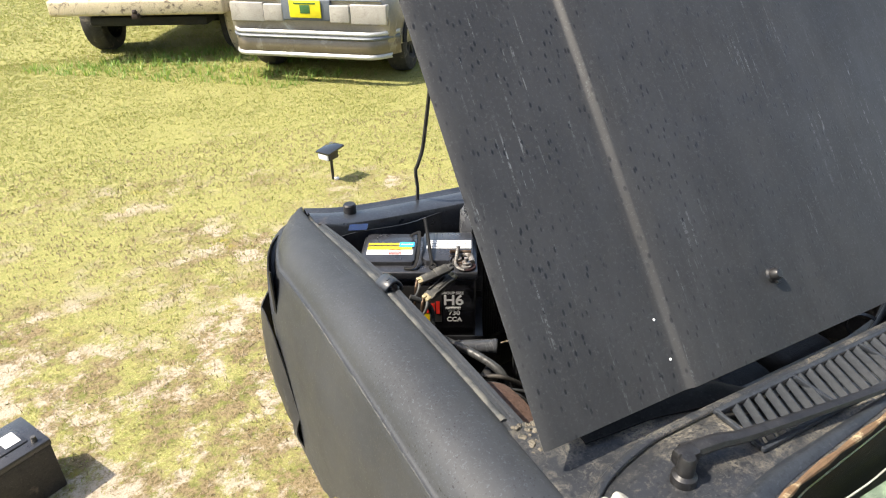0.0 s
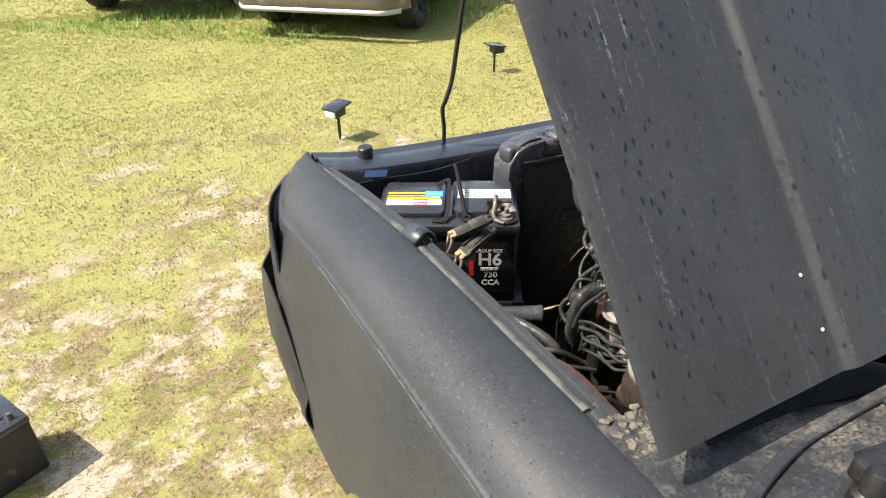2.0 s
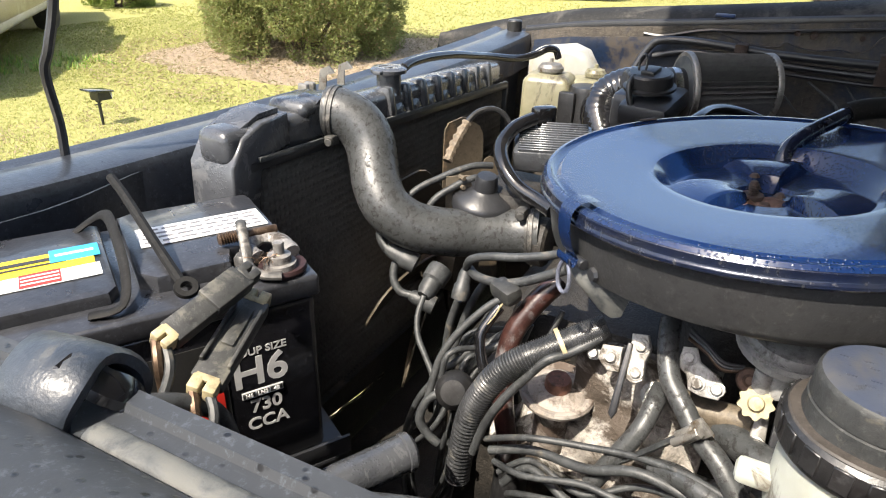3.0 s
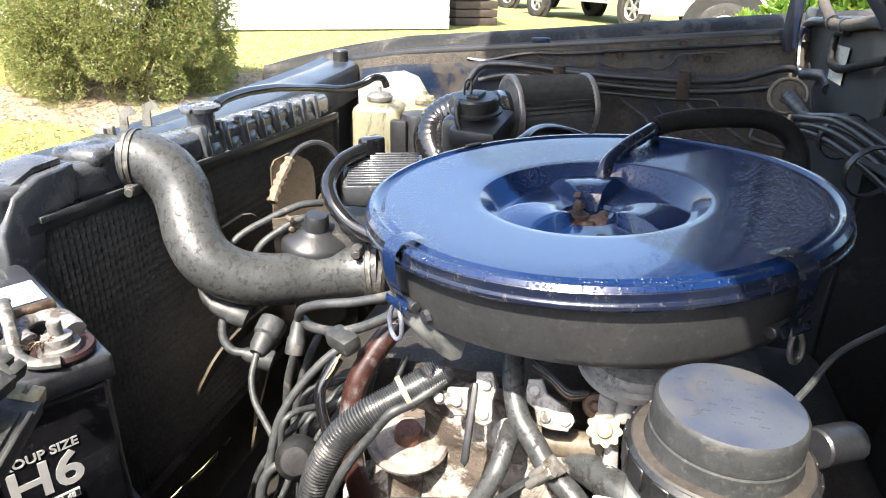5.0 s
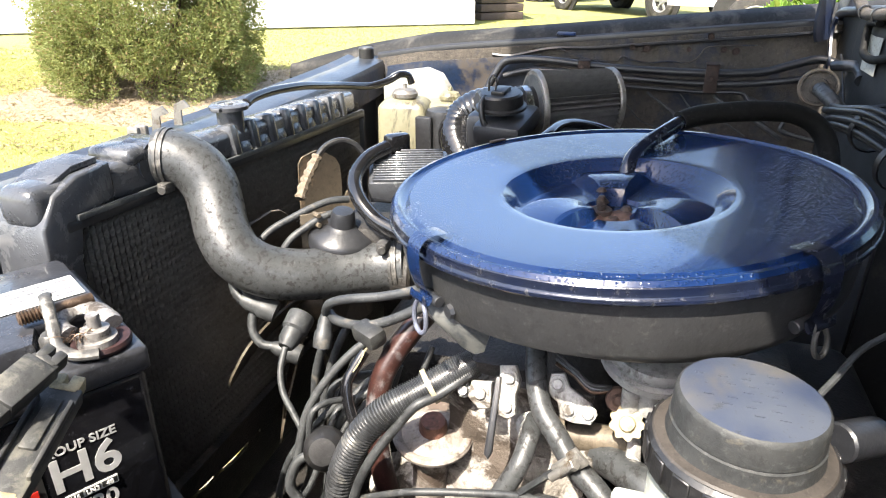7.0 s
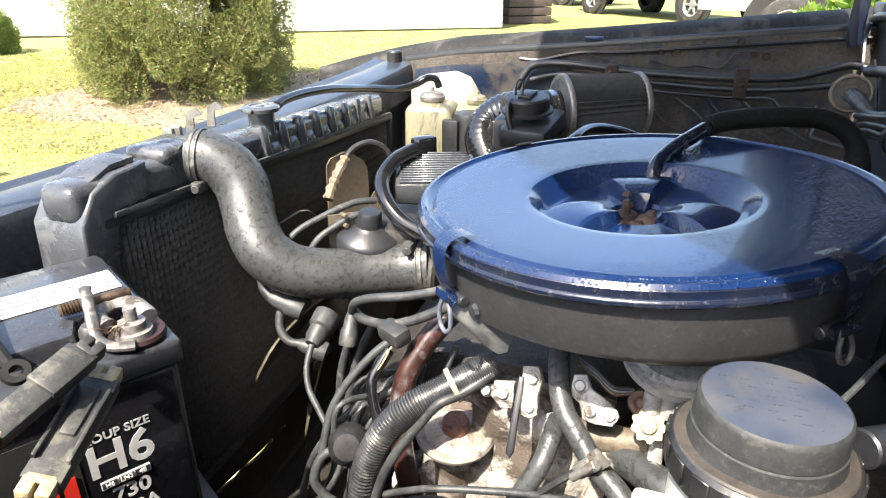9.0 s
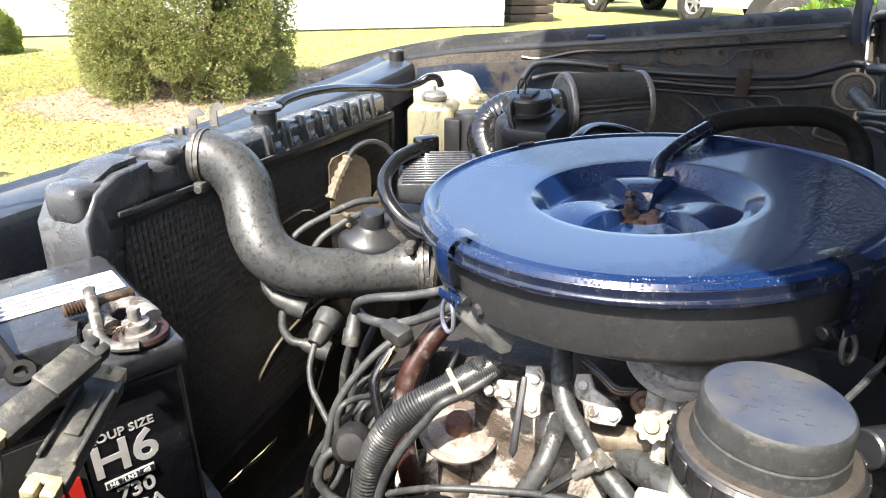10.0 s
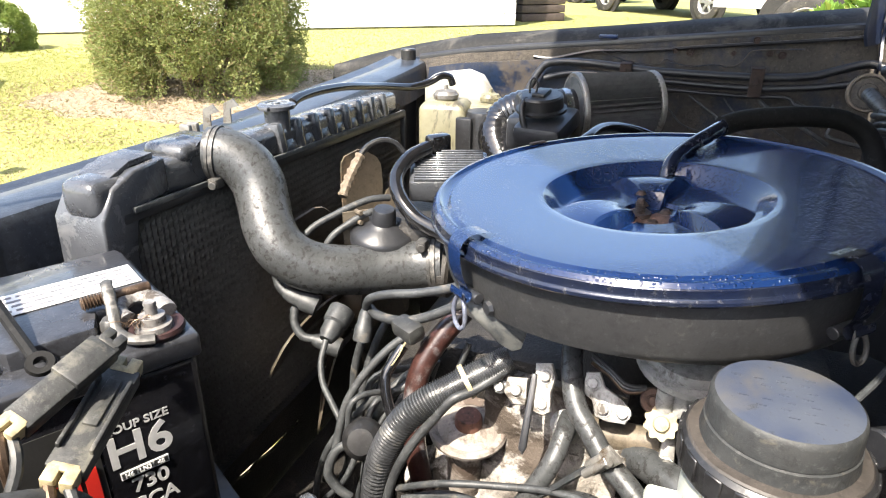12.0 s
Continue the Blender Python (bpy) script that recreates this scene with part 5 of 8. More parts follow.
# print on the side
TXT = Matrix(((-bx.x, 0, -by.x, 0), (-bx.y, 0, -by.y, 0), (0, 1, 0, 0), (0, 0, 0, 1)))


def side(u, z, off=0.0031):
    p = bat(u, 0.003 - off + 0.0029, z)
    m = TXT.copy()
    m.translation = p
    return m


for text, size, u, z in (("GROUP SIZE", 0.0098, 0.0585, 0.827), ("H6", 0.039, 0.0555, 0.806), ("730", 0.0185, 0.0535, 0.771), ("CCA", 0.0175, 0.0535, 0.7525)):
    letters(text, size, side(u, z), case, M_PRINT, depth=0.0002)


def side_box(u0, u1, z0, z1, mat, parent, name, off=0.0004, label=""):
    bm = B()
    add_box(bm, (0, 0, 0), (u1 - u0, 0.0006, z1 - z0), bat_m((u0 + u1) / 2, 0.003 - off, (z0 + z1) / 2))
    return part(name, bm, mat, parent, label)


strip = side_box(0.038, 0.0735, 0.7815, 0.7885, M_WHITE, case, "print_box")
for k, s in enumerate(("H6", "LN3", "48")):
    c = 0.0675 - 0.0118 * k
    side_box(c - 0.0052, c + 0.0052, 0.7825, 0.7872, M_INK, strip, "print_box", 0.0009)
    letters(s, 0.0052, side(c, 0.7849, 0.0046), strip, M_WHITE)
lab = side_box(0.083, 0.25, 0.745, 0.845, M_INK, case, "label", 0.0003, "black and yellow side label")
side_box(0.10, 0.25, 0.745, 0.775, M_YELLOW, lab, "print_box", 0.0006)
bm = B()
for u, h in ((0.092, 0.035), (0.104, 0.024), (0.118, 0.03)):
    add_box(bm, (0, 0, 0), (0.009, 0.0006, h), bat_m(u, 0.0016, 0.787), 0.0)
part("print_mark", bm, M_RED, lab, "bold red brand mark as plain bars")

# terminals and cable clamp
clampt = thing("battery_clamp", bat(0.035, 0.045, 0.888), "corroded battery terminal clamp with bolt", "cable clamp")
bm = B()
add_lathe(bm, [(0, 0.028), (0.0042, 0.028), (0.0048, 0.026), (0.0042, 0.024), (0.0048, 0.022), (0.0042, 0.02), (0.0048, 0.018), (0.0095, 0.017), (0.0098, 0.011), (0.0135, 0.0105), (0.014, 0.003), (0, 0.003)], bat_m(0.026, 0.017, 0.886), 20)
part("post", bm, M_CLAMP, clampt, "pale threaded post and nut")
bm = B()
add_lathe(bm, [(0.01, 0.0), (0.019, 0.0), (0.0205, 0.003), (0.0195, 0.006), (0.01, 0.0065)], bat_m(0.023, 0.021, 0.886), 24)
part("washer", bm, M_MAROON, clampt, "dark red felt washer")
bm = B()
add_tube(bm, [bat(0.012, 0.026, 0.898), bat(0.014, 0.044, 0.9), bat(0.022, 0.056, 0.901), bat(0.034, 0.056, 0.901), bat(0.043, 0.046, 0.899), bat(0.04, 0.03, 0.897)], 0.0072, 10, 5, flat=0.8, radius=lambda i, n: 1 + 0.05 * math.sin(i * 1.3))
part("ring_clamp", bm, M_CLAMP, clampt, "pale corroded lead clamp")
bm = B()
add_lathe(bm, [(0, 0.014), (0.006, 0.0135), (0.0085, 0.01), (0.009, 0), (0, 0)], bat_m(0.05, 0.034, 0.888), 16)
part("lug", bm, M_TERMINAL, clampt)
bm = B()
add_rod(bm, bat(0.014, 0.058, 0.907), bat(0.064, 0.058, 0.907), 0.0042, 12)
for k in range(7):
    add_lathe(bm, [(0.0042, -0.0009), (0.0058, 0), (0.0042, 0.0009)], Matrix.Translation(bat(0.049 + 0.0022 * k, 0.058, 0.907)) @ bx.to_track_quat("Z", "Y").to_matrix().to_4x4(), 12)
part("bolt", bm, M_COPPER, clampt, "tarnished clamp bolt")
bm = B()
add_tube(bm, [bat(0.043, 0.062, 0.917), bat(0.0445, 0.055, 0.918), bat(0.046, 0.045, 0.912), bat(0.048, 0.034, 0.904), bat(0.0495, 0.022, 0.895), bat(0.043, 0.008, 0.892), bat(0.03, 0.002, 0.891)], 0.0044, 10, 5, flat=0.7, radius=lambda i, n: 1 + 0.06 * math.sin(i * 0.9))
part("lead_strap", bm, M_TERMINAL, clampt, "dull bent lead strap")
bm = B()
rf = random.Random(8)
for k in range(26):
    p = bat(0.038 + rf.uniform(-0.007, 0.007), 0.018 + rf.uniform(-0.006, 0.006), 0.898 + rf.uniform(0, 0.004))
    q = p + V(rf.uniform(-1, 1), rf.uniform(-1, 1), rf.uniform(-0.4, 0.8)) * 0.009
    add_tube(bm, [p, (p + q) / 2 + V(0, 0, 0.002), q], 0.0004, 4, 2, False)
part("frayed_strands", bm, M_COPPER, clampt, "frayed copper strands")

# hold-down rod and carry strap
bm = B()
add_tube(bm, [(-0.232, 0.518, 0.938), (-0.243, 0.488, 0.932), (-0.268, 0.424, 0.914), (-0.288, 0.372, 0.9)], 0.0042, 8, 5)
rodthing = thing("hold_down_rod", (-0.26, 0.42, 0.89), "black hold-down rod with ring across the battery", "battery hold-down")
part("rod", bm, M_MATTE, rodthing)
bm = B()
add_lathe(bm, [(0.0042, -0.002), (0.0085, -0.002), (0.0095, 0.0), (0.0085, 0.003), (0.0042, 0.003), (0.0042, -0.002)], pose(-0.29, 0.365, 0.899, 28, -18, 0), 20)
part("ring", bm, M_MATTE, rodthing)
bm = B()
pts = [bat(0.168, 0.015, 0.888), bat(0.146, 0.012, 0.892), bat(0.138, 0.04, 0.905), bat(0.137, 0.09, 0.918), bat(0.139, 0.13, 0.918), bat(0.15, 0.155, 0.905), bat(0.168, 0.16, 0.892)]
add_tube(bm, pts, 0.005, 8, 6, flat=0.45)
part("carry_strap", bm, M_MATTE, battery, "black carry strap")


# wiring connectors lying over the battery's edge
def connector(at_a, at_b, w, h, label, twin):
    a, b = V(*at_a), V(*at_b)
    t = thing("wire_connector", (a + b) / 2, label, "connector", "connectors on the battery")
    L = (b - a).length
    m = axes((a + b) / 2, b - a, V(-0.55, -0.45, 0.7).cross(b - a))
    bm = B()
    add_box(bm, (0, 0, 0), (L * 0.86, w, h), m, 0.002)
    if twin:
        part("housing", bm, M_PLUGDARK, t)
        for e in (-1, 1):
            bm = B()
            add_box(bm, (0.0, e * w * 0.42, h * 0.3), (L * 0.6, w * 0.12, h), m, 0.001)
            part("side_rail", bm, M_PLUGDARK, t)
        bm = B()
        add_box(bm, (-L * 0.1, 0.0, h * 0.5), (L * 0.4, w * 0.4, h * 0.35), m, 0.001)
        part("latch", bm, M_PLUGDARK, t)
    else:
        part("housing", bm, M_PLUGDARK, t)
        bm = B()
        add_box(bm, (-L * 0.18, 0, h * 0.2), (L * 0.4, w * 1.12, h * 1.05), m, 0.002)
        part("sleeve", bm, M_PLUGDARK, t)
    for s in (-1, 1):
        bm = B()
        for e in (-1, 1):
            add_box(bm, (s * L * 0.47, e * w * 0.23, 0.001), (L * 0.13, w * 0.36, h * 0.95), m, 0.0015)
        add_box(bm, (s * L * 0.42, 0, h * 0.42), (L * 0.06, w * 0.7, h * 0.25), m, 0.001)
        part("plug_end", bm, M_CREAMPLUG if twin or s > 0 else M_PLUGDARK, t, "yellowed plug end")
    for e in (-1, 1):
        bm = B()
        p = m @ V(L * 0.5, e * w * 0.25, 0)
        add_tube(bm, [p, p + V(-0.01, -0.012, -0.012), p + V(-0.022 - 0.01 * e, -0.01, -0.05), p + V(-0.03, 0.0, -0.11)], 0.0035, 8, 5)
        part("lead_wire", bm, M_WIRE if e > 0 else M_COPPER, t)
    return t


connector((-0.262, 0.327, 0.909), (-0.345, 0.327, 0.896), 0.0185, 0.014, "mossy black wire connector on the battery edge", False)
connector((-0.258, 0.326, 0.886), (-0.343, 0.298, 0.866), 0.0235, 0.013, "flat black connector with yellowed plug ends", True)
bm = B()
add_tube(bm, [(-0.375, 0.31, 0.875), (-0.35, 0.30, 0.86), (-0.33, 0.295, 0.83), (-0.345, 0.27, 0.77), (-0.36, 0.26, 0.70)], 0.0062, 10, 6)
whole("battery_cable", bm, M_WIRE, "thick black battery cable hanging past the connectors", "cable")
# tray under the battery
bm = B()
add_box(bm, (0, 0, 0), (0.31, 0.205, 0.008), bat_m(BL / 2, BW / 2, 0.694), 0.002)
for a in (0.0, BW):
    add_box(bm, (0, 0, 0), (0.31, 0.004, 0.02), bat_m(BL / 2, a + (0.012 if a else -0.012), 0.706), 0.001)
part("battery_tray", bm, M_STEELBLK, truck)
bm = B()
add_box(bm, (-0.38, 0.45, 0.56), (0.08, 0.2, 0.26), None, 0.01)
part("tray_leg", bm, M_STEELBLK, truck)

# ---- air cleaner ----
AC = Matrix.Translation((-0.005, 0.0055, 0.978)) @ Matrix.Rotation(radians(-0.9), 4, "Y") @ Matrix.Rotation(radians(-4.4), 4, "X") @ Matrix.Scale(0.973, 4)
cleaner = thing("air_cleaner", (0, 0, 0.89), "round air cleaner with wet blue lid and black bowl", "air cleaner")


def lid_z(r, a):
    """The lid's height: rolled edge, shallow groove, raised ring, then a sag to the lobed recess."""
    z = lerp_at(r, (0.0, -0.0052), (0.094, -0.0052), (0.13, -0.0032), (0.16, -0.0014), (0.170, -0.001), (0.1735, -0.003), (0.1765, -0.0022), (0.1795, 0.0004), (0.1825, 0.0002), (0.185, -0.0025))
    if r < 0.094:
        k = min(1.0, (0.094 - r) / 0.02)
        k = k * k * (3 - 2 * k)
        z -= 0.019 * k
        lobe = min(1.0, 2.4 * max(0.0, math.cos(3 * (a - 0.1)) - 0.1))
        lobe = lobe * lobe * (3 - 2 * lobe)
        s = max(0.0, 1 - ((r - 0.05) / 0.031) ** 2)
        z += 0.014 * lobe * s ** 0.5 * k
        if r < 0.026:
            z -= 0.003
    return z


bm = B()
rads = [0.0, 0.008, 0.016, 0.024, 0.027, 0.032, 0.038, 0.044, 0.05, 0.056, 0.062, 0.068, 0.073, 0.078, 0.083, 0.088, 0.092, 0.095, 0.1, 0.115, 0.13, 0.145, 0.16, 0.167, 0.170, 0.172, 0.1735, 0.175, 0.1765, 0.178, 0.1795, 0.181, 0.1825, 0.184, 0.185]
rings = []
for r in rads:
    rings.append([bm.verts.new(AC @ V(0, 0, lid_z(0, 0)))] if r == 0 else [bm.verts.new(AC @ V(r * math.cos(2 * math.pi * j / 120), r * math.sin(2 * math.pi * j / 120), lid_z(r, 2 * math.pi * j / 120))) for j in range(120)])
for a, b in zip(rings, rings[1:]):
    for j in range(120):
        k = (j + 1) % 120
        bm.faces.new((a[0], b[j], b[k]) if len(a) == 1 else (a[j], b[j], b[k], a[k]))
aclid = part("lid", bm, M_BLUELID, cleaner, "glossy blue lid beaded with water", 30)
bm = B()
add_lathe(bm, [(0.1838, -0.0016), (0.1855, -0.0034), (0.1858, -0.0085), (0.1864, -0.0098), (0.1876, -0.0106), (0.1879, -0.0125), (0.1868, -0.014), (0.183, -0.0138), (0.179, -0.0125), (0.179, -0.006)], AC, 96)
part("rim_band", bm, M_RIM, cleaner, "worn rim band with bare metal")
bm = B()
add_lathe(bm, [(0.1805, -0.0125), (0.1802, -0.02), (0.179, -0.036), (0.1772, -0.053), (0.176, -0.0575), (0.171, -0.0595), (0.15, -0.061), (0.10, -0.067), (0.06, -0.07), (0.055, -0.12), (0.0, -0.12)], AC, 96, wob=lambda r, a: -0.004 * max(0, math.sin(2 * a + 0.4)) * (1 if r > 0.14 else 0) if r < 0.172 else 0)
bowl = part("bowl", bm, M_BOWL, cleaner, "dusty black steel bowl")
# flared front corner of the bowl
bm = B()
q = AC @ pose(0, 0, 0, 0, 0, 138)
def bowl_lip(u, v):
    top = V(lerp_at(u, (0, -0.131), (0.4, -0.139), (0.75, -0.144), (1, -0.148)), lerp_at(u, (0, 0.126), (0.4, 0.107), (0.75, 0.088), (1, 0.07)), lerp_at(u, (0, 0.926), (1, 0.914)))
    low = V(-0.134 - 0.006 * u, lerp_at(u, (0, 0.125), (0.35, 0.107), (0.65, 0.095), (0.88, 0.084), (1, 0.077)), lerp_at(u, (0, 0.922), (0.35, 0.899), (0.65, 0.887), (0.88, 0.883), (1, 0.887)))
    return top.lerp(low, v) + V(-0.006, 0.006, 0) * math.sin(3.14 * v) * math.sin(3.14 * min(1, u + 0.1))


add_grid(bm, bowl_lip, 18, 6, 0.003)
part("bowl_lip", bm, M_STRIP, bowl, "shiny grey lip hanging under the bowl", 70)
bm = B()
add_lathe(bm, [(0, 0.016), (0.0025, 0.016), (0.0035, 0.014), (0.0035, 0.004), (0.009, 0.004), (0.0095, 0.0), (0.014, -0.0015), (0.02, -0.003), (0, -0.003)], AC @ pose(-0.006, 0.01, lid_z(0, 0) + 0.001), 16)
for k in range(5):
    add_lathe(bm, [(0.0034, -0.0006), (0.0043, 0), (0.0034, 0.0006)], AC @ pose(-0.006, 0.01, lid_z(0, 0) + 0.0065 + 0.0019 * k), 12)
part("centre_bolt", bm, M_RUST, aclid, "rusty centre bolt and washer")
bm = B()
rr = random.Random(3)
for k in range(9):
    a = rr.uniform(0, 6.28)
    r = rr.uniform(0.012, 0.03)
    add_lathe(bm, [(0, 0.0022), (0.003, 0.0015), (0.0048, -0.001)], AC @ pose(-0.006 + r * math.cos(a), 0.01 + r * math.sin(a), lid_z(r, a) + 0.0006), 7)
part("rust_scale", bm, M_RUST, aclid, "flaky brown rust round the bolt")
bm = B()
add_lathe(bm, [(0, 0.0022), (0.014, 0.002), (0.022, 0.001), (0.03, -0.003)], AC @ pose(-0.008, 0.008, lid_z(0, 0)), 40, wob=lambda r, a: 0.0016 * math.sin(3 * a) + 0.0012 * math.sin(7 * a + 1))
part("rust_patch", bm, M_PLUGBRN, aclid, "brown rust patch in the lid's middle")
bm = B()
add_box(bm, (0, 0, 0), (0.006, 0.018, 0.0016), AC @ pose(0.127, 0.1285, 0.0014, 0, 0, 45), 0.0006)
part("rust_spot", bm, M_RUST, aclid, "rust spot on the rim")


def spring_clip(deg, worn):
    """A strap clip over the rim with its curled end and wire ring."""
    q = AC @ pose(0, 0, 0, 0, 0, deg)
    bm = B()
    prof = [(0.168, 0.0035), (0.178, 0.005), (0.187, 0.0035), (0.1925, -0.004), (0.193, -0.02), (0.189, -0.034), (0.1855, -0.04), (0.189, -0.046), (0.194, -0.042), (0.193, -0.036)]
    L = spline([(r, 0, z) for r, z in prof], 4)
    va = [bm.verts.new(q @ (p + V(0, -0.0085, 0))) for p in L]
    vb = [bm.verts.new(q @ (p + V(0, 0.0085, 0))) for p in L]
    fs = [bm.faces.new((va[i], va[i + 1], vb[i + 1], vb[i])) for i in range(len(L) - 1)]
    bmesh.ops.solidify(bm, geom=fs, thickness=0.0014)
    c = part("spring_clip", bm, M_RIM if worn else M_BLUELID, cleaner, "rusty spring clip" if worn else "blue painted spring clip")
    bm = B()
    ring = [q @ V(0.1895 + 0.004 * math.sin(a / 2), (0.0068 if worn else 0.0095) * math.sin(a) * (0.55 + 0.45 * math.sin(a / 2)), (-0.052 + 0.0105 * math.cos(a)) if worn else (-0.056 + 0.0135 * math.cos(a))) for a in (2 * math.pi * k / 20 for k in range(21))]
    add_tube(bm, ring, 0.0017, 8, 2)
    part("wire_ring", bm, M_RINGSTEEL if not worn else M_TERMINAL, c, "bent wire ring")
    bm = B()
    add_rod(bm, q @ V(0.182, -0.012, -0.044), q @ V(0.182, 0.012, -0.044), 0.0042, 10)
    add_lathe(bm, [(0, 0.004), (0.005, 0.003), (0.006, 0)], q @ pose(0.177, 0.018, -0.05, 0, 90, 0), 8)
    part("clip_pivot", bm, M_STEELBLK, c)


spring_clip(139.5, False)
spring_clip(223, True)
# breather tube rising out of the lid
bm = B()
add_tube(bm, [(0.0745, -0.001, 0.951), (0.0775, -0.0014, 0.964), (0.088, -0.005, 0.9745), (0.108, -0.0165, 0.9835), (0.135, -0.0335, 0.991), (0.1633, -0.0480, 0.9952)], 0.0072, 14, 6)
breather = part("breather_tube", bm, M_RIM, cleaner, "dark blue breather tube")
bm = B()
add_tube(bm, [(0.1595, -0.0449, 0.9947), (0.1716, -0.0621, 0.9992), (0.1876, -0.0925, 1.0017), (0.2051, -0.1300, 1.0017), (0.2172, -0.1577, 0.9981), (0.2237, -0.1793, 0.9875), (0.2241, -0.1934, 0.9700), (0.2183, -0.2008, 0.9450)], 0.0102, 14, 7)
part("breather_hose", bm, M_MATTE, cleaner, "soft black foam breather hose", 80)

# ---- brake fluid reservoir ----
RES = (-0.2200, -0.0788)
RS = Matrix.Translation((*RES, 0.9428)) @ Matrix.Scale(1.0, 4) @ Matrix.Translation((0, 0, -0.9785))
brake = thing("brake_reservoir", (*RES, 0.86), "brake fluid reservoir with dusty sky-tinted cap and pale body", "fluid reservoir")
bm = B()
m = RS
add_lathe(bm, [(0, 0.9785), (0.03, 0.9782), (0.0345, 0.9773), (0.0345, 0.97), (0, 0.97)], m, 48, wob=lambda r, a: -0.0012 * math.cos(a) if r < 0.03 else 0)
cap = part("cap", bm, M_CAPTOP, brake, "dusty dark cap tinted with sky sheen, with illegible moulding")
bm = B()
add_lathe(bm, [(0.0344, 0.9775), (0.0356, 0.9765), (0.0363, 0.974), (0.0368, 0.962), (0.0362, 0.9612), (0.0374, 0.9605), (0.0378, 0.955), (0.0385, 0.951), (0.03, 0.951), (0.03, 0.972)], m, 48)
part("cap_skirt", bm, M_CAPSIDE, cap, "dark grey stepped cap side")
for r in range(7):
    for k in range(2 + (r % 3)):
        bm = B()
        add_box(bm, (-0.018 + 0.006 * r, -0.012 + 0.011 * k + 0.003 * (r % 2), 0.9787), (0.0006, 0.005, 0.0004), m)
        part("moulded_bar", bm, M_CAPTOP, cap)
bm = B()
add_lathe(bm, [(0.0385, 0.950), (0.0442, 0.9495), (0.0465, 0.947), (0.0468, 0.932), (0.0455, 0.93), (0.0385, 0.93)], m, 48)
collar = part("collar", bm, M_BLACK, brake, "ribbed black collar")
bm = B()
add_lathe(bm, [(0.038, 0.9515), (0.0435, 0.951), (0.0445, 0.9498), (0.038, 0.9495)], m, 48, wob=lambda r, a: 0.0005 * math.sin(5 * a))
part("dusty_ledge", bm, M_OLDBATT, collar, "brown dust caked on the collar's ledge")
for k in range(18):
    bm = B()
    add_box(bm, (0.0468, 0, 0.9405), (0.0018, 0.010, 0.014), m @ pose(0, 0, 0, 0, 0, 20.0 * k), 0.0006, 1)
    part("grip_rib", bm, M_BLACK, collar)
bm = B()
add_lathe(bm, [(0.038, 0.931), (0.0415, 0.929), (0.0425, 0.91), (0.042, 0.88), (0.038, 0.865), (0.025, 0.855), (0.02, 0.83), (0, 0.83)], m, 40)
add_box(bm, (-0.005, 0.045, 0.895), (0.016, 0.03, 0.012), RS, 0.004)
part("tank", bm, M_BRAKEBOTTLE, brake, "greenish white translucent tank")
bm = B()
add_rod(bm, (-0.225, -0.03, 0.765), (-0.225, -0.3, 0.775), 0.02, 20)
add_box(bm, (-0.225, -0.078, 0.80), (0.06, 0.08, 0.07), None, 0.02)
part("master_cylinder", bm, M_RUST, brake, "rusty brown master cylinder")
bm = B()
add_lathe(bm, [(0, 0.0), (0.09, 0.0), (0.115, -0.02), (0.12, -0.06), (0.1, -0.1), (0, -0.1)], pose(-0.2, -0.26, 0.83, 90, 0, 0) @ pose(0, 0, 0, 180, 0, 0), 40)
part("booster", bm, M_BLACK, brake, "black brake booster drum")
bm = B()
add_tube(bm, [(-0.205, -0.108, 0.93), (-0.18, -0.125, 0.934), (-0.14, -0.15, 0.936), (-0.08, -0.2, 0.93)], 0.0019, 8, 5)
whole("float_wire", bm, M_WIRE, "thin grey wire leading off the reservoir cap", "wire")
# nozzle-ended brown hose stub behind the reservoir
bm = B()
add_rod(bm, (-0.195, -0.13, 0.905), (-0.175, -0.155, 0.9), 0.011, 14)
whole("rubber_stub", bm, M_STEELBLK, "dark rubber hose stub behind the brake reservoir", "hose")

# ---- engine ----
engine = thing("engine", (0.09, 0.0, 0.4), "greasy engine block with corroded white castings", "engine")
bm = B()
add_box(bm, (0.10, 0.0, 0.58), (0.30, 0.56, 0.30), None, 0.03, 3)
part("block", bm, M_GREASE, engine, "greasy black block")
for k in range(5):
    bm = B()
    add_box(bm, (-0.05, -0.2 + 0.1 * k, 0.62), (0.03, 0.05, 0.2), None, 0.012)
    part("manifold_runner", bm, M_GREASE, engine)
bm = B()
add_box(bm, (0.1, 0.02, 0.75), (0.22, 0.4, 0.08), None, 0.02)
part("intake_manifold", bm, M_GREASE, engine)
bm = B()
add_box(bm, (0, 0, 0), (0.10, 0.40, 0.05), pose(-0.045, 0.0, 0.685, 0, -28, 0), 0.015, 3)
vc = part("rocker_cover", bm, M_ALU, engine, "white corroded rocker cover")
for k, y in enumerate((0.15, 0.06, -0.05, -0.14)):
    bm = B()
    add_lathe(bm, [(0, 0.012), (0.006, 0.012), (0.007, 0.004), (0.011, 0.003), (0.011, 0)], pose(-0.068, y, 0.705, 0, -28, 0), 6)
    part("cover_bolt", bm, M_STEEL, vc)
# carburettor throat and brackets below the bowl
bm = B()
add_lathe(bm, [(0.06, 0.0), (0.062, 0.03), (0.055, 0.045), (0.05, 0.1), (0.075, 0.11), (0.075, 0.12), (0, 0.12)], pose(0, 0, 0.76), 28)
part("throttle_body", bm, M_GREASE, engine)


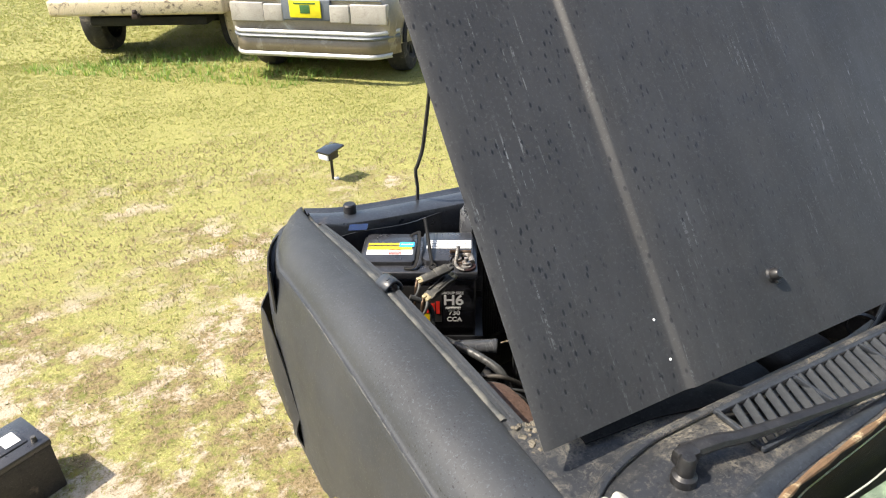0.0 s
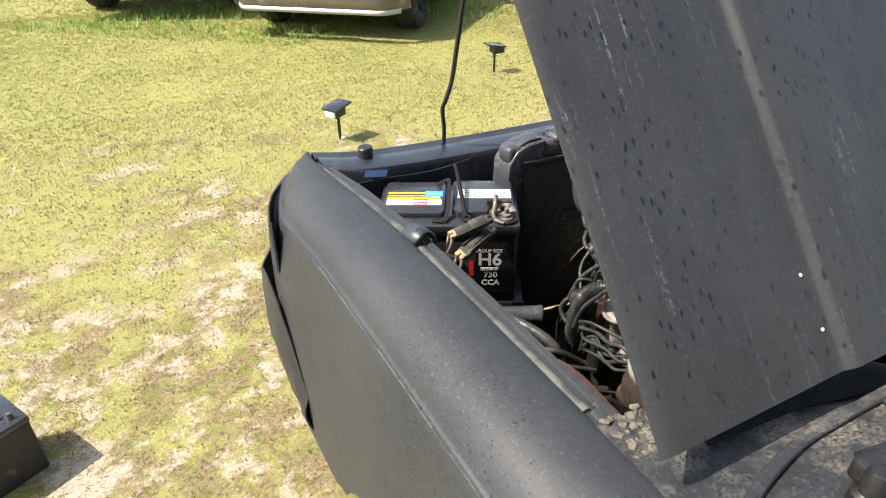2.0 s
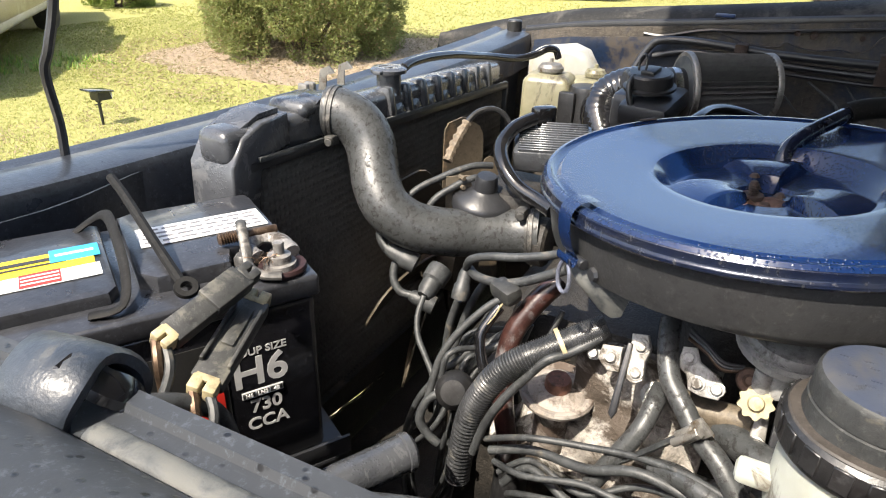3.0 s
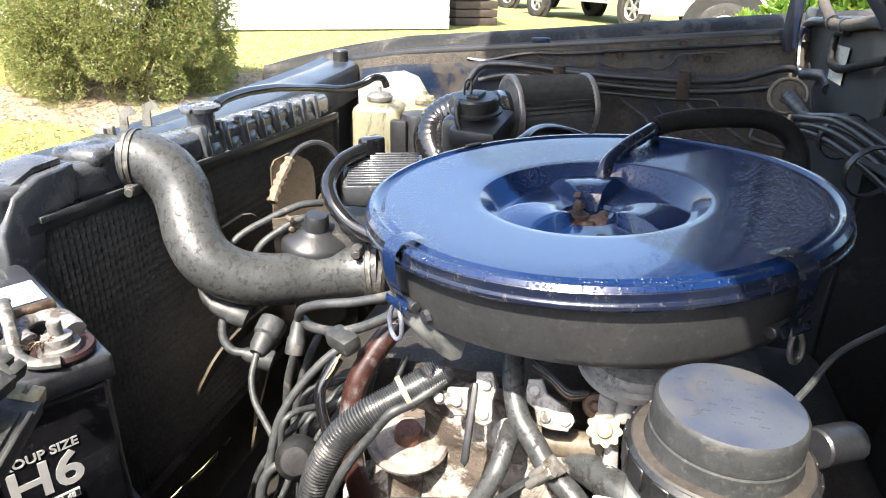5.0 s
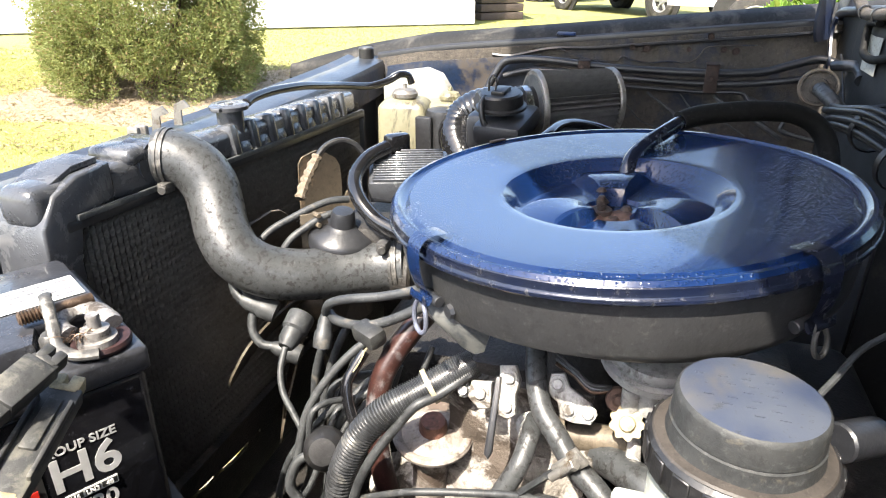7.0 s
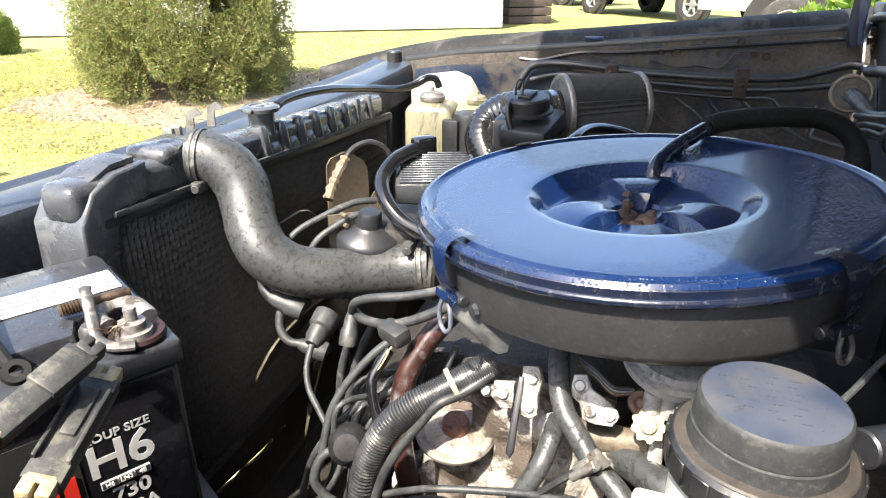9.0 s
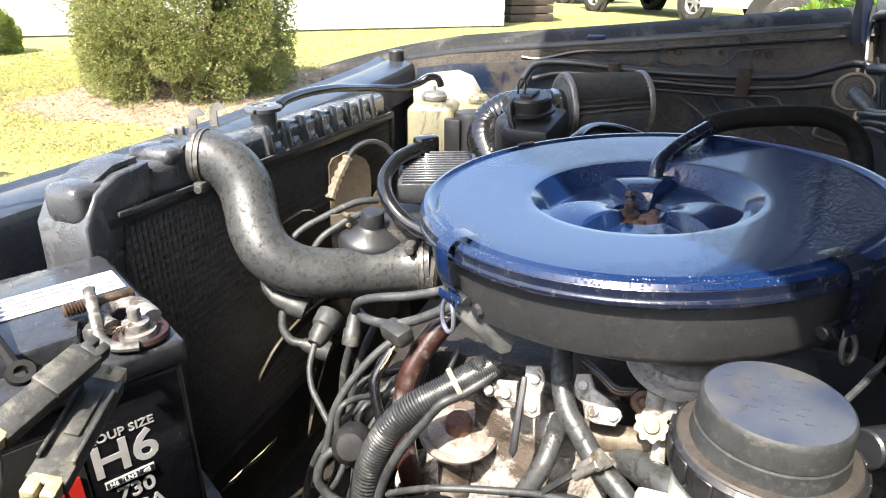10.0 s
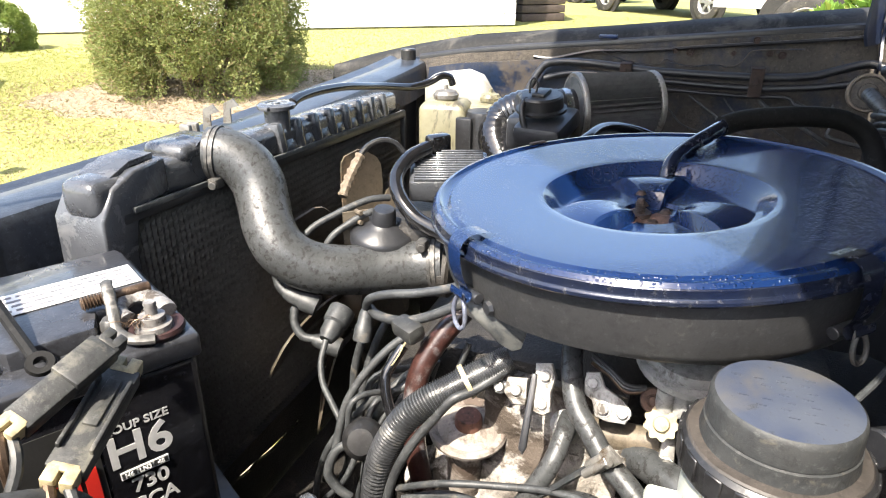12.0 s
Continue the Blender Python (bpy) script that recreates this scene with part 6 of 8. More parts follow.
def bolt(bm, c, ax, r=0.005, h=0.006):
    q = Matrix.Translation(c) @ Vector(ax).to_track_quat("Z", "Y").to_matrix().to_4x4()
    add_lathe(bm, [(0, h), (r * 0.9, h), (r, h * 0.8), (r, h * 0.3), (r * 1.6, h * 0.25), (r * 1.7, 0)], q, 10)
    return bm


def plate_piece(name, c, s, rot, mat, label, bolts=()):
    bm = B()
    m = pose(*c, *rot)
    add_box(bm, (0, 0, 0), s, m, min(s) * 0.3, 2)
    ob = part(name, bm, mat, engine, label)
    for u, v in bolts:
        p = m @ V(-s[0] / 2, u * s[1] / 2, v * s[2] / 2)
        part("bolt", bolt(B(), p, m.to_3x3() @ V(-1, 0, 0)), mat, ob)
    return ob


def cast(name, outline, th, mat, label, at, out, bolts=(), bev=0.002):
    """A cast plate: its outline in y and z, th thick, leaning out along out, with bolt heads."""
    bm = B()
    m = axes(at, (0, -1, 0), V(*out).cross(V(0, -1, 0)))
    add_prism(bm, outline, th, m, bev)
    ob = part(name, bm, mat, engine, label)
    for u, v in bolts:
        b = B()
        add_lathe(b, [(0, 0.0052), (0.0036, 0.0052), (0.0042, 0.0045), (0.0042, 0.0016), (0.0062, 0.0014), (0.0066, 0)], m @ pose(u, v, th - 0.0004), 12)
        part("bolt", b, mat, ob)
    return ob


LEAN = (-0.85, 0.0, 0.52)
cast("flange_plate", [(-0.002, 0.012), (0.008, 0.014), (0.013, 0.004), (0.028, -0.003), (0.035, -0.012), (0.031, -0.02), (0.018, -0.021), (0.009, -0.019), (0.005, -0.008), (-0.003, -0.003)], 0.008, M_ALUCLEAN, "bolted alloy flange plate", (-0.112, 0.03, 0.846), LEAN, ((0.004, 0.005), (0.028, -0.012), (0.014, -0.012)))
cast("choke_bracket", [(-0.008, 0.016), (0.004, 0.018), (0.009, 0.008), (0.007, -0.004), (0.009, -0.018), (0.003, -0.023), (-0.005, -0.02), (-0.006, -0.004)], 0.01, M_ALU, "pale corroded choke bracket", (-0.112, 0.063, 0.84), LEAN, ((0.001, 0.008), (0.002, -0.013)))
cast("linkage_block", [(-0.012, 0.006), (0.004, 0.008), (0.006, -0.012), (-0.004, -0.014), (-0.013, -0.006)], 0.014, M_ALU, "corroded linkage block", (-0.112, 0.079, 0.834), LEAN, ((-0.003, -0.002),))
cast("bell_bracket", [(-0.002, 0.02), (0.002, 0.02), (0.0035, -0.036), (0.001, -0.042), (-0.003, -0.038)], 0.003, M_STEELBLK, "", (-0.128, 0.07, 0.836), LEAN)
cast("lever_arm", [(-0.004, 0.016), (0.004, 0.018), (0.006, -0.01), (0.003, -0.017), (-0.004, -0.016), (-0.006, -0.008)], 0.004, M_STEEL, "", (-0.124, -0.033, 0.815), LEAN, ((0.0, -0.01),))
cast("lever_arm", [(-0.004, 0.022), (0.003, 0.022), (0.004, -0.018), (-0.004, -0.02)], 0.004, M_STEELBLK, "", (-0.118, -0.045, 0.82), LEAN)
bm = B()
add_grid(bm, lambda u, v: V(-0.086 - 0.012 * v + 0.009 * noise.noise(V(u * 4, v * 5, 2)) - 0.012 * math.sin(math.pi * u) * (1 if v > 0.45 else 0.3), 0.118 - 0.118 * u, 0.826 - 0.15 * v), 26, 26, 0.006)
part("manifold_side", bm, M_HEAD, engine, "scaled white manifold casting with brown burns", 60)
bm = B()
add_rod(bm, (-0.104, 0.022, 0.80), (-0.108, -0.03, 0.808), 0.0115, 16)
add_rod(bm, (-0.104, 0.026, 0.80), (-0.1045, 0.016, 0.801), 0.014, 12)
part("bronze_tube", bm, M_BROWNMETAL, engine, "scorched bronze cross tube")
for (y, z, r) in ((0.046, 0.802, 0.011), (0.1, 0.825, 0.006)):
    bm = B()
    add_lathe(bm, [(0, 0.008), (r * 0.6, 0.008), (r * 0.7, 0.003), (r, 0.002), (r, -0.006), (0, -0.006)], Matrix.Translation((-0.105, y, z)) @ V(*LEAN).to_track_quat("Z", "Y").to_matrix().to_4x4(), 18)
    part("core_plug", bm, M_ALUCLEAN, engine)
bm = B()
add_lathe(bm, [(0, 0.016), (0.04, 0.016), (0.042, 0.013), (0.042, 0.008), (0.038, 0.007), (0.038, 0.002), (0.043, 0.001), (0.043, -0.006), (0.034, -0.008), (0.032, -0.016), (0, -0.016)], pose(-0.1, -0.0376, 0.8830, 4, -14, 0) @ Matrix.Scale(0.86, 4), 36)
part("float_bowl", bm, M_ALUCLEAN, engine, "grey cast carburettor flange")
for y in (-0.026, -0.037):
    bm = B()
    add_lathe(bm, [(0, 0.0), (0.006, 0.001), (0.0072, 0.005), (0.0068, 0.02), (0, 0.02)], pose(-0.121, y, 0.846), 14)
    part("float_foot", bm, M_ALUCLEAN, engine)
bm = B()
add_lathe(bm, [(0, 0.008), (0.003, 0.008), (0.005, 0.003), (0.0085, 0.003), (0.0095, 0), (0.0095, -0.01), (0, -0.01)], Matrix.Translation((-0.116, -0.018, 0.85)) @ V(*LEAN).to_track_quat("Z", "Y").to_matrix().to_4x4(), 18)
part("rust_plug", bm, M_PLUGBRN, engine, "rusty brown plug")
# toothed cream knob
bm = B()
m = Matrix.Translation((-0.122, -0.0255, 0.837)) @ V(-0.85, 0.0, 0.52).to_track_quat("Z", "Y").to_matrix().to_4x4()
pr = [((0.0115 + 0.0012 * math.cos(9 * a)) * math.cos(a), (0.0115 + 0.0012 * math.cos(9 * a)) * math.sin(a)) for a in (2 * math.pi * k / 54 for k in range(54))]
add_prism(bm, pr, 0.010, m)
add_lathe(bm, [(0, 0.015), (0.005, 0.0145), (0.006, 0.012)], m, 12)
part("cam_knob", bm, M_CREAMPLUG, engine, "toothed cream plastic knob")

# vacuum valve with dish, below the corrugated loom
dish = thing("vacuum_valve", (-0.068, 0.14, 0.70), "pale dished vacuum valve with brown dome", "valve")
m = pose(-0.0933, 0.1309, 0.7636, 4, -8, 0)
bm = B()
add_lathe(bm, [(0, -0.004), (0.03, -0.004), (0.0345, -0.002), (0.0355, 0.002), (0.034, 0.005), (0.031, 0.0045), (0.027, 0.002), (0.02, 0.006), (0.0, 0.007)], m, 40)
part("dish", bm, M_DISH, dish, "pale corroded dish")
bm = B()
add_lathe(bm, [(0.0125, 0.004), (0.012, 0.014), (0.0105, 0.0165), (0.0, 0.0168)], m, 24)
part("dome", bm, M_REDRUST, dish, "brown dome")
bm = B()
add_lathe(bm, [(0.03, -0.004), (0.024, -0.01), (0.018, -0.014), (0.017, -0.075), (0, -0.075)], m, 24)
part("stem", bm, M_DISH, dish)

# hoses and wires on the engine's near side


def cable(pts, r, mat, name, label, cat, n=8, sub=7, group="", flat=1.0):
    return whole(name, add_tube(B(), pts, r, n, sub, flat=flat), mat, label, cat, group, smooth=80)


cable([(-0.0226, 0.1600, 0.8396), (-0.0349, 0.1725, 0.8239), (-0.0477, 0.1837, 0.8057), (-0.0605, 0.1915, 0.7850), (-0.0731, 0.1923, 0.7590), (-0.0827, 0.1882, 0.7306), (-0.0901, 0.1813, 0.7046), (-0.0938, 0.1731, 0.6754), (-0.1001, 0.1649, 0.6407)], 0.0108, M_PIPEBRN, "heater_pipe", "peeling brown painted heater pipe", "pipe", 14)
bm = B()
COR = [(-0.0945, 0.0947, 0.8457), (-0.1007, 0.1047, 0.8406), (-0.1108, 0.1207, 0.8321), (-0.1216, 0.1363, 0.8242), (-0.1324, 0.1520, 0.8164), (-0.1405, 0.1689, 0.8005), (-0.1453, 0.1828, 0.7767), (-0.1467, 0.1939, 0.7456), (-0.1451, 0.2010, 0.7028), (-0.1430, 0.2051, 0.6613)]
add_tube(bm, COR, 0.0118, 14, 38, radius=lambda i, n: 1.0 + 0.06 * (1 if i % 4 < 2 else -1))
loom = thing("wire_loom", COR[3], "black corrugated wire loom with plastic tie", "wire loom")
part("sleeve", bm, M_LOOM, loom, "", 60)
bm = B()
q = Matrix.Translation((-0.1143, 0.1262, 0.8292)) @ (V(*COR[3]) - V(*COR[1])).to_track_quat("Z", "Y").to_matrix().to_4x4()
add_lathe(bm, [(0.0135, -0.002), (0.0148, -0.002), (0.0148, 0.002), (0.0135, 0.002)], q, 20)
add_box(bm, (0.0, -0.0135, 0), (0.006, 0.006, 0.005), q, 0.001)
part("tie", bm, M_CREAMPLUG, loom, "yellowed cable tie")
cable([(-0.1052, 0.0963, 0.8417), (-0.1221, 0.1168, 0.8286), (-0.1336, 0.1320, 0.8226), (-0.1397, 0.1466, 0.8028), (-0.1492, 0.1630, 0.7775), (-0.1522, 0.1769, 0.7453), (-0.1537, 0.1854, 0.7119)], 0.0042, M_WIRE, "loom_wire", "black wire beside the corrugated loom", "wire")



def plug_boot(a, b, r, label="black rubber spark plug boot"):
    bm = B()
    a, b = V(*a), V(*b)
    q = Matrix.Translation(a) @ (b - a).to_track_quat("Z", "Y").to_matrix().to_4x4()
    h = (b - a).length
    add_lathe(bm, [(0, 0), (r, 0), (r * 1.05, h * 0.1), (r, h * 0.45), (r * 0.82, h * 0.52), (r * 0.78, h * 0.8), (r * 0.55, h), (0, h)], q, 18)
    return whole("plug_boot", bm, M_WIRE, label, "plug boot", "plug boots")


plug_boot((0.0196, 0.3173, 0.7877), (-0.0148, 0.3206, 0.7672), 0.0145)
plug_boot((-0.0469, 0.2590, 0.7983), (-0.0328, 0.2590, 0.8281), 0.0088)
plug_boot((0.0410, 0.3642, 0.7716), (0.0336, 0.4028, 0.7868), 0.0125)
plug_boot((0.0315, 0.3319, 0.7259), (0.0247, 0.3629, 0.7362), 0.0115)
cable([(-0.0148, 0.3206, 0.7672), (-0.0309, 0.3190, 0.7485), (-0.0435, 0.3103, 0.7313), (-0.0528, 0.2952, 0.7162), (-0.0619, 0.2803, 0.7015), (-0.0744, 0.2681, 0.6818), (-0.0881, 0.2594, 0.6626)], 0.0036, M_WIRE, "plug_wire", "grey-black spark plug wire", "wire", group="plug wires")
cable([(-0.0332, 0.2589, 0.8271), (-0.0407, 0.2538, 0.8402), (-0.0472, 0.2434, 0.8511), (-0.0513, 0.2239, 0.8598), (-0.0524, 0.1948, 0.8671), (-0.0530, 0.1671, 0.8766), (-0.0569, 0.1490, 0.8869)], 0.0043, M_WIRE, "plug_wire", "grey-black wire over the boots", "wire", group="plug wires")
cable([(-0.0316, 0.2559, 0.8281), (-0.0408, 0.2445, 0.8283), (-0.0470, 0.2270, 0.8302), (-0.0507, 0.2064, 0.8347), (-0.0514, 0.1843, 0.8445), (-0.0507, 0.1625, 0.8574), (-0.0532, 0.1467, 0.8681)], 0.0048, M_WIRE, "plug_wire", "grey-black wire over the boots", "wire", group="plug wires")
cable([(0.0375, 0.4041, 0.7838), (0.0397, 0.4126, 0.7910), (0.0438, 0.4175, 0.7995), (0.0501, 0.4190, 0.8099)], 0.0068, M_WIRE, "plug_wire", "curled plug wire below the big hose", "wire", group="plug wires")
cable([(0.0286, 0.3647, 0.7336), (0.0258, 0.3775, 0.7355), (0.0280, 0.3887, 0.7466), (0.0344, 0.3929, 0.7609), (0.0414, 0.3907, 0.7715), (0.0476, 0.3847, 0.7772)], 0.0052, M_WIRE, "plug_wire", "curled plug wire below the big hose", "wire", group="plug wires")
cable([(-0.0595, 0.2027, 0.8257), (-0.0677, 0.2166, 0.8138), (-0.0763, 0.2289, 0.8000), (-0.0870, 0.2415, 0.7821), (-0.0978, 0.2508, 0.7613), (-0.1074, 0.2544, 0.7383), (-0.1160, 0.2561, 0.7161), (-0.1225, 0.2597, 0.6998), (-0.1244, 0.2553, 0.6868), (-0.1215, 0.2475, 0.6812)], 0.0042, M_WIRE, "plug_wire", "grey wire drooping past the loom", "wire", group="plug wires")
cable([(-0.1127, 0.2274, 0.7331), (-0.1177, 0.2427, 0.7298), (-0.1233, 0.2528, 0.7211), (-0.1309, 0.2559, 0.7027), (-0.1316, 0.2463, 0.6886), (-0.1293, 0.2348, 0.6793)], 0.0046, M_WIRE, "plug_wire", "grey wire looped beside the rubber plug", "wire", group="plug wires")
cable([(-0.0408, 0.2034, 0.8162), (-0.0428, 0.2145, 0.8085), (-0.0518, 0.2250, 0.7856), (-0.0654, 0.2345, 0.7521), (-0.0761, 0.2357, 0.7183)], 0.0042, M_WIRE, "plug_wire", "grey wire drooping past the loom", "wire", group="plug wires")
cable([(-0.0119, 0.2441, 0.8110), (-0.0213, 0.2546, 0.7871), (-0.0324, 0.2622, 0.7575), (-0.0420, 0.2654, 0.7276), (-0.0536, 0.2667, 0.6917)], 0.0042, M_WIRE, "plug_wire", "grey wire drooping past the loom", "wire", group="plug wires")
cable([(-0.0318, 0.2674, 0.7876), (-0.0333, 0.2764, 0.7546), (-0.0373, 0.2809, 0.7128), (-0.0478, 0.2936, 0.6638), (-0.0598, 0.3084, 0.6132)], 0.0044, M_WIRE, "plug_wire", "grey-black spark plug wire", "wire", group="plug wires")
rw = random.Random(21)
for k in range(9):
    y0 = 0.175 + 0.008 * k + rw.uniform(-0.012, 0.012)
    x0 = -0.05 - 0.004 * k + rw.uniform(-0.022, 0.018)
    cable([(x0 + 0.03, y0 - 0.01, 0.80 - 0.006 * k), (x0 + rw.uniform(-0.018, 0.018), y0 + 0.012 + rw.uniform(-0.02, 0.015), 0.755 + rw.uniform(-0.02, 0.02)), (x0 - 0.012 + rw.uniform(-0.02, 0.015), y0 + 0.03 + rw.uniform(-0.025, 0.02), 0.70), (x0 - 0.01 + rw.uniform(-0.02, 0.02), y0 + 0.05 + rw.uniform(-0.02, 0.02), 0.62), (x0, y0 + 0.06, 0.54)], rw.choice((0.003, 0.0036, 0.0045)), M_WIRE, "harness_wire", "dusty grey-black harness wire in the engine bay", "wire", group="harness wires")
cable([(-0.0649, 0.2051, 0.8160), (-0.0752, 0.2106, 0.8049), (-0.0858, 0.2147, 0.7920), (-0.0942, 0.2101, 0.7768), (-0.1009, 0.2018, 0.7623)], 0.0052, M_GLOSSBLK, "taped_loom", "glossy black taped loom below the connector", "wire loom", 10)
bm = B()
for d in (0, 0.003, -0.003):
    add_tube(bm, [V(d, 0, 0) + V(*p) for p in [(-0.0677, 0.2027, 0.8207), (-0.0715, 0.2045, 0.8140), (-0.0766, 0.2082, 0.8063), (-0.0815, 0.2130, 0.7996)]], 0.0008, 5, 4)
whole("bare_wires", bm, M_CREAMPLUG, "three thin pale wires at the connector", "wire")
plug = plate_piece("grey_connector", (-0.0577, 0.2034, 0.8300), (0.02, 0.032, 0.018), (0, -10, -30), M_PLUGDARK, "mossy grey connector")
# grey hose over the castings with a clamp and strap
cable([(-0.095, 0.046, 0.87), (-0.112, 0.043, 0.858), (-0.13, 0.035, 0.841), (-0.145, 0.019, 0.828), (-0.155, 0.007, 0.818), (-0.17, -0.013, 0.81), (-0.185, -0.035, 0.79)], 0.0082, M_RUBBER, "vacuum_hose", "weathered grey vacuum hose over the castings", "hose", 12)
cable([(-0.116, 0.04, 0.82), (-0.12, 0.043, 0.806), (-0.138, 0.048, 0.789), (-0.15, 0.062, 0.762), (-0.16, 0.075, 0.735)], 0.0078, M_RUBBER, "vacuum_hose", "weathered grey vacuum hose over the castings", "hose", 12)
cable([(-0.155, 0.03, 0.772), (-0.165, 0.012, 0.782), (-0.178, -0.01, 0.785), (-0.19, -0.04, 0.78)], 0.0085, M_RUBBER, "vacuum_hose", "weathered grey vacuum hose over the castings", "hose", 12)
cable([(-0.112, -0.01, 0.793), (-0.122, -0.02, 0.797), (-0.135, -0.032, 0.801), (-0.15, -0.047, 0.803), (-0.17, -0.075, 0.79)], 0.0125, M_RUBBER, "heater_hose", "thick weathered heater hose below the knob", "hose", 16)
for k in range(3):
    cable([(-0.098, 0.03, 0.868 - 0.004 * k), (-0.108, 0.015, 0.864 - 0.003 * k), (-0.115, 0.002, 0.858 - 0.003 * k), (-0.112, -0.012, 0.858 - 0.002 * k)], 0.0016, (M_WIRE, M_TANK, M_COPPER)[k], "choke_wire", "thin choke wire under the air cleaner", "wire", group="choke wires")
bm = B()
add_lathe(bm, [(0, 0.0), (0.0125, 0.0), (0.014, 0.003), (0.0125, 0.006), (0.0115, 0.016), (0, 0.016)], Matrix.Translation((-0.106, -0.004, 0.79)) @ V(-0.7, -0.6, 0.25).to_track_quat("Z", "Y").to_matrix().to_4x4(), 18)
part("hose_spigot", bm, M_ALU, engine)
bm = B()
ST = [(-0.145, 0.062, 0.755), (-0.15, 0.049, 0.77), (-0.156, 0.027, 0.80), (-0.16, 0.012, 0.82)]
add_tube(bm, ST, 0.0075, 6, 20, flat=0.3, radius=lambda i, n: 1.0 + 0.08 * (i % 2))
strap = thing("strap_clamp", ST[1], "ribbed grey strap with a bright clamp", "clamp")
part("strap", bm, M_WIRE, strap, "", 30)
bm = B()
q = axes(ST[3], V(*ST[3]) - V(*ST[2]), (0, 0, 1))
add_box(bm, (0.0, 0, 0.0035), (0.017, 0.0115, 0.005), q, 0.002)
add_rod(bm, q @ V(-0.011, 0, 0.008), q @ V(0.012, 0, 0.008), 0.0032, 10)
add_rod(bm, q @ V(0.011, 0, 0.008), q @ V(0.0155, 0, 0.008), 0.0045, 6)
add_box(bm, (0.014, 0, 0.002), (0.01, 0.014, 0.004), q, 0.001)
part("buckle", bm, M_STEEL, strap, "bright stainless buckle")
for k in range(6):
    z0 = 0.752 - 0.011 * k
    cable([(-0.15, 0.175 - 0.005 * k, z0 - 0.022), (-0.16 + rw.uniform(-0.012, 0.012), 0.13, z0 + rw.uniform(-0.008, 0.01)), (-0.165 + rw.uniform(-0.012, 0.012), 0.08, z0 + 0.016 + rw.uniform(-0.014, 0.01)), (-0.167 + rw.uniform(-0.012, 0.012), 0.04, z0 + 0.03 + rw.uniform(-0.014, 0.01)), (-0.172, 0.0, z0 + 0.044 + rw.uniform(-0.014, 0.01)), (-0.19, -0.05, z0 + 0.04)], rw.choice((0.003, 0.0042, 0.0052)), M_WIRE, "harness_wire", "dusty grey-black harness wire in the engine bay", "wire", group="harness wires")
# black filler neck below the brown pipe and a taped loom sleeve
bm = B()
add_lathe(bm, [(0, 0.0), (0.019, 0.0), (0.02, 0.004), (0.017, 0.012), (0.018, 0.06), (0, 0.06)], pose(-0.1, 0.165, 0.665, 180, 8, 0), 20)
whole("rubber_sleeve", bm, M_BLACK, "black rubber sleeve at the heater pipe's foot", "hose")
bm = B()
add_lathe(bm, [(0, 0.02), (0.012, 0.019), (0.018, 0.012), (0.02, 0.0), (0.018, -0.01), (0, -0.012)], pose(-0.1109, 0.2275, 0.7370, 0, -60, 20), 24)
whole("rubber_plug", bm, M_BLACK, "round black rubber plug beside the loom", "rubber plug")
bm = B()
add_rod(bm, (-0.29, 0.27, 0.733), (-0.207, 0.224, 0.737), 0.0165, 18, 0.004)
add_rod(bm, (-0.212, 0.227, 0.737), (-0.202, 0.221, 0.737), 0.0175, 18, 0.003)
whole("starter_canister", bm, M_TANK, "grey canister below the fender edge", "canister")
cable([(-0.34, 0.27, 0.785), (-0.325, 0.215, 0.795), (-0.303, 0.16, 0.797), (-0.283, 0.115, 0.79), (-0.272, 0.09, 0.775), (-0.268, 0.07, 0.74)], 0.009, M_RUBBER, "coolant_hose", "grey coolant hose below the fender edge", "hose", 12)
bm = B()
add_rod(bm, (-0.315, 0.12, 0.735), (-0.255, 0.148, 0.745), 0.017, 20, 0.003)
add_rod(bm, (-0.275, 0.139, 0.742), (-0.266, 0.143, 0.743), 0.0185, 20, 0.002)
whole("steering_coupling", bm, M_GREASE, "greasy brown steering coupling below the fender edge", "coupling")
rk = random.Random(17)
for k in range(11):
    y0 = 0.09 - 0.022 * k
    cable([(-0.345 + rk.uniform(-0.02, 0.02), y0 + 0.03, 0.755 + rk.uniform(-0.02, 0.03)), (-0.315, y0 + rk.uniform(-0.02, 0.02), 0.785 + rk.uniform(-0.02, 0.02)), (-0.28, y0 - 0.015, 0.775 + rk.uniform(-0.02, 0.02)), (-0.24 + rk.uniform(-0.02, 0.02), y0 - 0.03, 0.75)], rk.choice((0.0022, 0.0035, 0.005)), M_WIRE if k % 3 else M_GREASE, "harness_wire", "dusty grey-black harness wire in the engine bay", "wire", group="harness wires")
bm = B()
add_grid(bm, lambda u, v: V(-0.395 + 0.085 * v, 0.03 - 0.22 * u, 0.845 + 0.02 * u - 0.03 * v * v + 0.006 * math.sin(7 * u)), 10, 5, 0.003)
part("rusty_ledge", bm, M_PLUGBRN, truck, "rusty brown ledge inside the fender")
bm = B()
rk = random.Random(23)
for k in range(70):
    add_box(bm, (0, 0, 0), (rk.uniform(0.003, 0.011), rk.uniform(0.003, 0.012), rk.uniform(0.002, 0.005)), pose(-0.455 + rk.uniform(-0.022, 0.025), -0.262 + rk.uniform(-0.028, 0.03), 1.006 + rk.uniform(0, 0.003), rk.uniform(-25, 25), rk.uniform(-25, 25), rk.uniform(0, 180)), 0.0012, 1)
whole("crumbled_seal", bm, M_CRUMB, "crumbled tan seal and dirt in the cowl corner", "debris", kind="stuff")

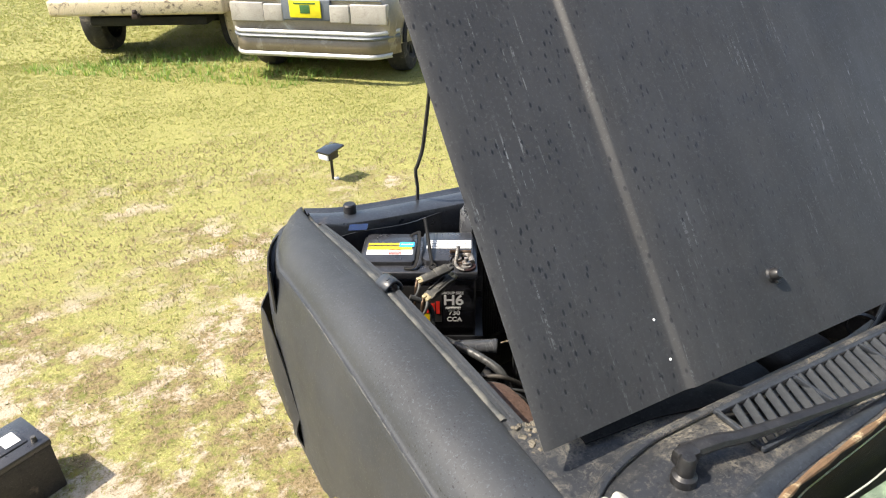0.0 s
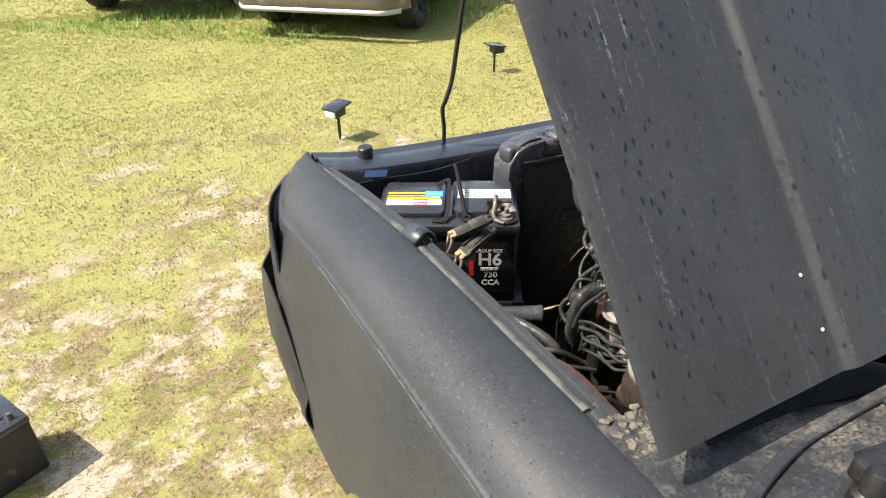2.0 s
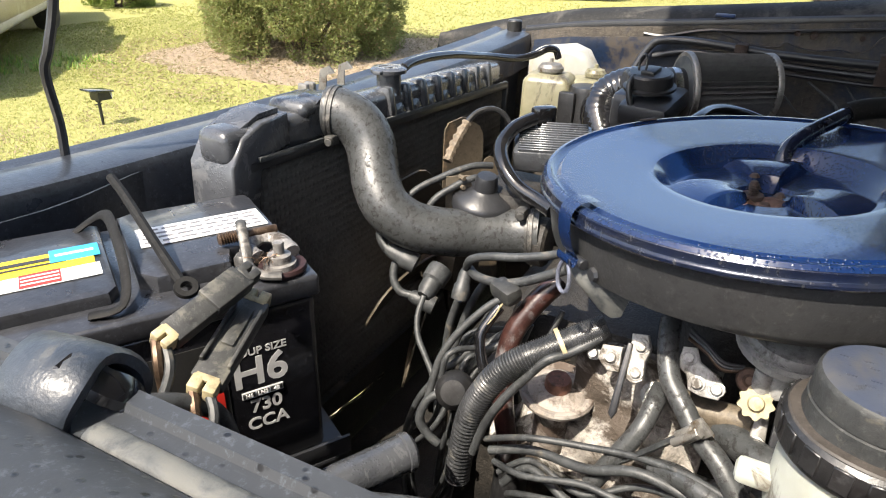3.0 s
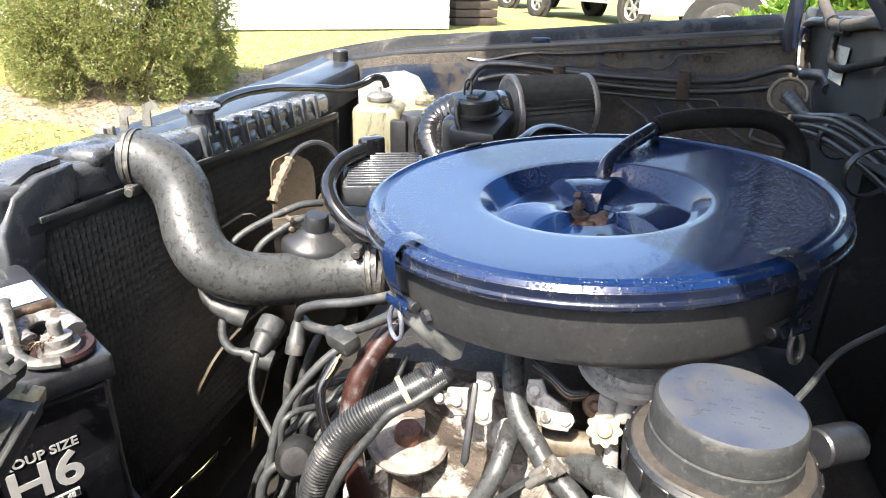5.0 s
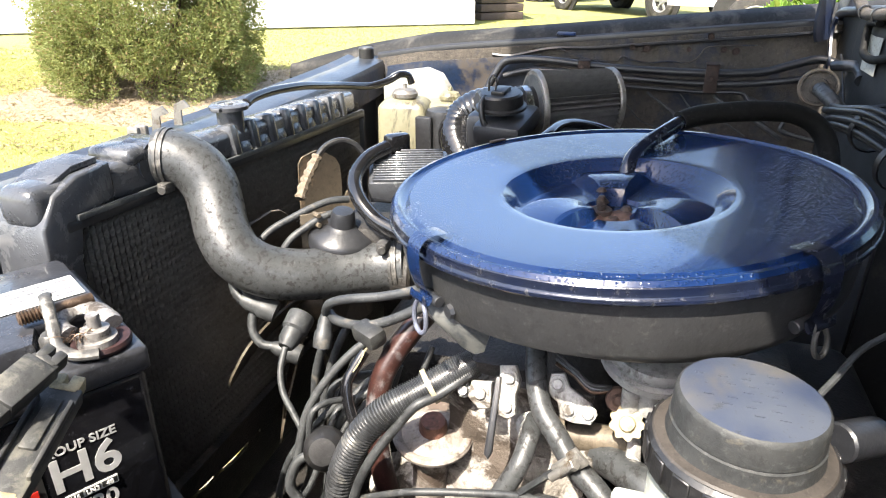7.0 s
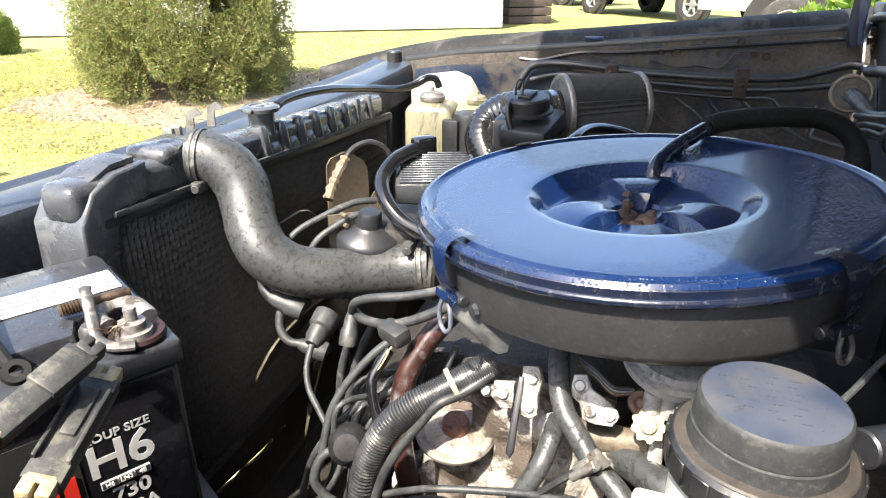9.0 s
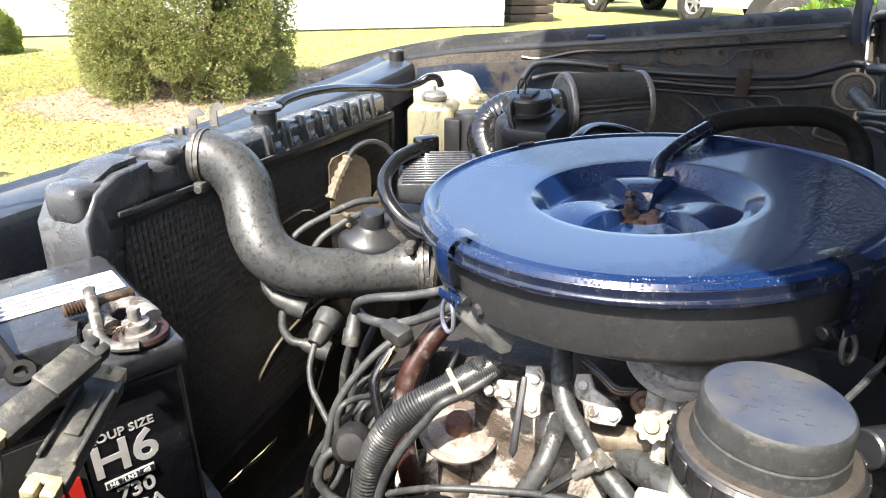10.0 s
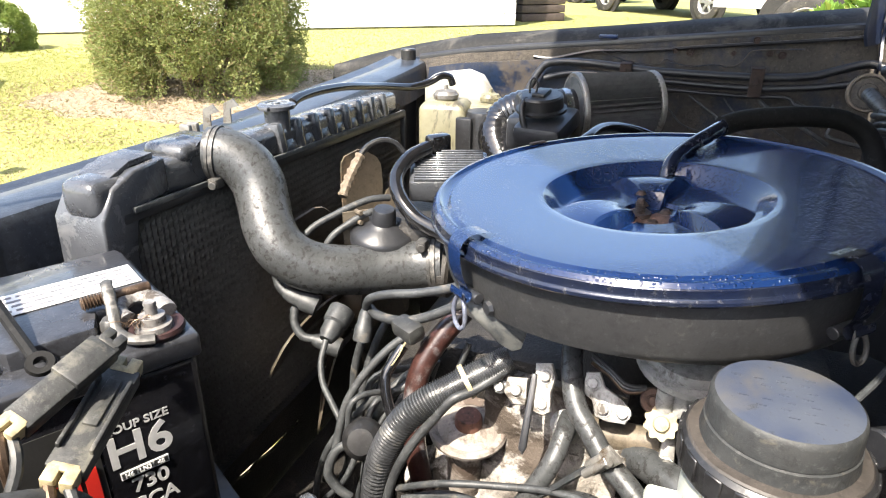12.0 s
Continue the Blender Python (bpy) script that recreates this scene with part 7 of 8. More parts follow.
# ---- front of the engine: distributor, bracket, ribbed box, taped tube ----
front = thing("thermostat_housing", (0.12, 0.27, 0.8), "black thermostat housing with conical cap", "engine part")
bm = B()
add_lathe(bm, [(0, 0.035), (0.012, 0.034), (0.014, 0.03), (0.015, 0.016), (0.02, 0.012), (0.036, 0.006), (0.04, 0.0), (0.04, -0.01), (0.03, -0.016), (0, -0.016)], pose(0.1218, 0.3147, 0.8409, 8, -6, 0), 28)
part("cap", bm, M_STEELBLK, front, "oily dark cap")
bm = B()
add_box(bm, (0.17, 0.29, 0.83), (0.10, 0.08, 0.05), pose(0, 0, 0), 0.012)
add_rod(bm, (0.126, 0.25, 0.80), (0.128, 0.225, 0.80), 0.031, 24)
part("housing", bm, M_GREASE, front)
bm = B()
add_prism(bm, [(0, 0), (0.03, 0), (0.034, 0.02), (0.03, 0.045), (0.0, 0.043)], 0.003, axes((0.105, 0.36, 0.825), (0.5, -0.8, 0), (0, 0, 1)))
for k in range(3):
    add_rod(bm, V(0.112, 0.345, 0.845 + 0.012 * k), V(0.106, 0.335, 0.845 + 0.012 * k), 0.003, 8)
part("slotted_bracket", bm, M_BROWNMETAL, front, "dusty tan slotted bracket")
for a, b in (((0.0770, 0.3938, 0.8464), (0.1350, 0.3396, 0.8763)), ((0.0822, 0.3683, 0.8372), (0.1214, 0.3317, 0.8659))):
    cable([V(*a) + (V(*a) - V(*b)) * 0.45 + V(0, 0, -0.035), a, (V(*a) + V(*b)) / 2 + V(0, 0, 0.004), b, V(*b) + (V(*b) - V(*a)) * 0.35 + V(0, 0, -0.012)], 0.0045, M_WIRE, "coil_wire", "black wire to the thermostat housing", "wire", group="coil wires")
tt = thing("vacuum_tube", (0.15, 0.35, 0.9), "thin hose wrapped in peeling brown tape", "hose")
TT = [(0.1336, 0.3748, 0.8767), (0.1476, 0.3743, 0.8917), (0.1608, 0.3727, 0.9042), (0.1758, 0.3693, 0.9190), (0.1903, 0.3624, 0.9300), (0.2039, 0.3489, 0.9339), (0.2128, 0.3348, 0.9271), (0.2165, 0.3247, 0.9129)]
part("tube", add_tube(B(), TT, 0.0038, 8, 6), M_BLACK, tt)
part("tape", add_tube(B(), TT[0:4], 0.0062, 8, 6, radius=lambda i, n: 1 + 0.2 * math.sin(i * 1.9)), M_TAPE, tt, "peeling brown tape")
ribbed = thing("ribbed_box", (0.21, 0.26, 0.9), "oily black ribbed box with looped hose", "engine part")
bm = B()
RB = pose(0.2083, 0.2610, 0.8941, 16, 0, -69)
add_box(bm, (0, 0, 0), (0.10, 0.075, 0.03), RB, 0.005)
rb = part("body", bm, M_TANK, ribbed)
for k in range(13):
    bm = B()
    add_box(bm, (0, 0, 0), (0.088, 0.0024, 0.005), RB @ pose(0, -0.033 + 0.0055 * k, 0.016), 0.0008, 1)
    part("rib", bm, M_TANK, rb)
bm = B()
add_box(bm, (0, 0, 0), (0.032, 0.02, 0.03), pose(0.236, 0.287, 0.925, 0, 0, -30), 0.005)
part("block", bm, M_GLOSSBLK, ribbed, "glossy black plastic block")
bm = B()
add_tube(bm, [(0.2122, 0.2919, 0.9270), (0.1811, 0.3043, 0.9206), (0.1496, 0.3074, 0.9060), (0.1243, 0.2926, 0.8901), (0.1101, 0.2666, 0.8724), (0.1015, 0.2372, 0.8638), (0.0922, 0.2146, 0.8591)], 0.0092, 12, 7)
part("looped_hose", bm, M_GLOSSBLK, ribbed, "glossy black looped hose", 80)

# ---- bottles ----


def bottle(name, c, s, h, mat, label, capmat, cap_r, rot=0.0):
    t = thing(name, (c[0], c[1], c[2] - h), label, "fluid bottle")
    bm = B()
    m = pose(*c, 0, 0, rot)
    add_box(bm, (0, 0, -h / 2 - 0.007), (s[0], s[1], h - 0.014), m, min(s) * 0.16, 4)
    for v in bm.verts:
        k = (v.co.z - (c[2] - 0.04)) / 0.026
        if k > 0:
            f = 1 - 0.16 * min(1, k) ** 2
            v.co.x = c[0] + (v.co.x - c[0]) * f
            v.co.y = c[1] + (v.co.y - c[1]) * f
    add_lathe(bm, [(cap_r * 1.3, -0.03), (cap_r * 1.02, -0.014), (cap_r * 0.95, -0.004), (0, -0.004)], m, 24)
    part("tank", bm, mat, t, "", 60)
    bm = B()
    add_lathe(bm, [(cap_r, -0.012), (cap_r * 1.12, -0.01), (cap_r * 1.12, -0.004), (cap_r, -0.002), (cap_r * 0.9, 0.002), (cap_r * 0.5, 0.004), (0.004, 0.005), (0.0035, 0.012), (0, 0.012)], m, 24)
    part("cap", bm, capmat, t)
    return t


bottle("coolant_bottle", (0.60, 0.412, 0.925), (0.085, 0.092), 0.16, M_BOTTLE, "yellowed coolant bottle streaked with grime", M_STEEL, 0.021, 8)
bottle("washer_bottle", (0.650, 0.341, 0.915), (0.08, 0.1), 0.15, M_BOTTLE, "yellowed washer bottle beside the coolant bottle", M_BOTTLE, 0.018, 20)
bm = B()
add_prism(bm, [(0, 0), (0.14, 0), (0.145, 0.05), (0.115, 0.095), (0.085, 0.105), (0.02, 0.095), (0, 0.08)], 0.05, axes((0.735, 0.495, 0.843), (0, -1, 0), (0, 0, 1)), 0.015)
whole("header_tank", bm, M_BOTTLE2, "pale translucent tank against the inner fender", "fluid bottle", smooth=60)
bm = B()
add_lathe(bm, [(0, 0.08), (0.028, 0.078), (0.031, 0.07), (0.031, -0.05), (0, -0.05)], pose(0.585, 0.335, 0.82), 24)
whole("charcoal_canister", bm, M_BLACK, "black round canister among the bottles", "canister")
bm = B()
add_box(bm, (0.555, 0.36, 0.84), (0.016, 0.03, 0.1), pose(0, 0, 0), 0.003)
whole("relay_box", bm, M_BLACK, "narrow black relay beside the canister", "relay")

# ---- cone filter, flow meter, elbow ----
FA, FB = V(0.592, 0.172, 0.912), V(0.662, 0.05, 0.918)
fd = (FB - FA).normalized()
FQ = Matrix.Translation(FA) @ fd.to_track_quat("Z", "Y").to_matrix().to_4x4()
FLEN = (FB - FA).length
cone = thing("cone_filter", (FA + FB) / 2, "black pleated cone air filter with dull grey end rings", "air filter")
bm = B()
np_ = 40
rows = []
for k in range(2):
    z = 0.006 + (FLEN - 0.012) * k
    r = 0.057 - 0.005 * k
    rows.append([bm.verts.new(FQ @ V((r + (0.003 if j % 2 else -0.0085)) * math.cos(math.pi * j / np_), (r + (0.003 if j % 2 else -0.0085)) * math.sin(math.pi * j / np_), z)) for j in range(2 * np_)])
for j in range(2 * np_):
    k = (j + 1) % (2 * np_)
    bm.faces.new((rows[0][j], rows[0][k], rows[1][k], rows[1][j]))
part("pleats", bm, M_FILTER, cone, "", 0)
for z, r in ((0.002, 0.0605), (FLEN - 0.002, 0.0545)):
    bm = B()
    add_lathe(bm, [(r - 0.006, -0.004), (r, -0.0045), (r + 0.0018, -0.002), (r + 0.0018, 0.004), (r - 0.004, 0.005), (r - 0.006, -0.004)], FQ @ pose(0, 0, z), 40)
    part("end_ring", bm, M_STEEL, cone, "dull grey end ring")
bm = B()
add_lathe(bm, [(0.0, -0.004), (0.054, -0.004), (0.056, 0.002), (0.04, 0.004)], FQ @ pose(0, 0, 0), 40)
part("end_plate", bm, M_STRIP, cone)
bm = B()
add_lathe(bm, [(0, 0.003), (0.05, 0.003), (0.052, 0.0)], FQ @ pose(0, 0, FLEN), 40)
part("end_plate", bm, M_BLACK, cone)
bm = B()
add_lathe(bm, [(0.031, 0.0), (0.035, -0.004), (0.0355, -0.03), (0.031, -0.034)], FQ, 32)
part("neck", bm, M_BLACK, cone)
bm = B()
add_lathe(bm, [(0.0357, -0.012), (0.037, -0.012), (0.037, -0.024), (0.0357, -0.024)], FQ, 32)
add_box(bm, (-0.03, -0.024, -0.018), (0.012, 0.01, 0.018), FQ, 0.002)
part("band_clamp", bm, M_BRIGHT, cone, "stainless band clamp")
meter = thing("air_flow_meter", (0.5, 0.19, 0.9), "greasy black air flow meter with plug", "air flow meter")
MP = FA - fd * 0.06
bm = B()
add_rod(bm, FA - fd * 0.03, FA - fd * 0.10, 0.036, 24)
add_box(bm, MP + V(-0.05, 0.0, -0.02), (0.09, 0.075, 0.06), pose(0, 0, 0), 0.012)
part("body", bm, M_STEELBLK, meter, "dark cast body")
bm = B()
m = pose(0.475, 0.205, 0.935, 0, -8, -8)
add_lathe(bm, [(0, 0.022), (0.031, 0.021), (0.034, 0.018), (0.035, 0.002), (0.04, 0.0), (0.04, -0.004), (0, -0.004)], m, 28)
add_box(bm, (0.0, 0, 0.023), (0.034, 0.022, 0.008), m, 0.003)
part("sensor_cap", bm, M_BLACK, meter, "black round sensor cap with plug")
bm = B()
add_box(bm, (0, 0, 0), (0.11, 0.08, 0.035), pose(0.48, 0.195, 0.905, 0, -10, -8), 0.012)
part("base", bm, M_STEELBLK, meter, "dusty grey base casting")
bm = B()
add_tube(bm, [(0.455, 0.225, 0.95), (0.44, 0.228, 0.938), (0.435, 0.22, 0.91), (0.44, 0.20, 0.895), (0.46, 0.165, 0.892)], 0.005, 10, 6)
part("lead", bm, M_BLACK, meter)
bm = B()
add_tube(bm, [(0.462, 0.222, 0.958), (0.463, 0.222, 0.975), (0.464, 0.216, 0.982), (0.463, 0.211, 0.974), (0.462, 0.212, 0.96)], 0.0018, 8, 5)
part("wire_loop", bm, M_STEELBLK, meter)
elbow = thing("intake_elbow", (0.56, 0.3, 0.86), "ribbed glossy black rubber intake elbow", "intake hose")
EL = [(0.6013, 0.2001, 0.9098), (0.5986, 0.2378, 0.9094), (0.5941, 0.2723, 0.9027), (0.5875, 0.2979, 0.8847), (0.5629, 0.3024, 0.8611), (0.5441, 0.2876, 0.8343), (0.5261, 0.2646, 0.8026)]
part("hose", add_tube(B(), EL, 0.033, 24, 16, radius=lambda i, n: 1 + (0.018 if i % 4 < 2 else -0.018) * (1 if i < n * 0.6 else 0.4)), M_GLOSSBLK, elbow, "", 80)
cable([(0.28, 0.16, 0.885), (0.36, 0.12, 0.915), (0.44, 0.10, 0.92), (0.50, 0.06, 0.905), (0.52, 0.0, 0.88)], 0.008, M_GLOSSBLK, "idle_hose", "glossy black hose arching behind the air cleaner", "hose", 12)
bm = B()
add_lathe(bm, [(0, 0.0), (0.02, 0.0), (0.022, 0.003), (0.022, 0.01), (0.034, 0.012), (0.034, 0.018), (0.012, 0.02), (0.01, 0.028), (0, 0.028)], pose(0.50, 0.08, 0.868), 24)
whole("oil_filler_cap", bm, M_BLACK, "black oil filler cap behind the air cleaner", "cap")
bm = B()
add_lathe(bm, [(0, 0.0), (0.06, 0.0), (0.065, -0.01), (0.06, -0.04), (0, -0.04)], pose(0.42, 0.11, 0.885), 32)
whole("pulley_cover", bm, M_TANK, "round grey cover behind the air cleaner", "cover")
bm = B()
add_box(bm, (0.34, 0.0, 0.72), (0.18, 0.36, 0.12), None, 0.03, 3)
part("rocker_cover", bm, M_GREASE, engine)

# ---- far inner fender: pipes and brackets ----
for k, (pts, r) in enumerate((
        ([(0.775, 0.30, 0.905), (0.785, 0.28, 0.945), (0.785, 0.255, 0.962), (0.78, 0.18, 0.965), (0.775, 0.05, 0.957), (0.77, -0.1, 0.956), (0.77, -0.197, 0.962), (0.77, -0.241, 0.975), (0.77, -0.285, 0.988), (0.762, -0.315, 0.982)], 0.0075),
        ([(0.79, 0.27, 0.93), (0.785, 0.2, 0.945), (0.775, 0.05, 0.94), (0.77, -0.1, 0.937), (0.765, -0.2, 0.944), (0.755, -0.3, 0.962)], 0.006),
        ([(0.785, 0.2, 0.925), (0.775, 0.05, 0.925), (0.77, -0.1, 0.922), (0.765, -0.17, 0.925), (0.76, -0.19, 0.912), (0.75, -0.24, 0.905)], 0.0035))):
    cable(pts, r, M_STEELBLK, "brake_pipe" if k else "air_pipe", "dusty dark metal pipe along the inner fender", "pipe", 10, group="pipes along the inner fender")
for y, h, mat in ((0.11, 0.03, M_RUST), (-0.118, 0.05, M_RUST)):
    bm = B()
    zc = 0.955 - (h - 0.03) * 0.35
    add_box(bm, (0.762, y, zc), (0.004, 0.022, h), None, 0.001)
    add_box(bm, (0.775, y, zc + h / 2 - 0.002), (0.03, 0.022, 0.004), None, 0.001)
    br = whole("pipe_bracket", bm, M_RUST, "rusty bracket holding the pipes", "bracket", "pipe brackets")
    bm = B()
    part("bolt", bolt(bm, (0.76, y, zc), (-1, 0, 0), 0.004, 0.004), M_RUST, br)
rw = random.Random(9)
for k in range(7):
    y0 = 0.05 - 0.06 * k
    cable([(0.78, y0, 0.915), (0.765, y0 - 0.03 + rw.uniform(-0.03, 0.03), 0.885), (0.755, y0 - 0.06, 0.868 + rw.uniform(-0.02, 0.02)), (0.75, y0 - 0.12, 0.85)], rw.choice((0.0015, 0.0025, 0.004)), M_WIRE, "fender_wire", "thin dusty wire on the inner fender", "wire", group="fender wires")

# ---- rear corner: valve, hoses, hinge arm, firewall label, wire bundle ----
DV = V(0.625, -0.263, 0.963)
valve = thing("check_valve", DV, "dusty round diaphragm valve with hose", "valve")
m = Matrix.Translation(DV) @ V(-0.93, 0.12, 0.3).to_track_quat("Z", "Y").to_matrix().to_4x4()
bm = B()
add_lathe(bm, [(0, -0.02), (0.02, -0.02), (0.023, -0.008), (0.028, -0.005), (0.029, 0.0), (0.028, 0.004), (0.024, 0.006), (0.023, 0.003), (0.014, 0.004), (0.012, 0.01), (0, 0.01)], m, 32)
part("body", bm, M_BAYDIRT, valve)
bm = B()
add_lathe(bm, [(0.0235, 0.005), (0.0285, 0.0055), (0.0296, 0.0), (0.0285, -0.005), (0.0235, -0.004)], m, 32)
part("crimped_rim", bm, M_TAPE, valve, "dusty crimped rim")
part("hose", add_tube(B(), [DV + V(-0.01, 0, 0), DV + V(-0.04, -0.008, -0.008), DV + V(-0.06, -0.03, -0.03), DV + V(-0.05, -0.06, -0.055), DV + V(0.0, -0.075, -0.05), DV + V(0.06, -0.07, -0.01)], 0.011, 12, 6), M_RUBBER, valve, "weathered rubber hose", 80)
cable([(0.72, -0.3, 0.985), (0.68, -0.32, 0.99), (0.655, -0.325, 0.982), (0.63, -0.32, 0.975)], 0.009, M_STEELBLK, "valve_pipe", "black pipe above the check valve", "pipe", 12)
bm = B()
add_tube(bm, [(0.80, -0.287, 1.13), (0.80, -0.285, 1.09), (0.80, -0.285, 1.04), (0.80, -0.291, 1.017)], 0.013, 8, 5, flat=0.5)
part("hinge_arm", bm, M_NAVY, hood, "blue-black hood hinge arm")
bm = B()
add_box(bm, (0.85, -0.328, 0.985), (0.07, 0.014, 0.2), pose(0, 0, 0), 0.004)
add_box(bm, (0.835, -0.32, 1.02), (0.03, 0.02, 0.06), pose(0, 0, 0), 0.004)
part("hinge_plate", bm, M_NAVY, truck, "wet blue-black hinge plate in the firewall corner")
# pressed edge, holes and rust on the far inner fender
bm = B()
add_tube(bm, [(0.809, 0.165, 0.985), (0.809, 0.135, 0.974), (0.808, 0.095, 0.965), (0.808, 0.055, 0.966), (0.808, 0.043, 0.975), (0.808, 0.024, 0.969), (0.808, -0.007, 0.965), (0.808, -0.043, 0.97), (0.808, -0.072, 0.967), (0.808, -0.092, 0.978), (0.808, -0.103, 0.995), (0.808, -0.125, 1.0), (0.807, -0.19, 1.004)], 0.0022, 8, 6, flat=0.5)
part("panel_edge", bm, M_BAYBLUE, inner_r, "uneven pressed edge on the inner fender")
for y, z, r in ((0.0, 0.991, 0.006), (0.027, 0.992, 0.0042), (-0.11, 1.016, 0.0052), (-0.156, 0.992, 0.0056), (-0.135, 0.994, 0.0048), (-0.012, 0.931, 0.004), (-0.075, 0.992, 0.0036)):
    bm = B()
    add_lathe(bm, [(0, 0.0004), (r * 0.55, 0.0004), (r * 0.6, 0.0016), (r, 0.0014), (r * 1.25, 0.0)], axes((0.8065, y, z), (0, 1, 0), (0, 0, 1)), 14)
    part("rust_hole", bm, M_RUST, inner_r, "rust-rimmed hole in the inner fender")
bm = B()
add_prism(bm, [(0.01, 0.0), (0.08, 0.001), (0.085, 0.054), (0.05, 0.052), (0.008, 0.053)], 0.0006, axes((0.562, -0.3175, 0.99), (1, 0, 0), (0, 0, 1)))
part("firewall_sticker", bm, M_STICKER, truck, "torn pale paper sticker on the firewall")
cable([(0.585, -0.313, 1.062), (0.62, -0.312, 1.06), (0.63, -0.311, 1.05), (0.618, -0.309, 1.024), (0.60, -0.308, 1.016), (0.545, -0.307, 1.016), (0.45, -0.305, 1.034), (0.36, -0.30, 1.05)], 0.0058, M_MATTE, "firewall_hose", "bent black hose on the firewall", "hose", 12)
cable([(0.78, -0.316, 1.13), (0.765, -0.316, 1.10), (0.72, -0.315, 1.084), (0.685, -0.314, 1.074), (0.65, -0.313, 1.069), (0.574, -0.312, 1.074), (0.49, -0.31, 1.083), (0.4, -0.30, 1.088)], 0.0085, M_BAYDIRT, "draped_hose", "dull brown dusty hose draped over the firewall", "hose", 12)
for x in (0.60, 0.67):
    bm = B()
    add_lathe(bm, [(0.009, -0.003), (0.0108, -0.003), (0.0108, 0.003), (0.009, 0.003), (0.009, -0.003)], axes((x, -0.3125, 1.0715), (0, 1, 0), (0, 0, 1)), 16)
    whole("cable_tie", bm, M_BLACK, "black cable tie round the draped hose", "cable tie", "hose ties")
cable([(0.745, -0.312, 1.0), (0.71, -0.31, 0.985), (0.66, -0.308, 0.95), (0.62, -0.306, 0.925)], 0.002, M_BLACK, "thin_cable", "thin black cable down the firewall corner", "wire", 8)
for k in range(7):
    o = V(0.004 * (k % 3), 0.006 * (k % 2), 0.007 * k)
    cable([V(0.49, -0.255, 0.918) + o, V(0.42, -0.25, 0.945) + o * 0.6, V(0.34, -0.27, 0.945) + o * 0.9, V(0.25, -0.30, 0.925) + o, V(0.12, -0.33, 0.89) + o * 1.3], 0.0042, M_BLACK, "bulkhead_wire", "dusty black wire bundled across the firewall", "wire", group="bulkhead wires")
for u in (0.38, 0.26):
    bm = B()
    q = Matrix.Translation((u, -0.28 + (0.38 - u) * 0.0, 0.955 - (0.38 - u) * 0.1)) @ V(-1, -0.3, -0.15).to_track_quat("Z", "Y").to_matrix().to_4x4()
    add_lathe(bm, [(0.028, -0.004), (0.03, -0.004), (0.03, 0.004), (0.028, 0.004), (0.028, -0.004)], q, 20)
    whole("cable_tie", bm, M_BLACK, "black cable tie round the wire bundle", "cable tie", "cable ties")

# ---- lawn things ----
def solar_lamp(at, turn):
    t = thing("solar_lamp", at, "small black solar stake lamp standing in the grass", "solar lamp", "solar stake lamps")
    m = Matrix.Translation(at) @ pose(0, 0, 0, 0, 0, turn)
    bm = B()
    add_lathe(bm, [(0, 0.145), (0.0085, 0.145), (0.0095, 0.135), (0.0095, 0.03), (0.004, -0.04), (0, -0.05)], m, 12)
    part("stake", bm, M_BLACK, t)
    bm = B()
    add_box(bm, (0.0, 0.0, 0.155), (0.03, 0.025, 0.03), m, 0.005)
    add_box(bm, (0.012, 0.01, 0.13), (0.05, 0.008, 0.006), m, 0.002)
    part("bracket", bm, M_BLACK, t)
    bm = B()
    add_box(bm, (0, 0, 0.212), (0.15, 0.115, 0.012), m @ Matrix.Translation((0, 0, 0.2)) @ Matrix.Rotation(radians(-8), 4, "Y") @ Matrix.Translation((0, 0, -0.2)), 0.003)
    part("solar_panel", bm, M_DARKGLASS, t, "dark solar panel")
    bm = B()
    add_prism(bm, [(-0.055, 0.0), (0.035, 0.0), (0.035, 0.05), (-0.04, 0.05)], 0.09, m @ pose(-0.01, 0.045, 0.155, 90, 0, 0), 0.006)
    part("lamp_head", bm, M_BLACK, t)
    bm = B()
    add_box(bm, (-0.066, 0.0, 0.178), (0.012, 0.082, 0.045), m @ Matrix.Translation((0, 0, 0)), 0.006, 3)
    part("lens", bm, M_LEDWHITE, t, "white lamp lens")
    return t


lamp1 = solar_lamp((0.331, 3.035, 0.0), 28)
copy_thing(lamp1, pose(1.882, 3.763, 0.0, 0, 0, 150))
for b in (0,):
    bm = B()
    add_box(bm, (0.35, 3.02, 0.008), (0.03, 0.022, 0.016), pose(0, 0, 0), 0.004)
    whole("pebble", bm, M_WHITE, "small white pebble at the lamp's foot", "stone")

# old battery on the grass
ob_at = (-1.40, 1.10, 0.0)
oldb = thing("old_battery", ob_at, "dusty old battery standing on bare ground", "car battery")
OB = pose(*ob_at, 0, 0, 28)
bm = B()
add_box(bm, (0, 0, 0.09), (0.23, 0.172, 0.18), OB, 0.006)
part("case", bm, M_OLDBATT, oldb)
bm = B()
add_box(bm, (0, 0, 0.19), (0.236, 0.178, 0.022), OB, 0.005)
add_box(bm, (0, 0, 0.197), (0.15, 0.09, 0.02), OB, 0.006)
l2 = part("lid", bm, M_BATTTOP, oldb)
for k in range(2):
    bm = B()
    add_box(bm, (-0.02 + 0.06 * k, 0.0, 0.2085), (0.045, 0.06, 0.0015), OB, 0.0005)
    part("label", bm, M_WHITE, l2, "torn white label")
for s in (-1, 1):
    bm = B()
    add_lathe(bm, [(0, 0.02), (0.007, 0.02), (0.009, 0.0), (0, 0)], OB @ pose(0.085 * s, -0.06, 0.2), 16)
    part("terminal", bm, M_TERMINAL, oldb)

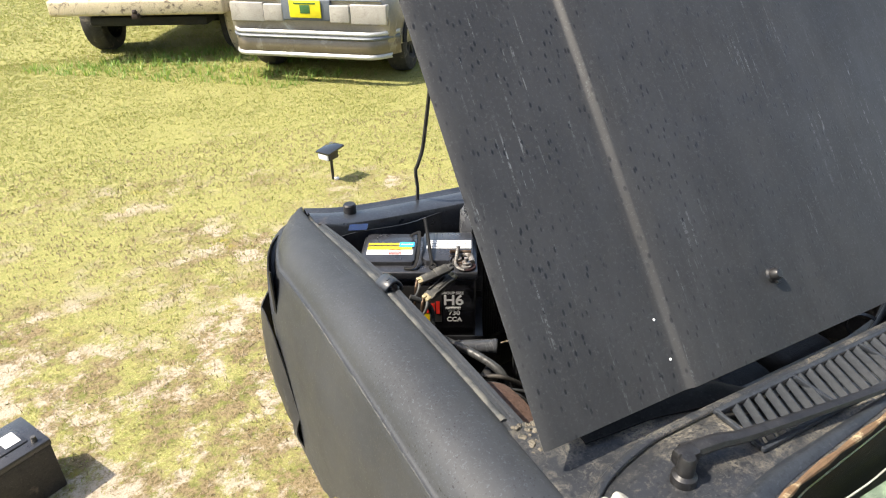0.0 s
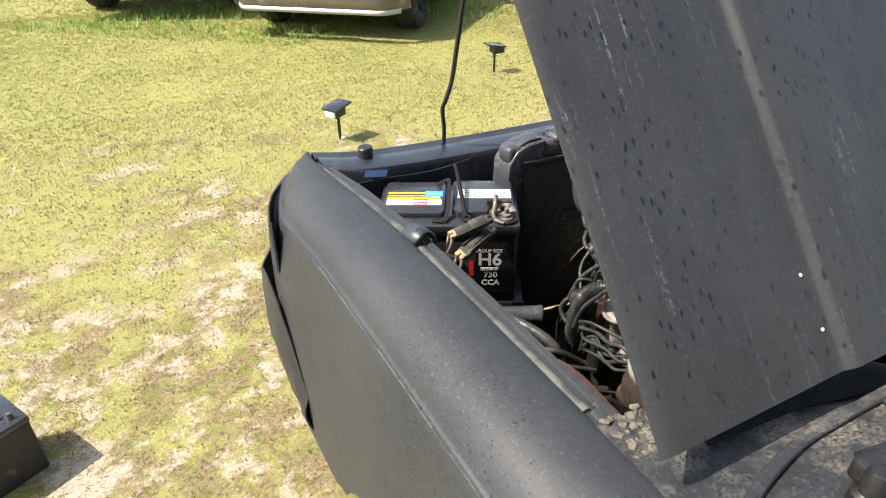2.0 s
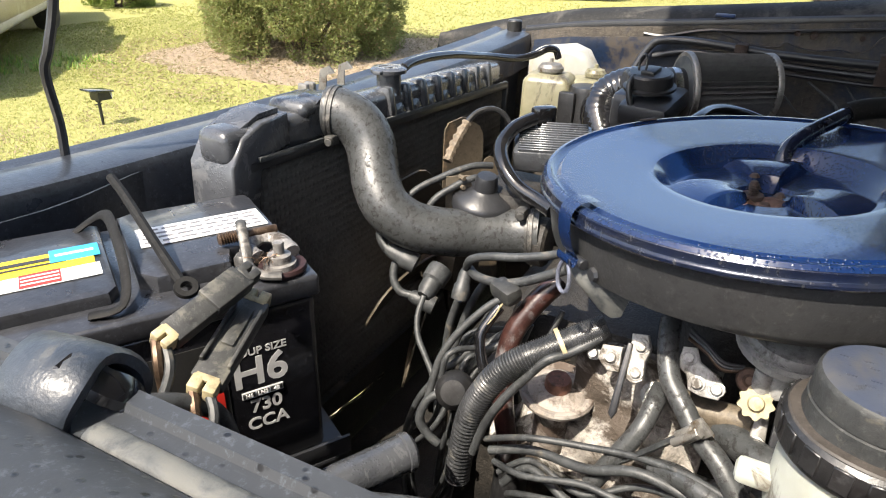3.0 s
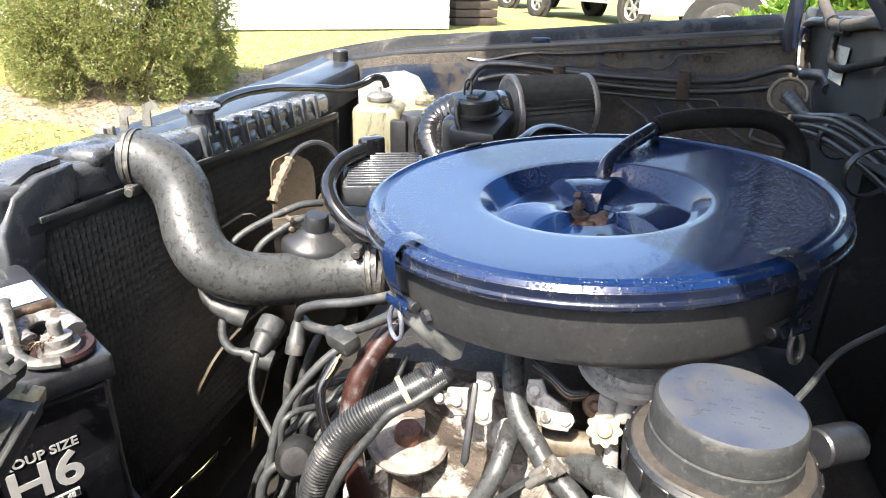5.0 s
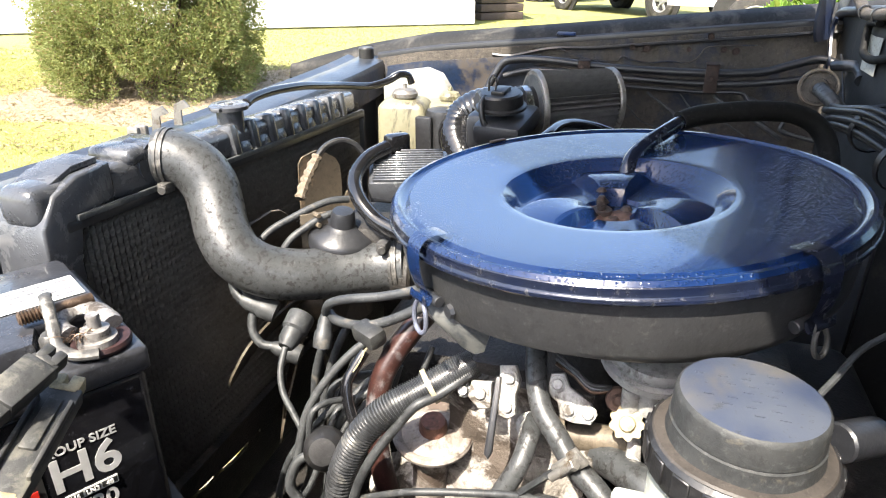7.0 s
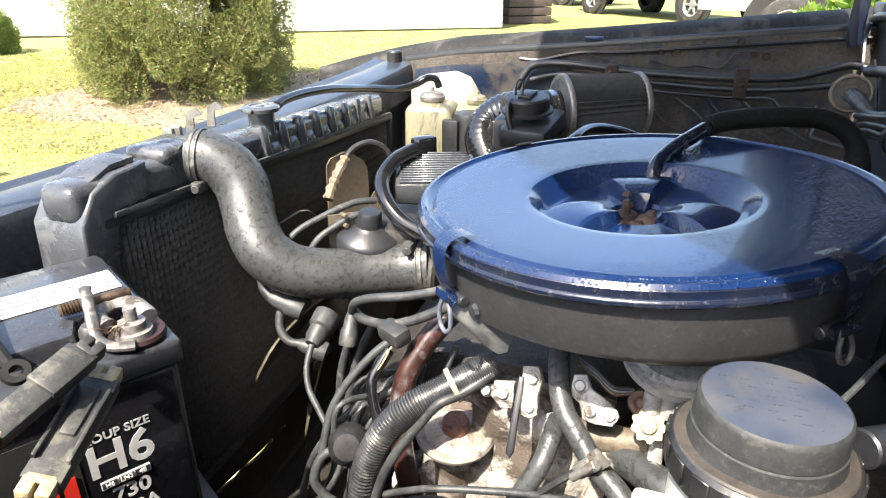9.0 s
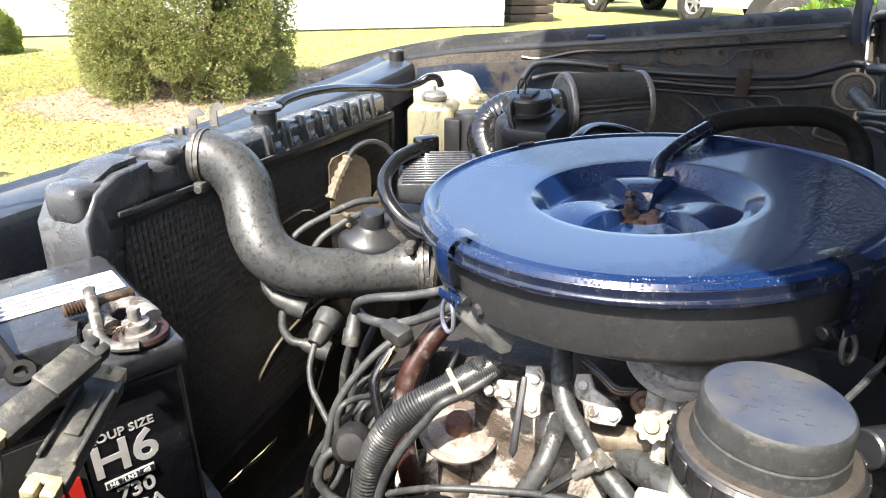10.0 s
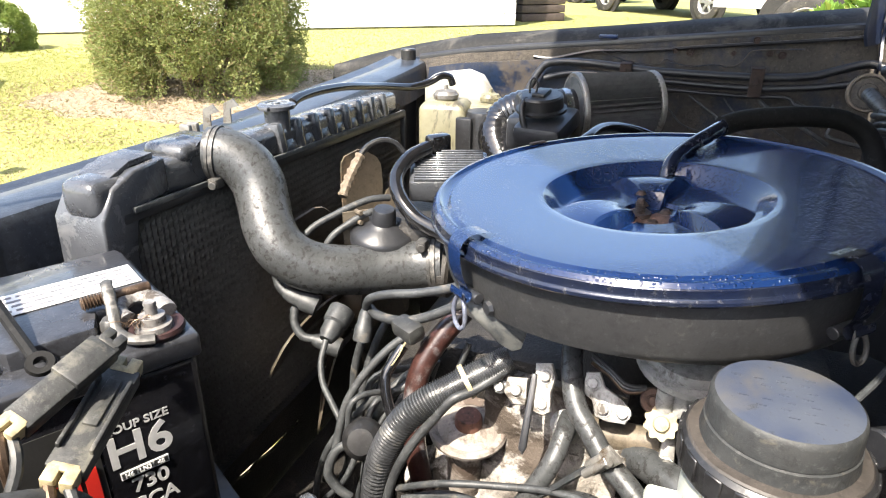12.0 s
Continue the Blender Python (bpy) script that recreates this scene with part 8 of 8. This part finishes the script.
# ---- sedan ----
SED = axes((0.96, 5.45, 0), (0.739, -0.673, 0), (0.673, 0.739, 0))
sedan = thing("sedan", (0.96, 5.45, 0), "weathered champagne sedan parked with its rear this way", "car")
W = 0.86


def sed_box(bm, c, s, bev, seg=3):
    return add_box(bm, c, s, SED, bev, seg)


def loft(bm, secs, cap=True):
    """Skins closed rings of points."""
    rings = [[bm.verts.new(p) for p in s] for s in secs]
    n = len(rings[0])
    for a, b in zip(rings, rings[1:]):
        for j in range(n):
            bm.faces.new((a[j], a[(j + 1) % n], b[(j + 1) % n], b[j]))
    if cap:
        bm.faces.new(rings[0][::-1])
        bm.faces.new(rings[-1])
    return bm


def car_section(y, hw, z0, z1, k=0.1, tum=0.0):
    """A rounded box section across a car at y."""
    top = hw - tum
    pts = [(-hw + 0.02, z0), (hw - 0.02, z0), (hw, z0 + 0.08), (hw + 0.01, (z0 + z1) / 2), (top, z1 - k), (top - k * 0.8, z1), (-top + k * 0.8, z1), (-top, z1 - k), (-hw - 0.01, (z0 + z1) / 2), (-hw, z0 + 0.08)]
    return [V(x, y, z) for x, z in pts]


bm = B()
loft(bm, [[SED @ p for p in car_section(*a)] for a in ((0.10, W - 0.05, 0.40, 0.78, 0.05, 0.05), (0.16, W - 0.02, 0.36, 0.84, 0.06, 0.06), (0.7, W, 0.3, 0.9, 0.08, 0.07), (1.2, W + 0.02, 0.28, 0.93, 0.09, 0.07), (3.6, W + 0.02, 0.28, 0.93, 0.09, 0.07), (4.6, W, 0.3, 0.88, 0.1, 0.08), (5.25, W - 0.08, 0.34, 0.74, 0.1, 0.1))])
sbody = part("body", bm, M_SEDAN, sedan, "weathered two-tone champagne body", 40)
bm = B()
loft(bm, [[SED @ p for p in car_section(*a)] for a in ((0.85, W - 0.12, 0.86, 0.92, 0.03, 0.05), (1.5, W - 0.16, 0.88, 1.4, 0.12, 0.1), (2.6, W - 0.16, 0.98, 1.52, 0.12, 0.1), (3.7, W - 0.1, 0.95, 1.0, 0.03, 0.05))])
part("greenhouse", bm, M_DARKGLASS, sedan, "dark cabin glass", 40)
bm = B()
loft(bm, [[SED @ p for p in car_section(*a)] for a in ((1.55, W - 0.24, 1.47, 1.505, 0.02, 0.02), (2.7, W - 0.24, 1.5, 1.535, 0.02, 0.02))])
part("roof", bm, M_SEDAN, sedan)
bm = B()


def s_bump(u, v, z0, z1, out):
    x = -W - 0.01 + (2 * W + 0.02) * u
    c = abs(2 * u - 1)
    y = 0.06 - out * 0.5 + 0.28 * max(0.0, c - 0.72) ** 2 / 0.08
    return SED @ V(x, y - 0.02 * math.sin(math.pi * v), z0 + (z1 - z0) * v)


add_grid(bm, lambda u, v: s_bump(u, v, 0.28, 0.44, 0.14), 40, 8, 0.01)
bump_s = part("rear_bumper", bm, M_SEDANBUMP, sedan, "brownish champagne rear bumper", 60)
bm = B()
add_grid(bm, lambda u, v: s_bump(u, v, 0.43, 0.462, 0.19), 40, 4, 0.02)
part("bumper_strip", bm, M_SEDANDARK, bump_s, "blue-grey bumper strip", 60)
bm = B()
add_grid(bm, lambda u, v: s_bump(u, v, 0.46, 0.505, 0.16), 40, 4, 0.02)
part("bumper_top", bm, M_SEDANLOW, bump_s, "pale faded bumper top", 60)
bm = B()
add_grid(bm, lambda u, v: s_bump(0.03 + 0.94 * u, v, 0.255, 0.30, 0.17), 40, 4, 0.01)
part("bumper_lip", bm, M_SEDANLOW, bump_s, "silver lower lip", 60)
bm = B()
sed_box(bm, (0.12, 0.06, 0.262), (0.17, 0.09, 0.05), 0.012)
part("exhaust_notch", bm, M_UNDER, bump_s)
for s in (-1, 1):
    for k, (x, w) in enumerate(((0.62, 0.36), (0.34, 0.2))):
        bm = B()
        sed_box(bm, (s * x, 0.1 if k else 0.11, 0.645), (w, 0.09, 0.18 - 0.02 * k), 0.012)
        part("tail_light", bm, M_LENSPALE, sedan, "sun-faded pale tail light")
bm = B()
sed_box(bm, (0.0, 0.085, 0.675), (0.50, 0.05, 0.19), 0.012)
rec = part("plate_recess", bm, M_SEDANDARK, sedan)
bm = B()
sed_box(bm, (0.0, 0.05, 0.685), (0.32, 0.012, 0.155), 0.004)
plate = part("plate", bm, M_PLATE, sedan, "yellow plate with green mark")
bm = B()
sed_box(bm, (0.0, 0.042, 0.685), (0.10, 0.003, 0.075), 0.001)
sed_box(bm, (0.0, 0.042, 0.737), (0.22, 0.003, 0.012), 0.001)
part("plate_mark", bm, M_PLATEGRN, plate)
bm = B()
sed_box(bm, (0, 0.09, 0.765), (1.5, 0.03, 0.012), 0.004)
part("trunk_seam", bm, M_SEDANDARK, sedan)
bm = B()
for s in (-1, 1):
    sed_box(bm, (s * (W + 0.005), 2.24, 0.34), (0.03, 2.3, 0.09), 0.01)
part("sill", bm, M_SEDANLOW, sedan, "silver sill")
for s in (-1, 1):
    bm = B()
    sed_box(bm, (s * (W + 0.012), 2.0, 0.72), (0.01, 0.012, 0.5), 0.002)
    sed_box(bm, (s * (W + 0.012), 3.1, 0.72), (0.01, 0.012, 0.5), 0.002)
    part("door_gap", bm, M_UNDER, sbody)
    for y in (0.72, 3.82):
        c = SED @ V(s * (W - 0.12), y, 0.31)
        wheel_parts(sedan, c, SED.to_3x3() @ V(s, 0, 0), 0.31, 0.2, M_TYRE)
        bm = B()
        add_tube(bm, [SED @ V(s * (W + 0.01), y + 0.37 * math.cos(0.2 + 2.74 * k / 10), 0.28 + 0.37 * math.sin(0.2 + 2.74 * k / 10)) for k in range(11)], 0.022, 8, 2)
        part("wheel_arch", bm, M_UNDER, sbody)

# ---- station wagon with cream bumper ----
JP = axes((-0.33, 7.18, 0), (0.89, -0.455, 0), (0.455, 0.89, 0))
wagon = thing("station_wagon", (-0.33, 7.18, 0), "old navy blue wagon with peeling cream bumper and flares", "car")
JW = 0.86
bm = B()
loft(bm, [[JP @ p for p in car_section(*a)] for a in ((0.12, JW - 0.02, 0.6, 1.15, 0.05, 0.03), (0.2, JW, 0.5, 1.2, 0.05, 0.03), (3.9, JW, 0.5, 1.15, 0.06, 0.04), (4.2, JW - 0.03, 0.5, 1.05, 0.06, 0.04))])
jb = part("body", bm, M_JEEP, wagon, "navy blue body", 40)
bm = B()
loft(bm, [[JP @ p for p in car_section(*a)] for a in ((0.16, JW - 0.06, 1.14, 1.18, 0.03, 0.03), (0.35, JW - 0.1, 1.14, 1.7, 0.08, 0.06), (2.6, JW - 0.1, 1.14, 1.72, 0.08, 0.06), (3.1, JW - 0.06, 1.12, 1.16, 0.03, 0.03))])
part("greenhouse", bm, M_DARKGLASS, wagon, "", 40)
bm = B()
add_box(bm, (0, 0.02, 0.6), (1.86, 0.16, 0.16), JP, 0.03, 3)
add_box(bm, (-0.9, 0.14, 0.6), (0.1, 0.3, 0.16), JP, 0.03, 3)
add_box(bm, (0.9, 0.14, 0.6), (0.1, 0.3, 0.16), JP, 0.03, 3)
jbm = part("rear_bumper", bm, M_JEEPCREAM, wagon, "peeling cream bumper with rust")
bm = B()
add_box(bm, (0, -0.08, 0.52), (0.07, 0.09, 0.05), JP, 0.008)
add_lathe(bm, [(0, 0.06), (0.02, 0.055), (0.028, 0.035), (0.02, 0.01), (0.014, 0)], JP @ pose(0, -0.1, 0.53), 16)
part("tow_ball", bm, M_RUST, jbm, "rusty tow ball")
for s in (-1, 1):
    bm = B()
    add_box(bm, (s * 0.76, 0.11, 0.97), (0.16, 0.06, 0.16), JP, 0.01)
    part("tail_light", bm, M_LENSRED, wagon, "red tail light")
    bm = B()
    add_box(bm, (s * 0.76, 0.11, 0.8), (0.16, 0.06, 0.15), JP, 0.01)
    part("tail_light", bm, M_LENSAMBER, wagon, "amber tail light")
    for y in (0.85, 3.4):
        wheel_parts(wagon, JP @ V(s * (JW - 0.06), y, 0.36), JP.to_3x3() @ V(s, 0, 0), 0.36, 0.24, M_UNDER, "", 5)
        bm = B()
        if s < 0:
            continue
        add_lathe(bm, [(0.40, -0.1), (0.47, -0.06), (0.49, 0.03), (0.46, 0.06), (0.4, 0.05), (0.4, -0.1)], axes(JP @ V(s * (JW + 0.01), y, 0.40), JP.to_3x3() @ V(0, s, 0), (0, 0, 1)), 32)
        part("wheel_flare", bm, M_JEEPCREAM, jb, "cream wheel flare")
bm = B()
add_box(bm, (0.0, 0.10, 0.93), (0.72, 0.03, 0.26), JP, 0.01)
part("plate_panel", bm, M_DARKGLASS, wagon)
bm = B()
add_box(bm, (0.0, 0.08, 0.83), (0.6, 0.02, 0.025), JP, 0.006)
part("trim_bar", bm, M_SEDANLOW, wagon, "dull silver trim")
bm = B()
add_box(bm, (0.52, 0.105, 0.81), (0.2, 0.01, 0.02), JP, 0.003)
part("name_bar", bm, M_WHITE, wagon)
bm = B()
add_box(bm, (0, 0.8, 0.42), (1.3, 1.2, 0.1), JP, 0.03)
add_rod(bm, JP @ V(-0.75, 0.85, 0.36), JP @ V(0.75, 0.85, 0.36), 0.05, 12)
part("underbody", bm, M_UNDER, wagon)

# ---- mobile home ----
H0, H1 = V(6.2, 13.2, -0.14), V(12.6, 3.45, -0.14)
hd = (H1 - H0).normalized()
HM = axes(H0, hd, V(-hd.y, hd.x, 0))
HL = (H1 - H0).length
home = thing("mobile_home", (H0 + H1) / 2, "long white mobile home on block piers", "mobile home")
bm = B()
add_box(bm, (HL / 2, 2.0, 1.76), (HL, 4.0, 3.18), HM, 0.02)
hw = part("wall", bm, M_HOME, home, "white sided wall")
board = mesh_of("siding_board", add_box(B(), (HL / 2, -0.012, 0), (HL + 0.02, 0.03, 0.2), pose(0, 0, 0, 6, 0, 0), 0.004, 1), M_HOME)
for k in range(14):
    o = part("siding_board", board, M_HOME, hw)
    o.matrix_local = HM @ pose(0, 0, 0.275 + 0.215 * k)
bm = B()
add_prism(bm, [(-0.3, 3.3), (4.3, 3.3), (2.0, 4.0)], HL + 0.4, HM @ Matrix(((0, 0, 1, -0.2), (1, 0, 0, 0), (0, 1, 0, 0), (0, 0, 0, 1))))
part("roof", bm, M_PIER, home)
bm = B()
add_box(bm, (HL / 2, 0.1, 0.11), (HL - 0.2, 0.03, 0.2), HM)
part("skirting", bm, M_PIER, home, "pale skirting under the floor")
pier = mesh_of("pier", add_box(B(), (0, 0.1, 0.13), (0.28, 0.25, 0.26), None, 0.01), M_PIER)
for k in range(9):
    o = part("pier", pier, M_PIER, home, "pale concrete block pier")
    o.matrix_local = HM @ pose(HL - 0.5 - 1.35 * k, 0, 0)
bm = B()
add_box(bm, (HL - 0.25, -0.05, 1.0), (0.02, 0.02, 1.6), HM)
part("meter_pipe", bm, M_PIER, home)

# dark planter box past the home's end
pt = (14.2, 3.4, 0)
planter = thing("planter_box", pt, "dark wooden planter box with pots by the white home", "planter")
bm = B()
for k in range(4):
    add_box(bm, (0, 0, 0.09 + 0.17 * k), (1.0, 0.8, 0.15), pose(*pt, 0, 0, -52), 0.01)
part("box", bm, M_PLANTER, planter)
bm = B()
for k in range(3):
    add_lathe(bm, [(0.1, 0), (0.15, 0.22), (0.16, 0.24), (0.12, 0.24)], pose(pt[0] - 0.2 + 0.2 * k, pt[1] + 0.2 - 0.25 * k, 0.68), 14)
part("pot", bm, M_UNDER, planter)


# ---- far vehicles ----
def far_truck(at, heading, mat, label, length=5.6, lift=0.0):
    t = thing("far_truck", at, label, "pickup truck")
    m = Matrix.Translation(at) @ pose(0, 0, 0, 0, 0, heading)
    r = 0.4
    bm = B()
    loft(bm, [[m @ (Matrix(((0, 1, 0, 0), (1, 0, 0, 0), (0, 0, 1, 0), (0, 0, 0, 1))) @ p) for p in car_section(*a)] for a in ((0, 0.92, 0.62, 1.3, 0.08, 0.03), (length * 0.42, 0.95, 0.58, 1.32, 0.08, 0.03), (length * 0.75, 0.95, 0.58, 1.3, 0.08, 0.03), (length * 0.97, 0.95, 0.6, 1.22, 0.1, 0.04), (length, 0.88, 0.65, 1.15, 0.1, 0.05))])
    part("body", bm, mat, t, "", 40)
    bm = B()
    loft(bm, [[m @ (Matrix(((0, 1, 0, 0), (1, 0, 0, 0), (0, 0, 1, 0), (0, 0, 0, 1))) @ p) for p in car_section(*a)] for a in ((length * 0.4, 0.85, 1.28, 1.85, 0.1, 0.1), (length * 0.62, 0.85, 1.28, 1.88, 0.1, 0.1), (length * 0.74, 0.88, 1.25, 1.32, 0.03, 0.03))])
    part("cab", bm, M_DARKGLASS, t, "", 40)
    bm = B()
    for s in (-1, 1):
        add_box(bm, (length * 0.5, s * 0.97, 0.5), (length * 0.36, 0.08, 0.06), m, 0.02)
    part("side_step", bm, M_SEDANLOW, t)
    for s in (-1, 1):
        for x in (length * 0.2, length * 0.8):
            wheel_parts(t, m @ V(x, s * 0.89, r), m.to_3x3() @ V(0, s, 0), r, 0.26, M_WHEEL)
            bm = B()
            add_lathe(bm, [(0, -0.02), (r * 1.38, -0.02), (r * 1.4, 0.0), (r * 1.36, 0.012), (0, 0.012)], axes(m @ V(x, s * 0.945, r * 1.1), m.to_3x3() @ V(s, 0, 0), (0, 0, 1)), 32)
            part("wheel_arch", bm, M_UNDER, t)
    return t


def truck_by_wheels(a, b, mat, label):
    """A parked truck whose near side's wheels stand at a (rear) and b (front)."""
    d = V(b[0] - a[0], b[1] - a[1], 0)
    length = d.length / 0.6
    d.normalize()
    off = V(d.y, -d.x, 0) * -0.85
    at = V(a[0], a[1], 0) - d * length * 0.2 - off * (1 if off.x < 0 else -1)
    return far_truck(tuple(at), math.degrees(math.atan2(d.y, d.x)), mat, label, length)


truck_by_wheels((18.0, 2.3), (15.3, -0.17), M_FARGREY, "grey pickup truck with chrome wheels on the far grass")
truck_by_wheels((9.3, -1.25), (9.0, -4.6), M_FARWHITE, "white pickup truck parked on the far grass")
truck_by_wheels((23.6, 6.6), (21.6, 3.75), M_FARGREY, "dark pickup truck further back on the grass")


# ---- plants ----
def leaf_cloud(name, count, place, size, mat, label, cat, parent=None, wide=0.5, kind="", up=0.3):
    """Many small folded leaves at the spots that place() gives."""
    vs, fs = [], []
    for i in range(count):
        p, out = place()
        d = (out + V(random.gauss(0, 0.6), random.gauss(0, 0.6), random.gauss(up, 0.5))).normalized()
        s = d.cross(V(random.gauss(0, 1), random.gauss(0, 1), random.gauss(0, 1))).normalized()
        L = size * random.uniform(0.6, 1.4)
        n = d.cross(s) * (L * 0.18)
        k = len(vs)
        vs += [p, p + d * L * 0.5 + s * L * wide * 0.5 + n, p + d * L, p + d * L * 0.5 - s * L * wide * 0.5 + n]
        fs += [(k, k + 1, k + 2), (k, k + 2, k + 3)]
    me = bpy.data.meshes.new(name)
    me.from_pydata([tuple(v) for v in vs], [], fs)
    me.materials.append(mat)
    ob = new(name, me)
    if parent:
        ob.parent = parent
        ob.matrix_parent_inverse = Matrix.Translation(parent.location).inverted()
        return tagged(ob, label, kind=kind)
    return tagged(ob, label, cat, kind=kind)


def shrub(at, rx, ry, h, count, leaf, mat, label, clumps=70, seedn=1, lump=1.0):
    random.seed(seedn)
    t = thing("shrub", at, label, "bush")
    a = V(*at)
    bm = B()
    for k in range(9):
        ang = k * 0.7 + random.uniform(-0.2, 0.2)
        tip = a + V(math.cos(ang) * rx * 0.7, math.sin(ang) * ry * 0.7, h * random.uniform(0.3, 0.6))
        add_tube(bm, [a + V(0.05 * math.cos(ang), 0.05 * math.sin(ang), 0), a + (tip - a) * 0.5 + V(0, 0, -0.1), tip], 0.025, 6, 3, radius=lambda i, n: 1 - 0.8 * i / n)
    part("trunk", bm, M_BARK, t)
    cl = []
    for k in range(clumps):
        th = random.uniform(0, 2 * math.pi)
        ph = random.uniform(-0.12, 1.0) * math.pi / 2
        rad = (0.95 - 0.33 * random.random() ** 2) * (1 + 0.1 * noise.noise(V(math.cos(th) * 2, math.sin(th) * 2, ph * 2)))
        c = a + V(rx * rad * math.cos(ph) * math.cos(th), ry * rad * math.cos(ph) * math.sin(th), h * 0.42 + h * 0.56 * rad * math.sin(ph))
        if ph < 0.3:
            c.z = h * random.uniform(0.06, 0.5)
        cl.append((c, random.uniform(0.07, 0.14) * lump * (rx + h) / 2))

    def place():
        c, r = random.choice(cl)
        d = V(random.gauss(0, 1), random.gauss(0, 1), random.gauss(0, 1)).normalized()
        p = c + d * r * random.uniform(0.84, 1.0)
        p.z = max(p.z, 0.03)
        return p, (d + (p - (a + V(0, 0, h * 0.4))).normalized()).normalized()

    leaf_cloud("crown", count, place, leaf, mat, "", "", t)
    return t


shrub((4.68, 4.48, 0), 0.92, 0.92, 1.9, 440000, 0.024, M_BUSH, "dense round evergreen bush with pale brown gaps", 620, 5, lump=1.15)
shrub((6.1, 9.25, 0), 0.5, 0.5, 0.66, 60000, 0.024, M_HEDGE, "small clipped green bush near the white wall", 260, 6)
shrub((4.3, -1.42, 0), 0.75, 0.8, 1.25, 14000, 0.075, M_LEAF, "broad-leaved bright green shrub beyond the truck", 60, 7)

# needle litter under the bush
random.seed(11)
bm = B()
rows = [[bm.verts.new((4.72 + (1.75 + 0.5 * noise.noise(V(math.cos(a) * 2.6, math.sin(a) * 2.6, 0))) * k / 5 * math.cos(a), 4.2 + (1.8 + 0.5 * noise.noise(V(math.cos(a) * 2.6, math.sin(a) * 2.6, 4))) * k / 5 * math.sin(a), 0.032 - 0.042 * (k / 5) ** 2)) for a in (2 * math.pi * j / 48 for j in range(48))] for k in range(1, 6)]
for a, b in zip(rows, rows[1:]):
    for j in range(48):
        bm.faces.new((a[j], a[(j + 1) % 48], b[(j + 1) % 48], b[j]))
bm.faces.new(rows[0])
whole("needle_litter", bm, M_MULCH, "bed of brown needles and twigs under the bush", "mulch", kind="stuff", smooth=180)


def spot_litter():
    a, r = random.uniform(0, 6.283), 2.2 * random.random() ** 0.6
    return V(4.68 + r * math.cos(a), 4.15 + r * math.sin(a), 0.03), V(random.gauss(0, 1), random.gauss(0, 1), 0.1)


leaf_cloud("fallen_needles", 9000, spot_litter, 0.035, M_STRAW, "scattered dry needles and leaves on the ground", "leaf litter", None, 0.18, "stuff", 0.0)

# grass blades, thicker where the lawn is green
random.seed(12)


def blades(name, count, box, mat, label, size, keep):
    vs, fs = [], []
    n = 0
    while n < count:
        x, y = random.uniform(box[0], box[1]), random.uniform(box[2], box[3])
        g = 0.5 + 0.5 * noise.noise(V(x * 1.3, y * 1.3, 7)) + 0.25 * noise.noise(V(x * 5, y * 5, 2))
        if random.random() > keep(x, y, g):
            n += 0.2
            continue
        n += 1
        z = ground_height(x, y) - 0.003
        for j in range(4):
            a = random.uniform(0, 6.283)
            h = size * random.uniform(0.4, 1.2)
            lean = V(math.cos(a), math.sin(a), 0) * h * random.uniform(0.3, 1.1)
            s = V(-math.sin(a), math.cos(a), 0) * 0.0022 * (1 + 0.25 * y)
            o = V(x + random.gauss(0, 0.012), y + random.gauss(0, 0.012), z)
            k = len(vs)
            vs += [o - s, o + s, o + lean + V(0, 0, h)]
            fs.append((k, k + 1, k + 2))
    me = bpy.data.meshes.new(name)
    me.from_pydata([tuple(v) for v in vs], [], fs)
    me.materials.append(mat)
    return tagged(new(name, me), label, "grass", kind="stuff")


blades("grass", 85000, (-4.5, 6.0, 0.9, 8.0), M_BLADE, "short green lawn grass", 0.014, lambda x, y, g: min(1.0, max(0.03, (g - 0.5) * 1.9 + 0.2 + 0.3 * (y - 2.4))))
blades("far_grass", 26000, (-5.5, 2.5, 7.7, 15.0), M_BLADE, "lawn grass behind the parked cars", 0.024, lambda x, y, g: min(1.0, max(0.3, (g - 0.5) * 1.2 + 0.8)))
blades("far_grass", 26000, (5.5, 16.0, -1.0, 9.0), M_BLADE, "lawn grass beyond the shrubs", 0.024, lambda x, y, g: min(1.0, max(0.3, (g - 0.5) * 1.2 + 0.8)))
blades("dry_grass", 16000, (-4.0, 3.0, 0.6, 4.2), M_STRAW, "dry straw-coloured grass in the bare patches", 0.017, lambda x, y, g: min(1.0, max(0.05, 0.9 - g * 0.9)))
blades("tall_grass", 1000, (-1.6, 3.2, 5.4, 7.6), M_LEAF, "taller grass tufts under the parked cars", 0.085, lambda x, y, g: 0.9 if abs((x - 0.96) * 0.673 + (y - 5.45) * 0.739 - 0.1) < 0.35 or abs((x + 0.33) * 0.455 + (y - 7.18) * 0.89 - 0.3) < 0.4 else 0.0)
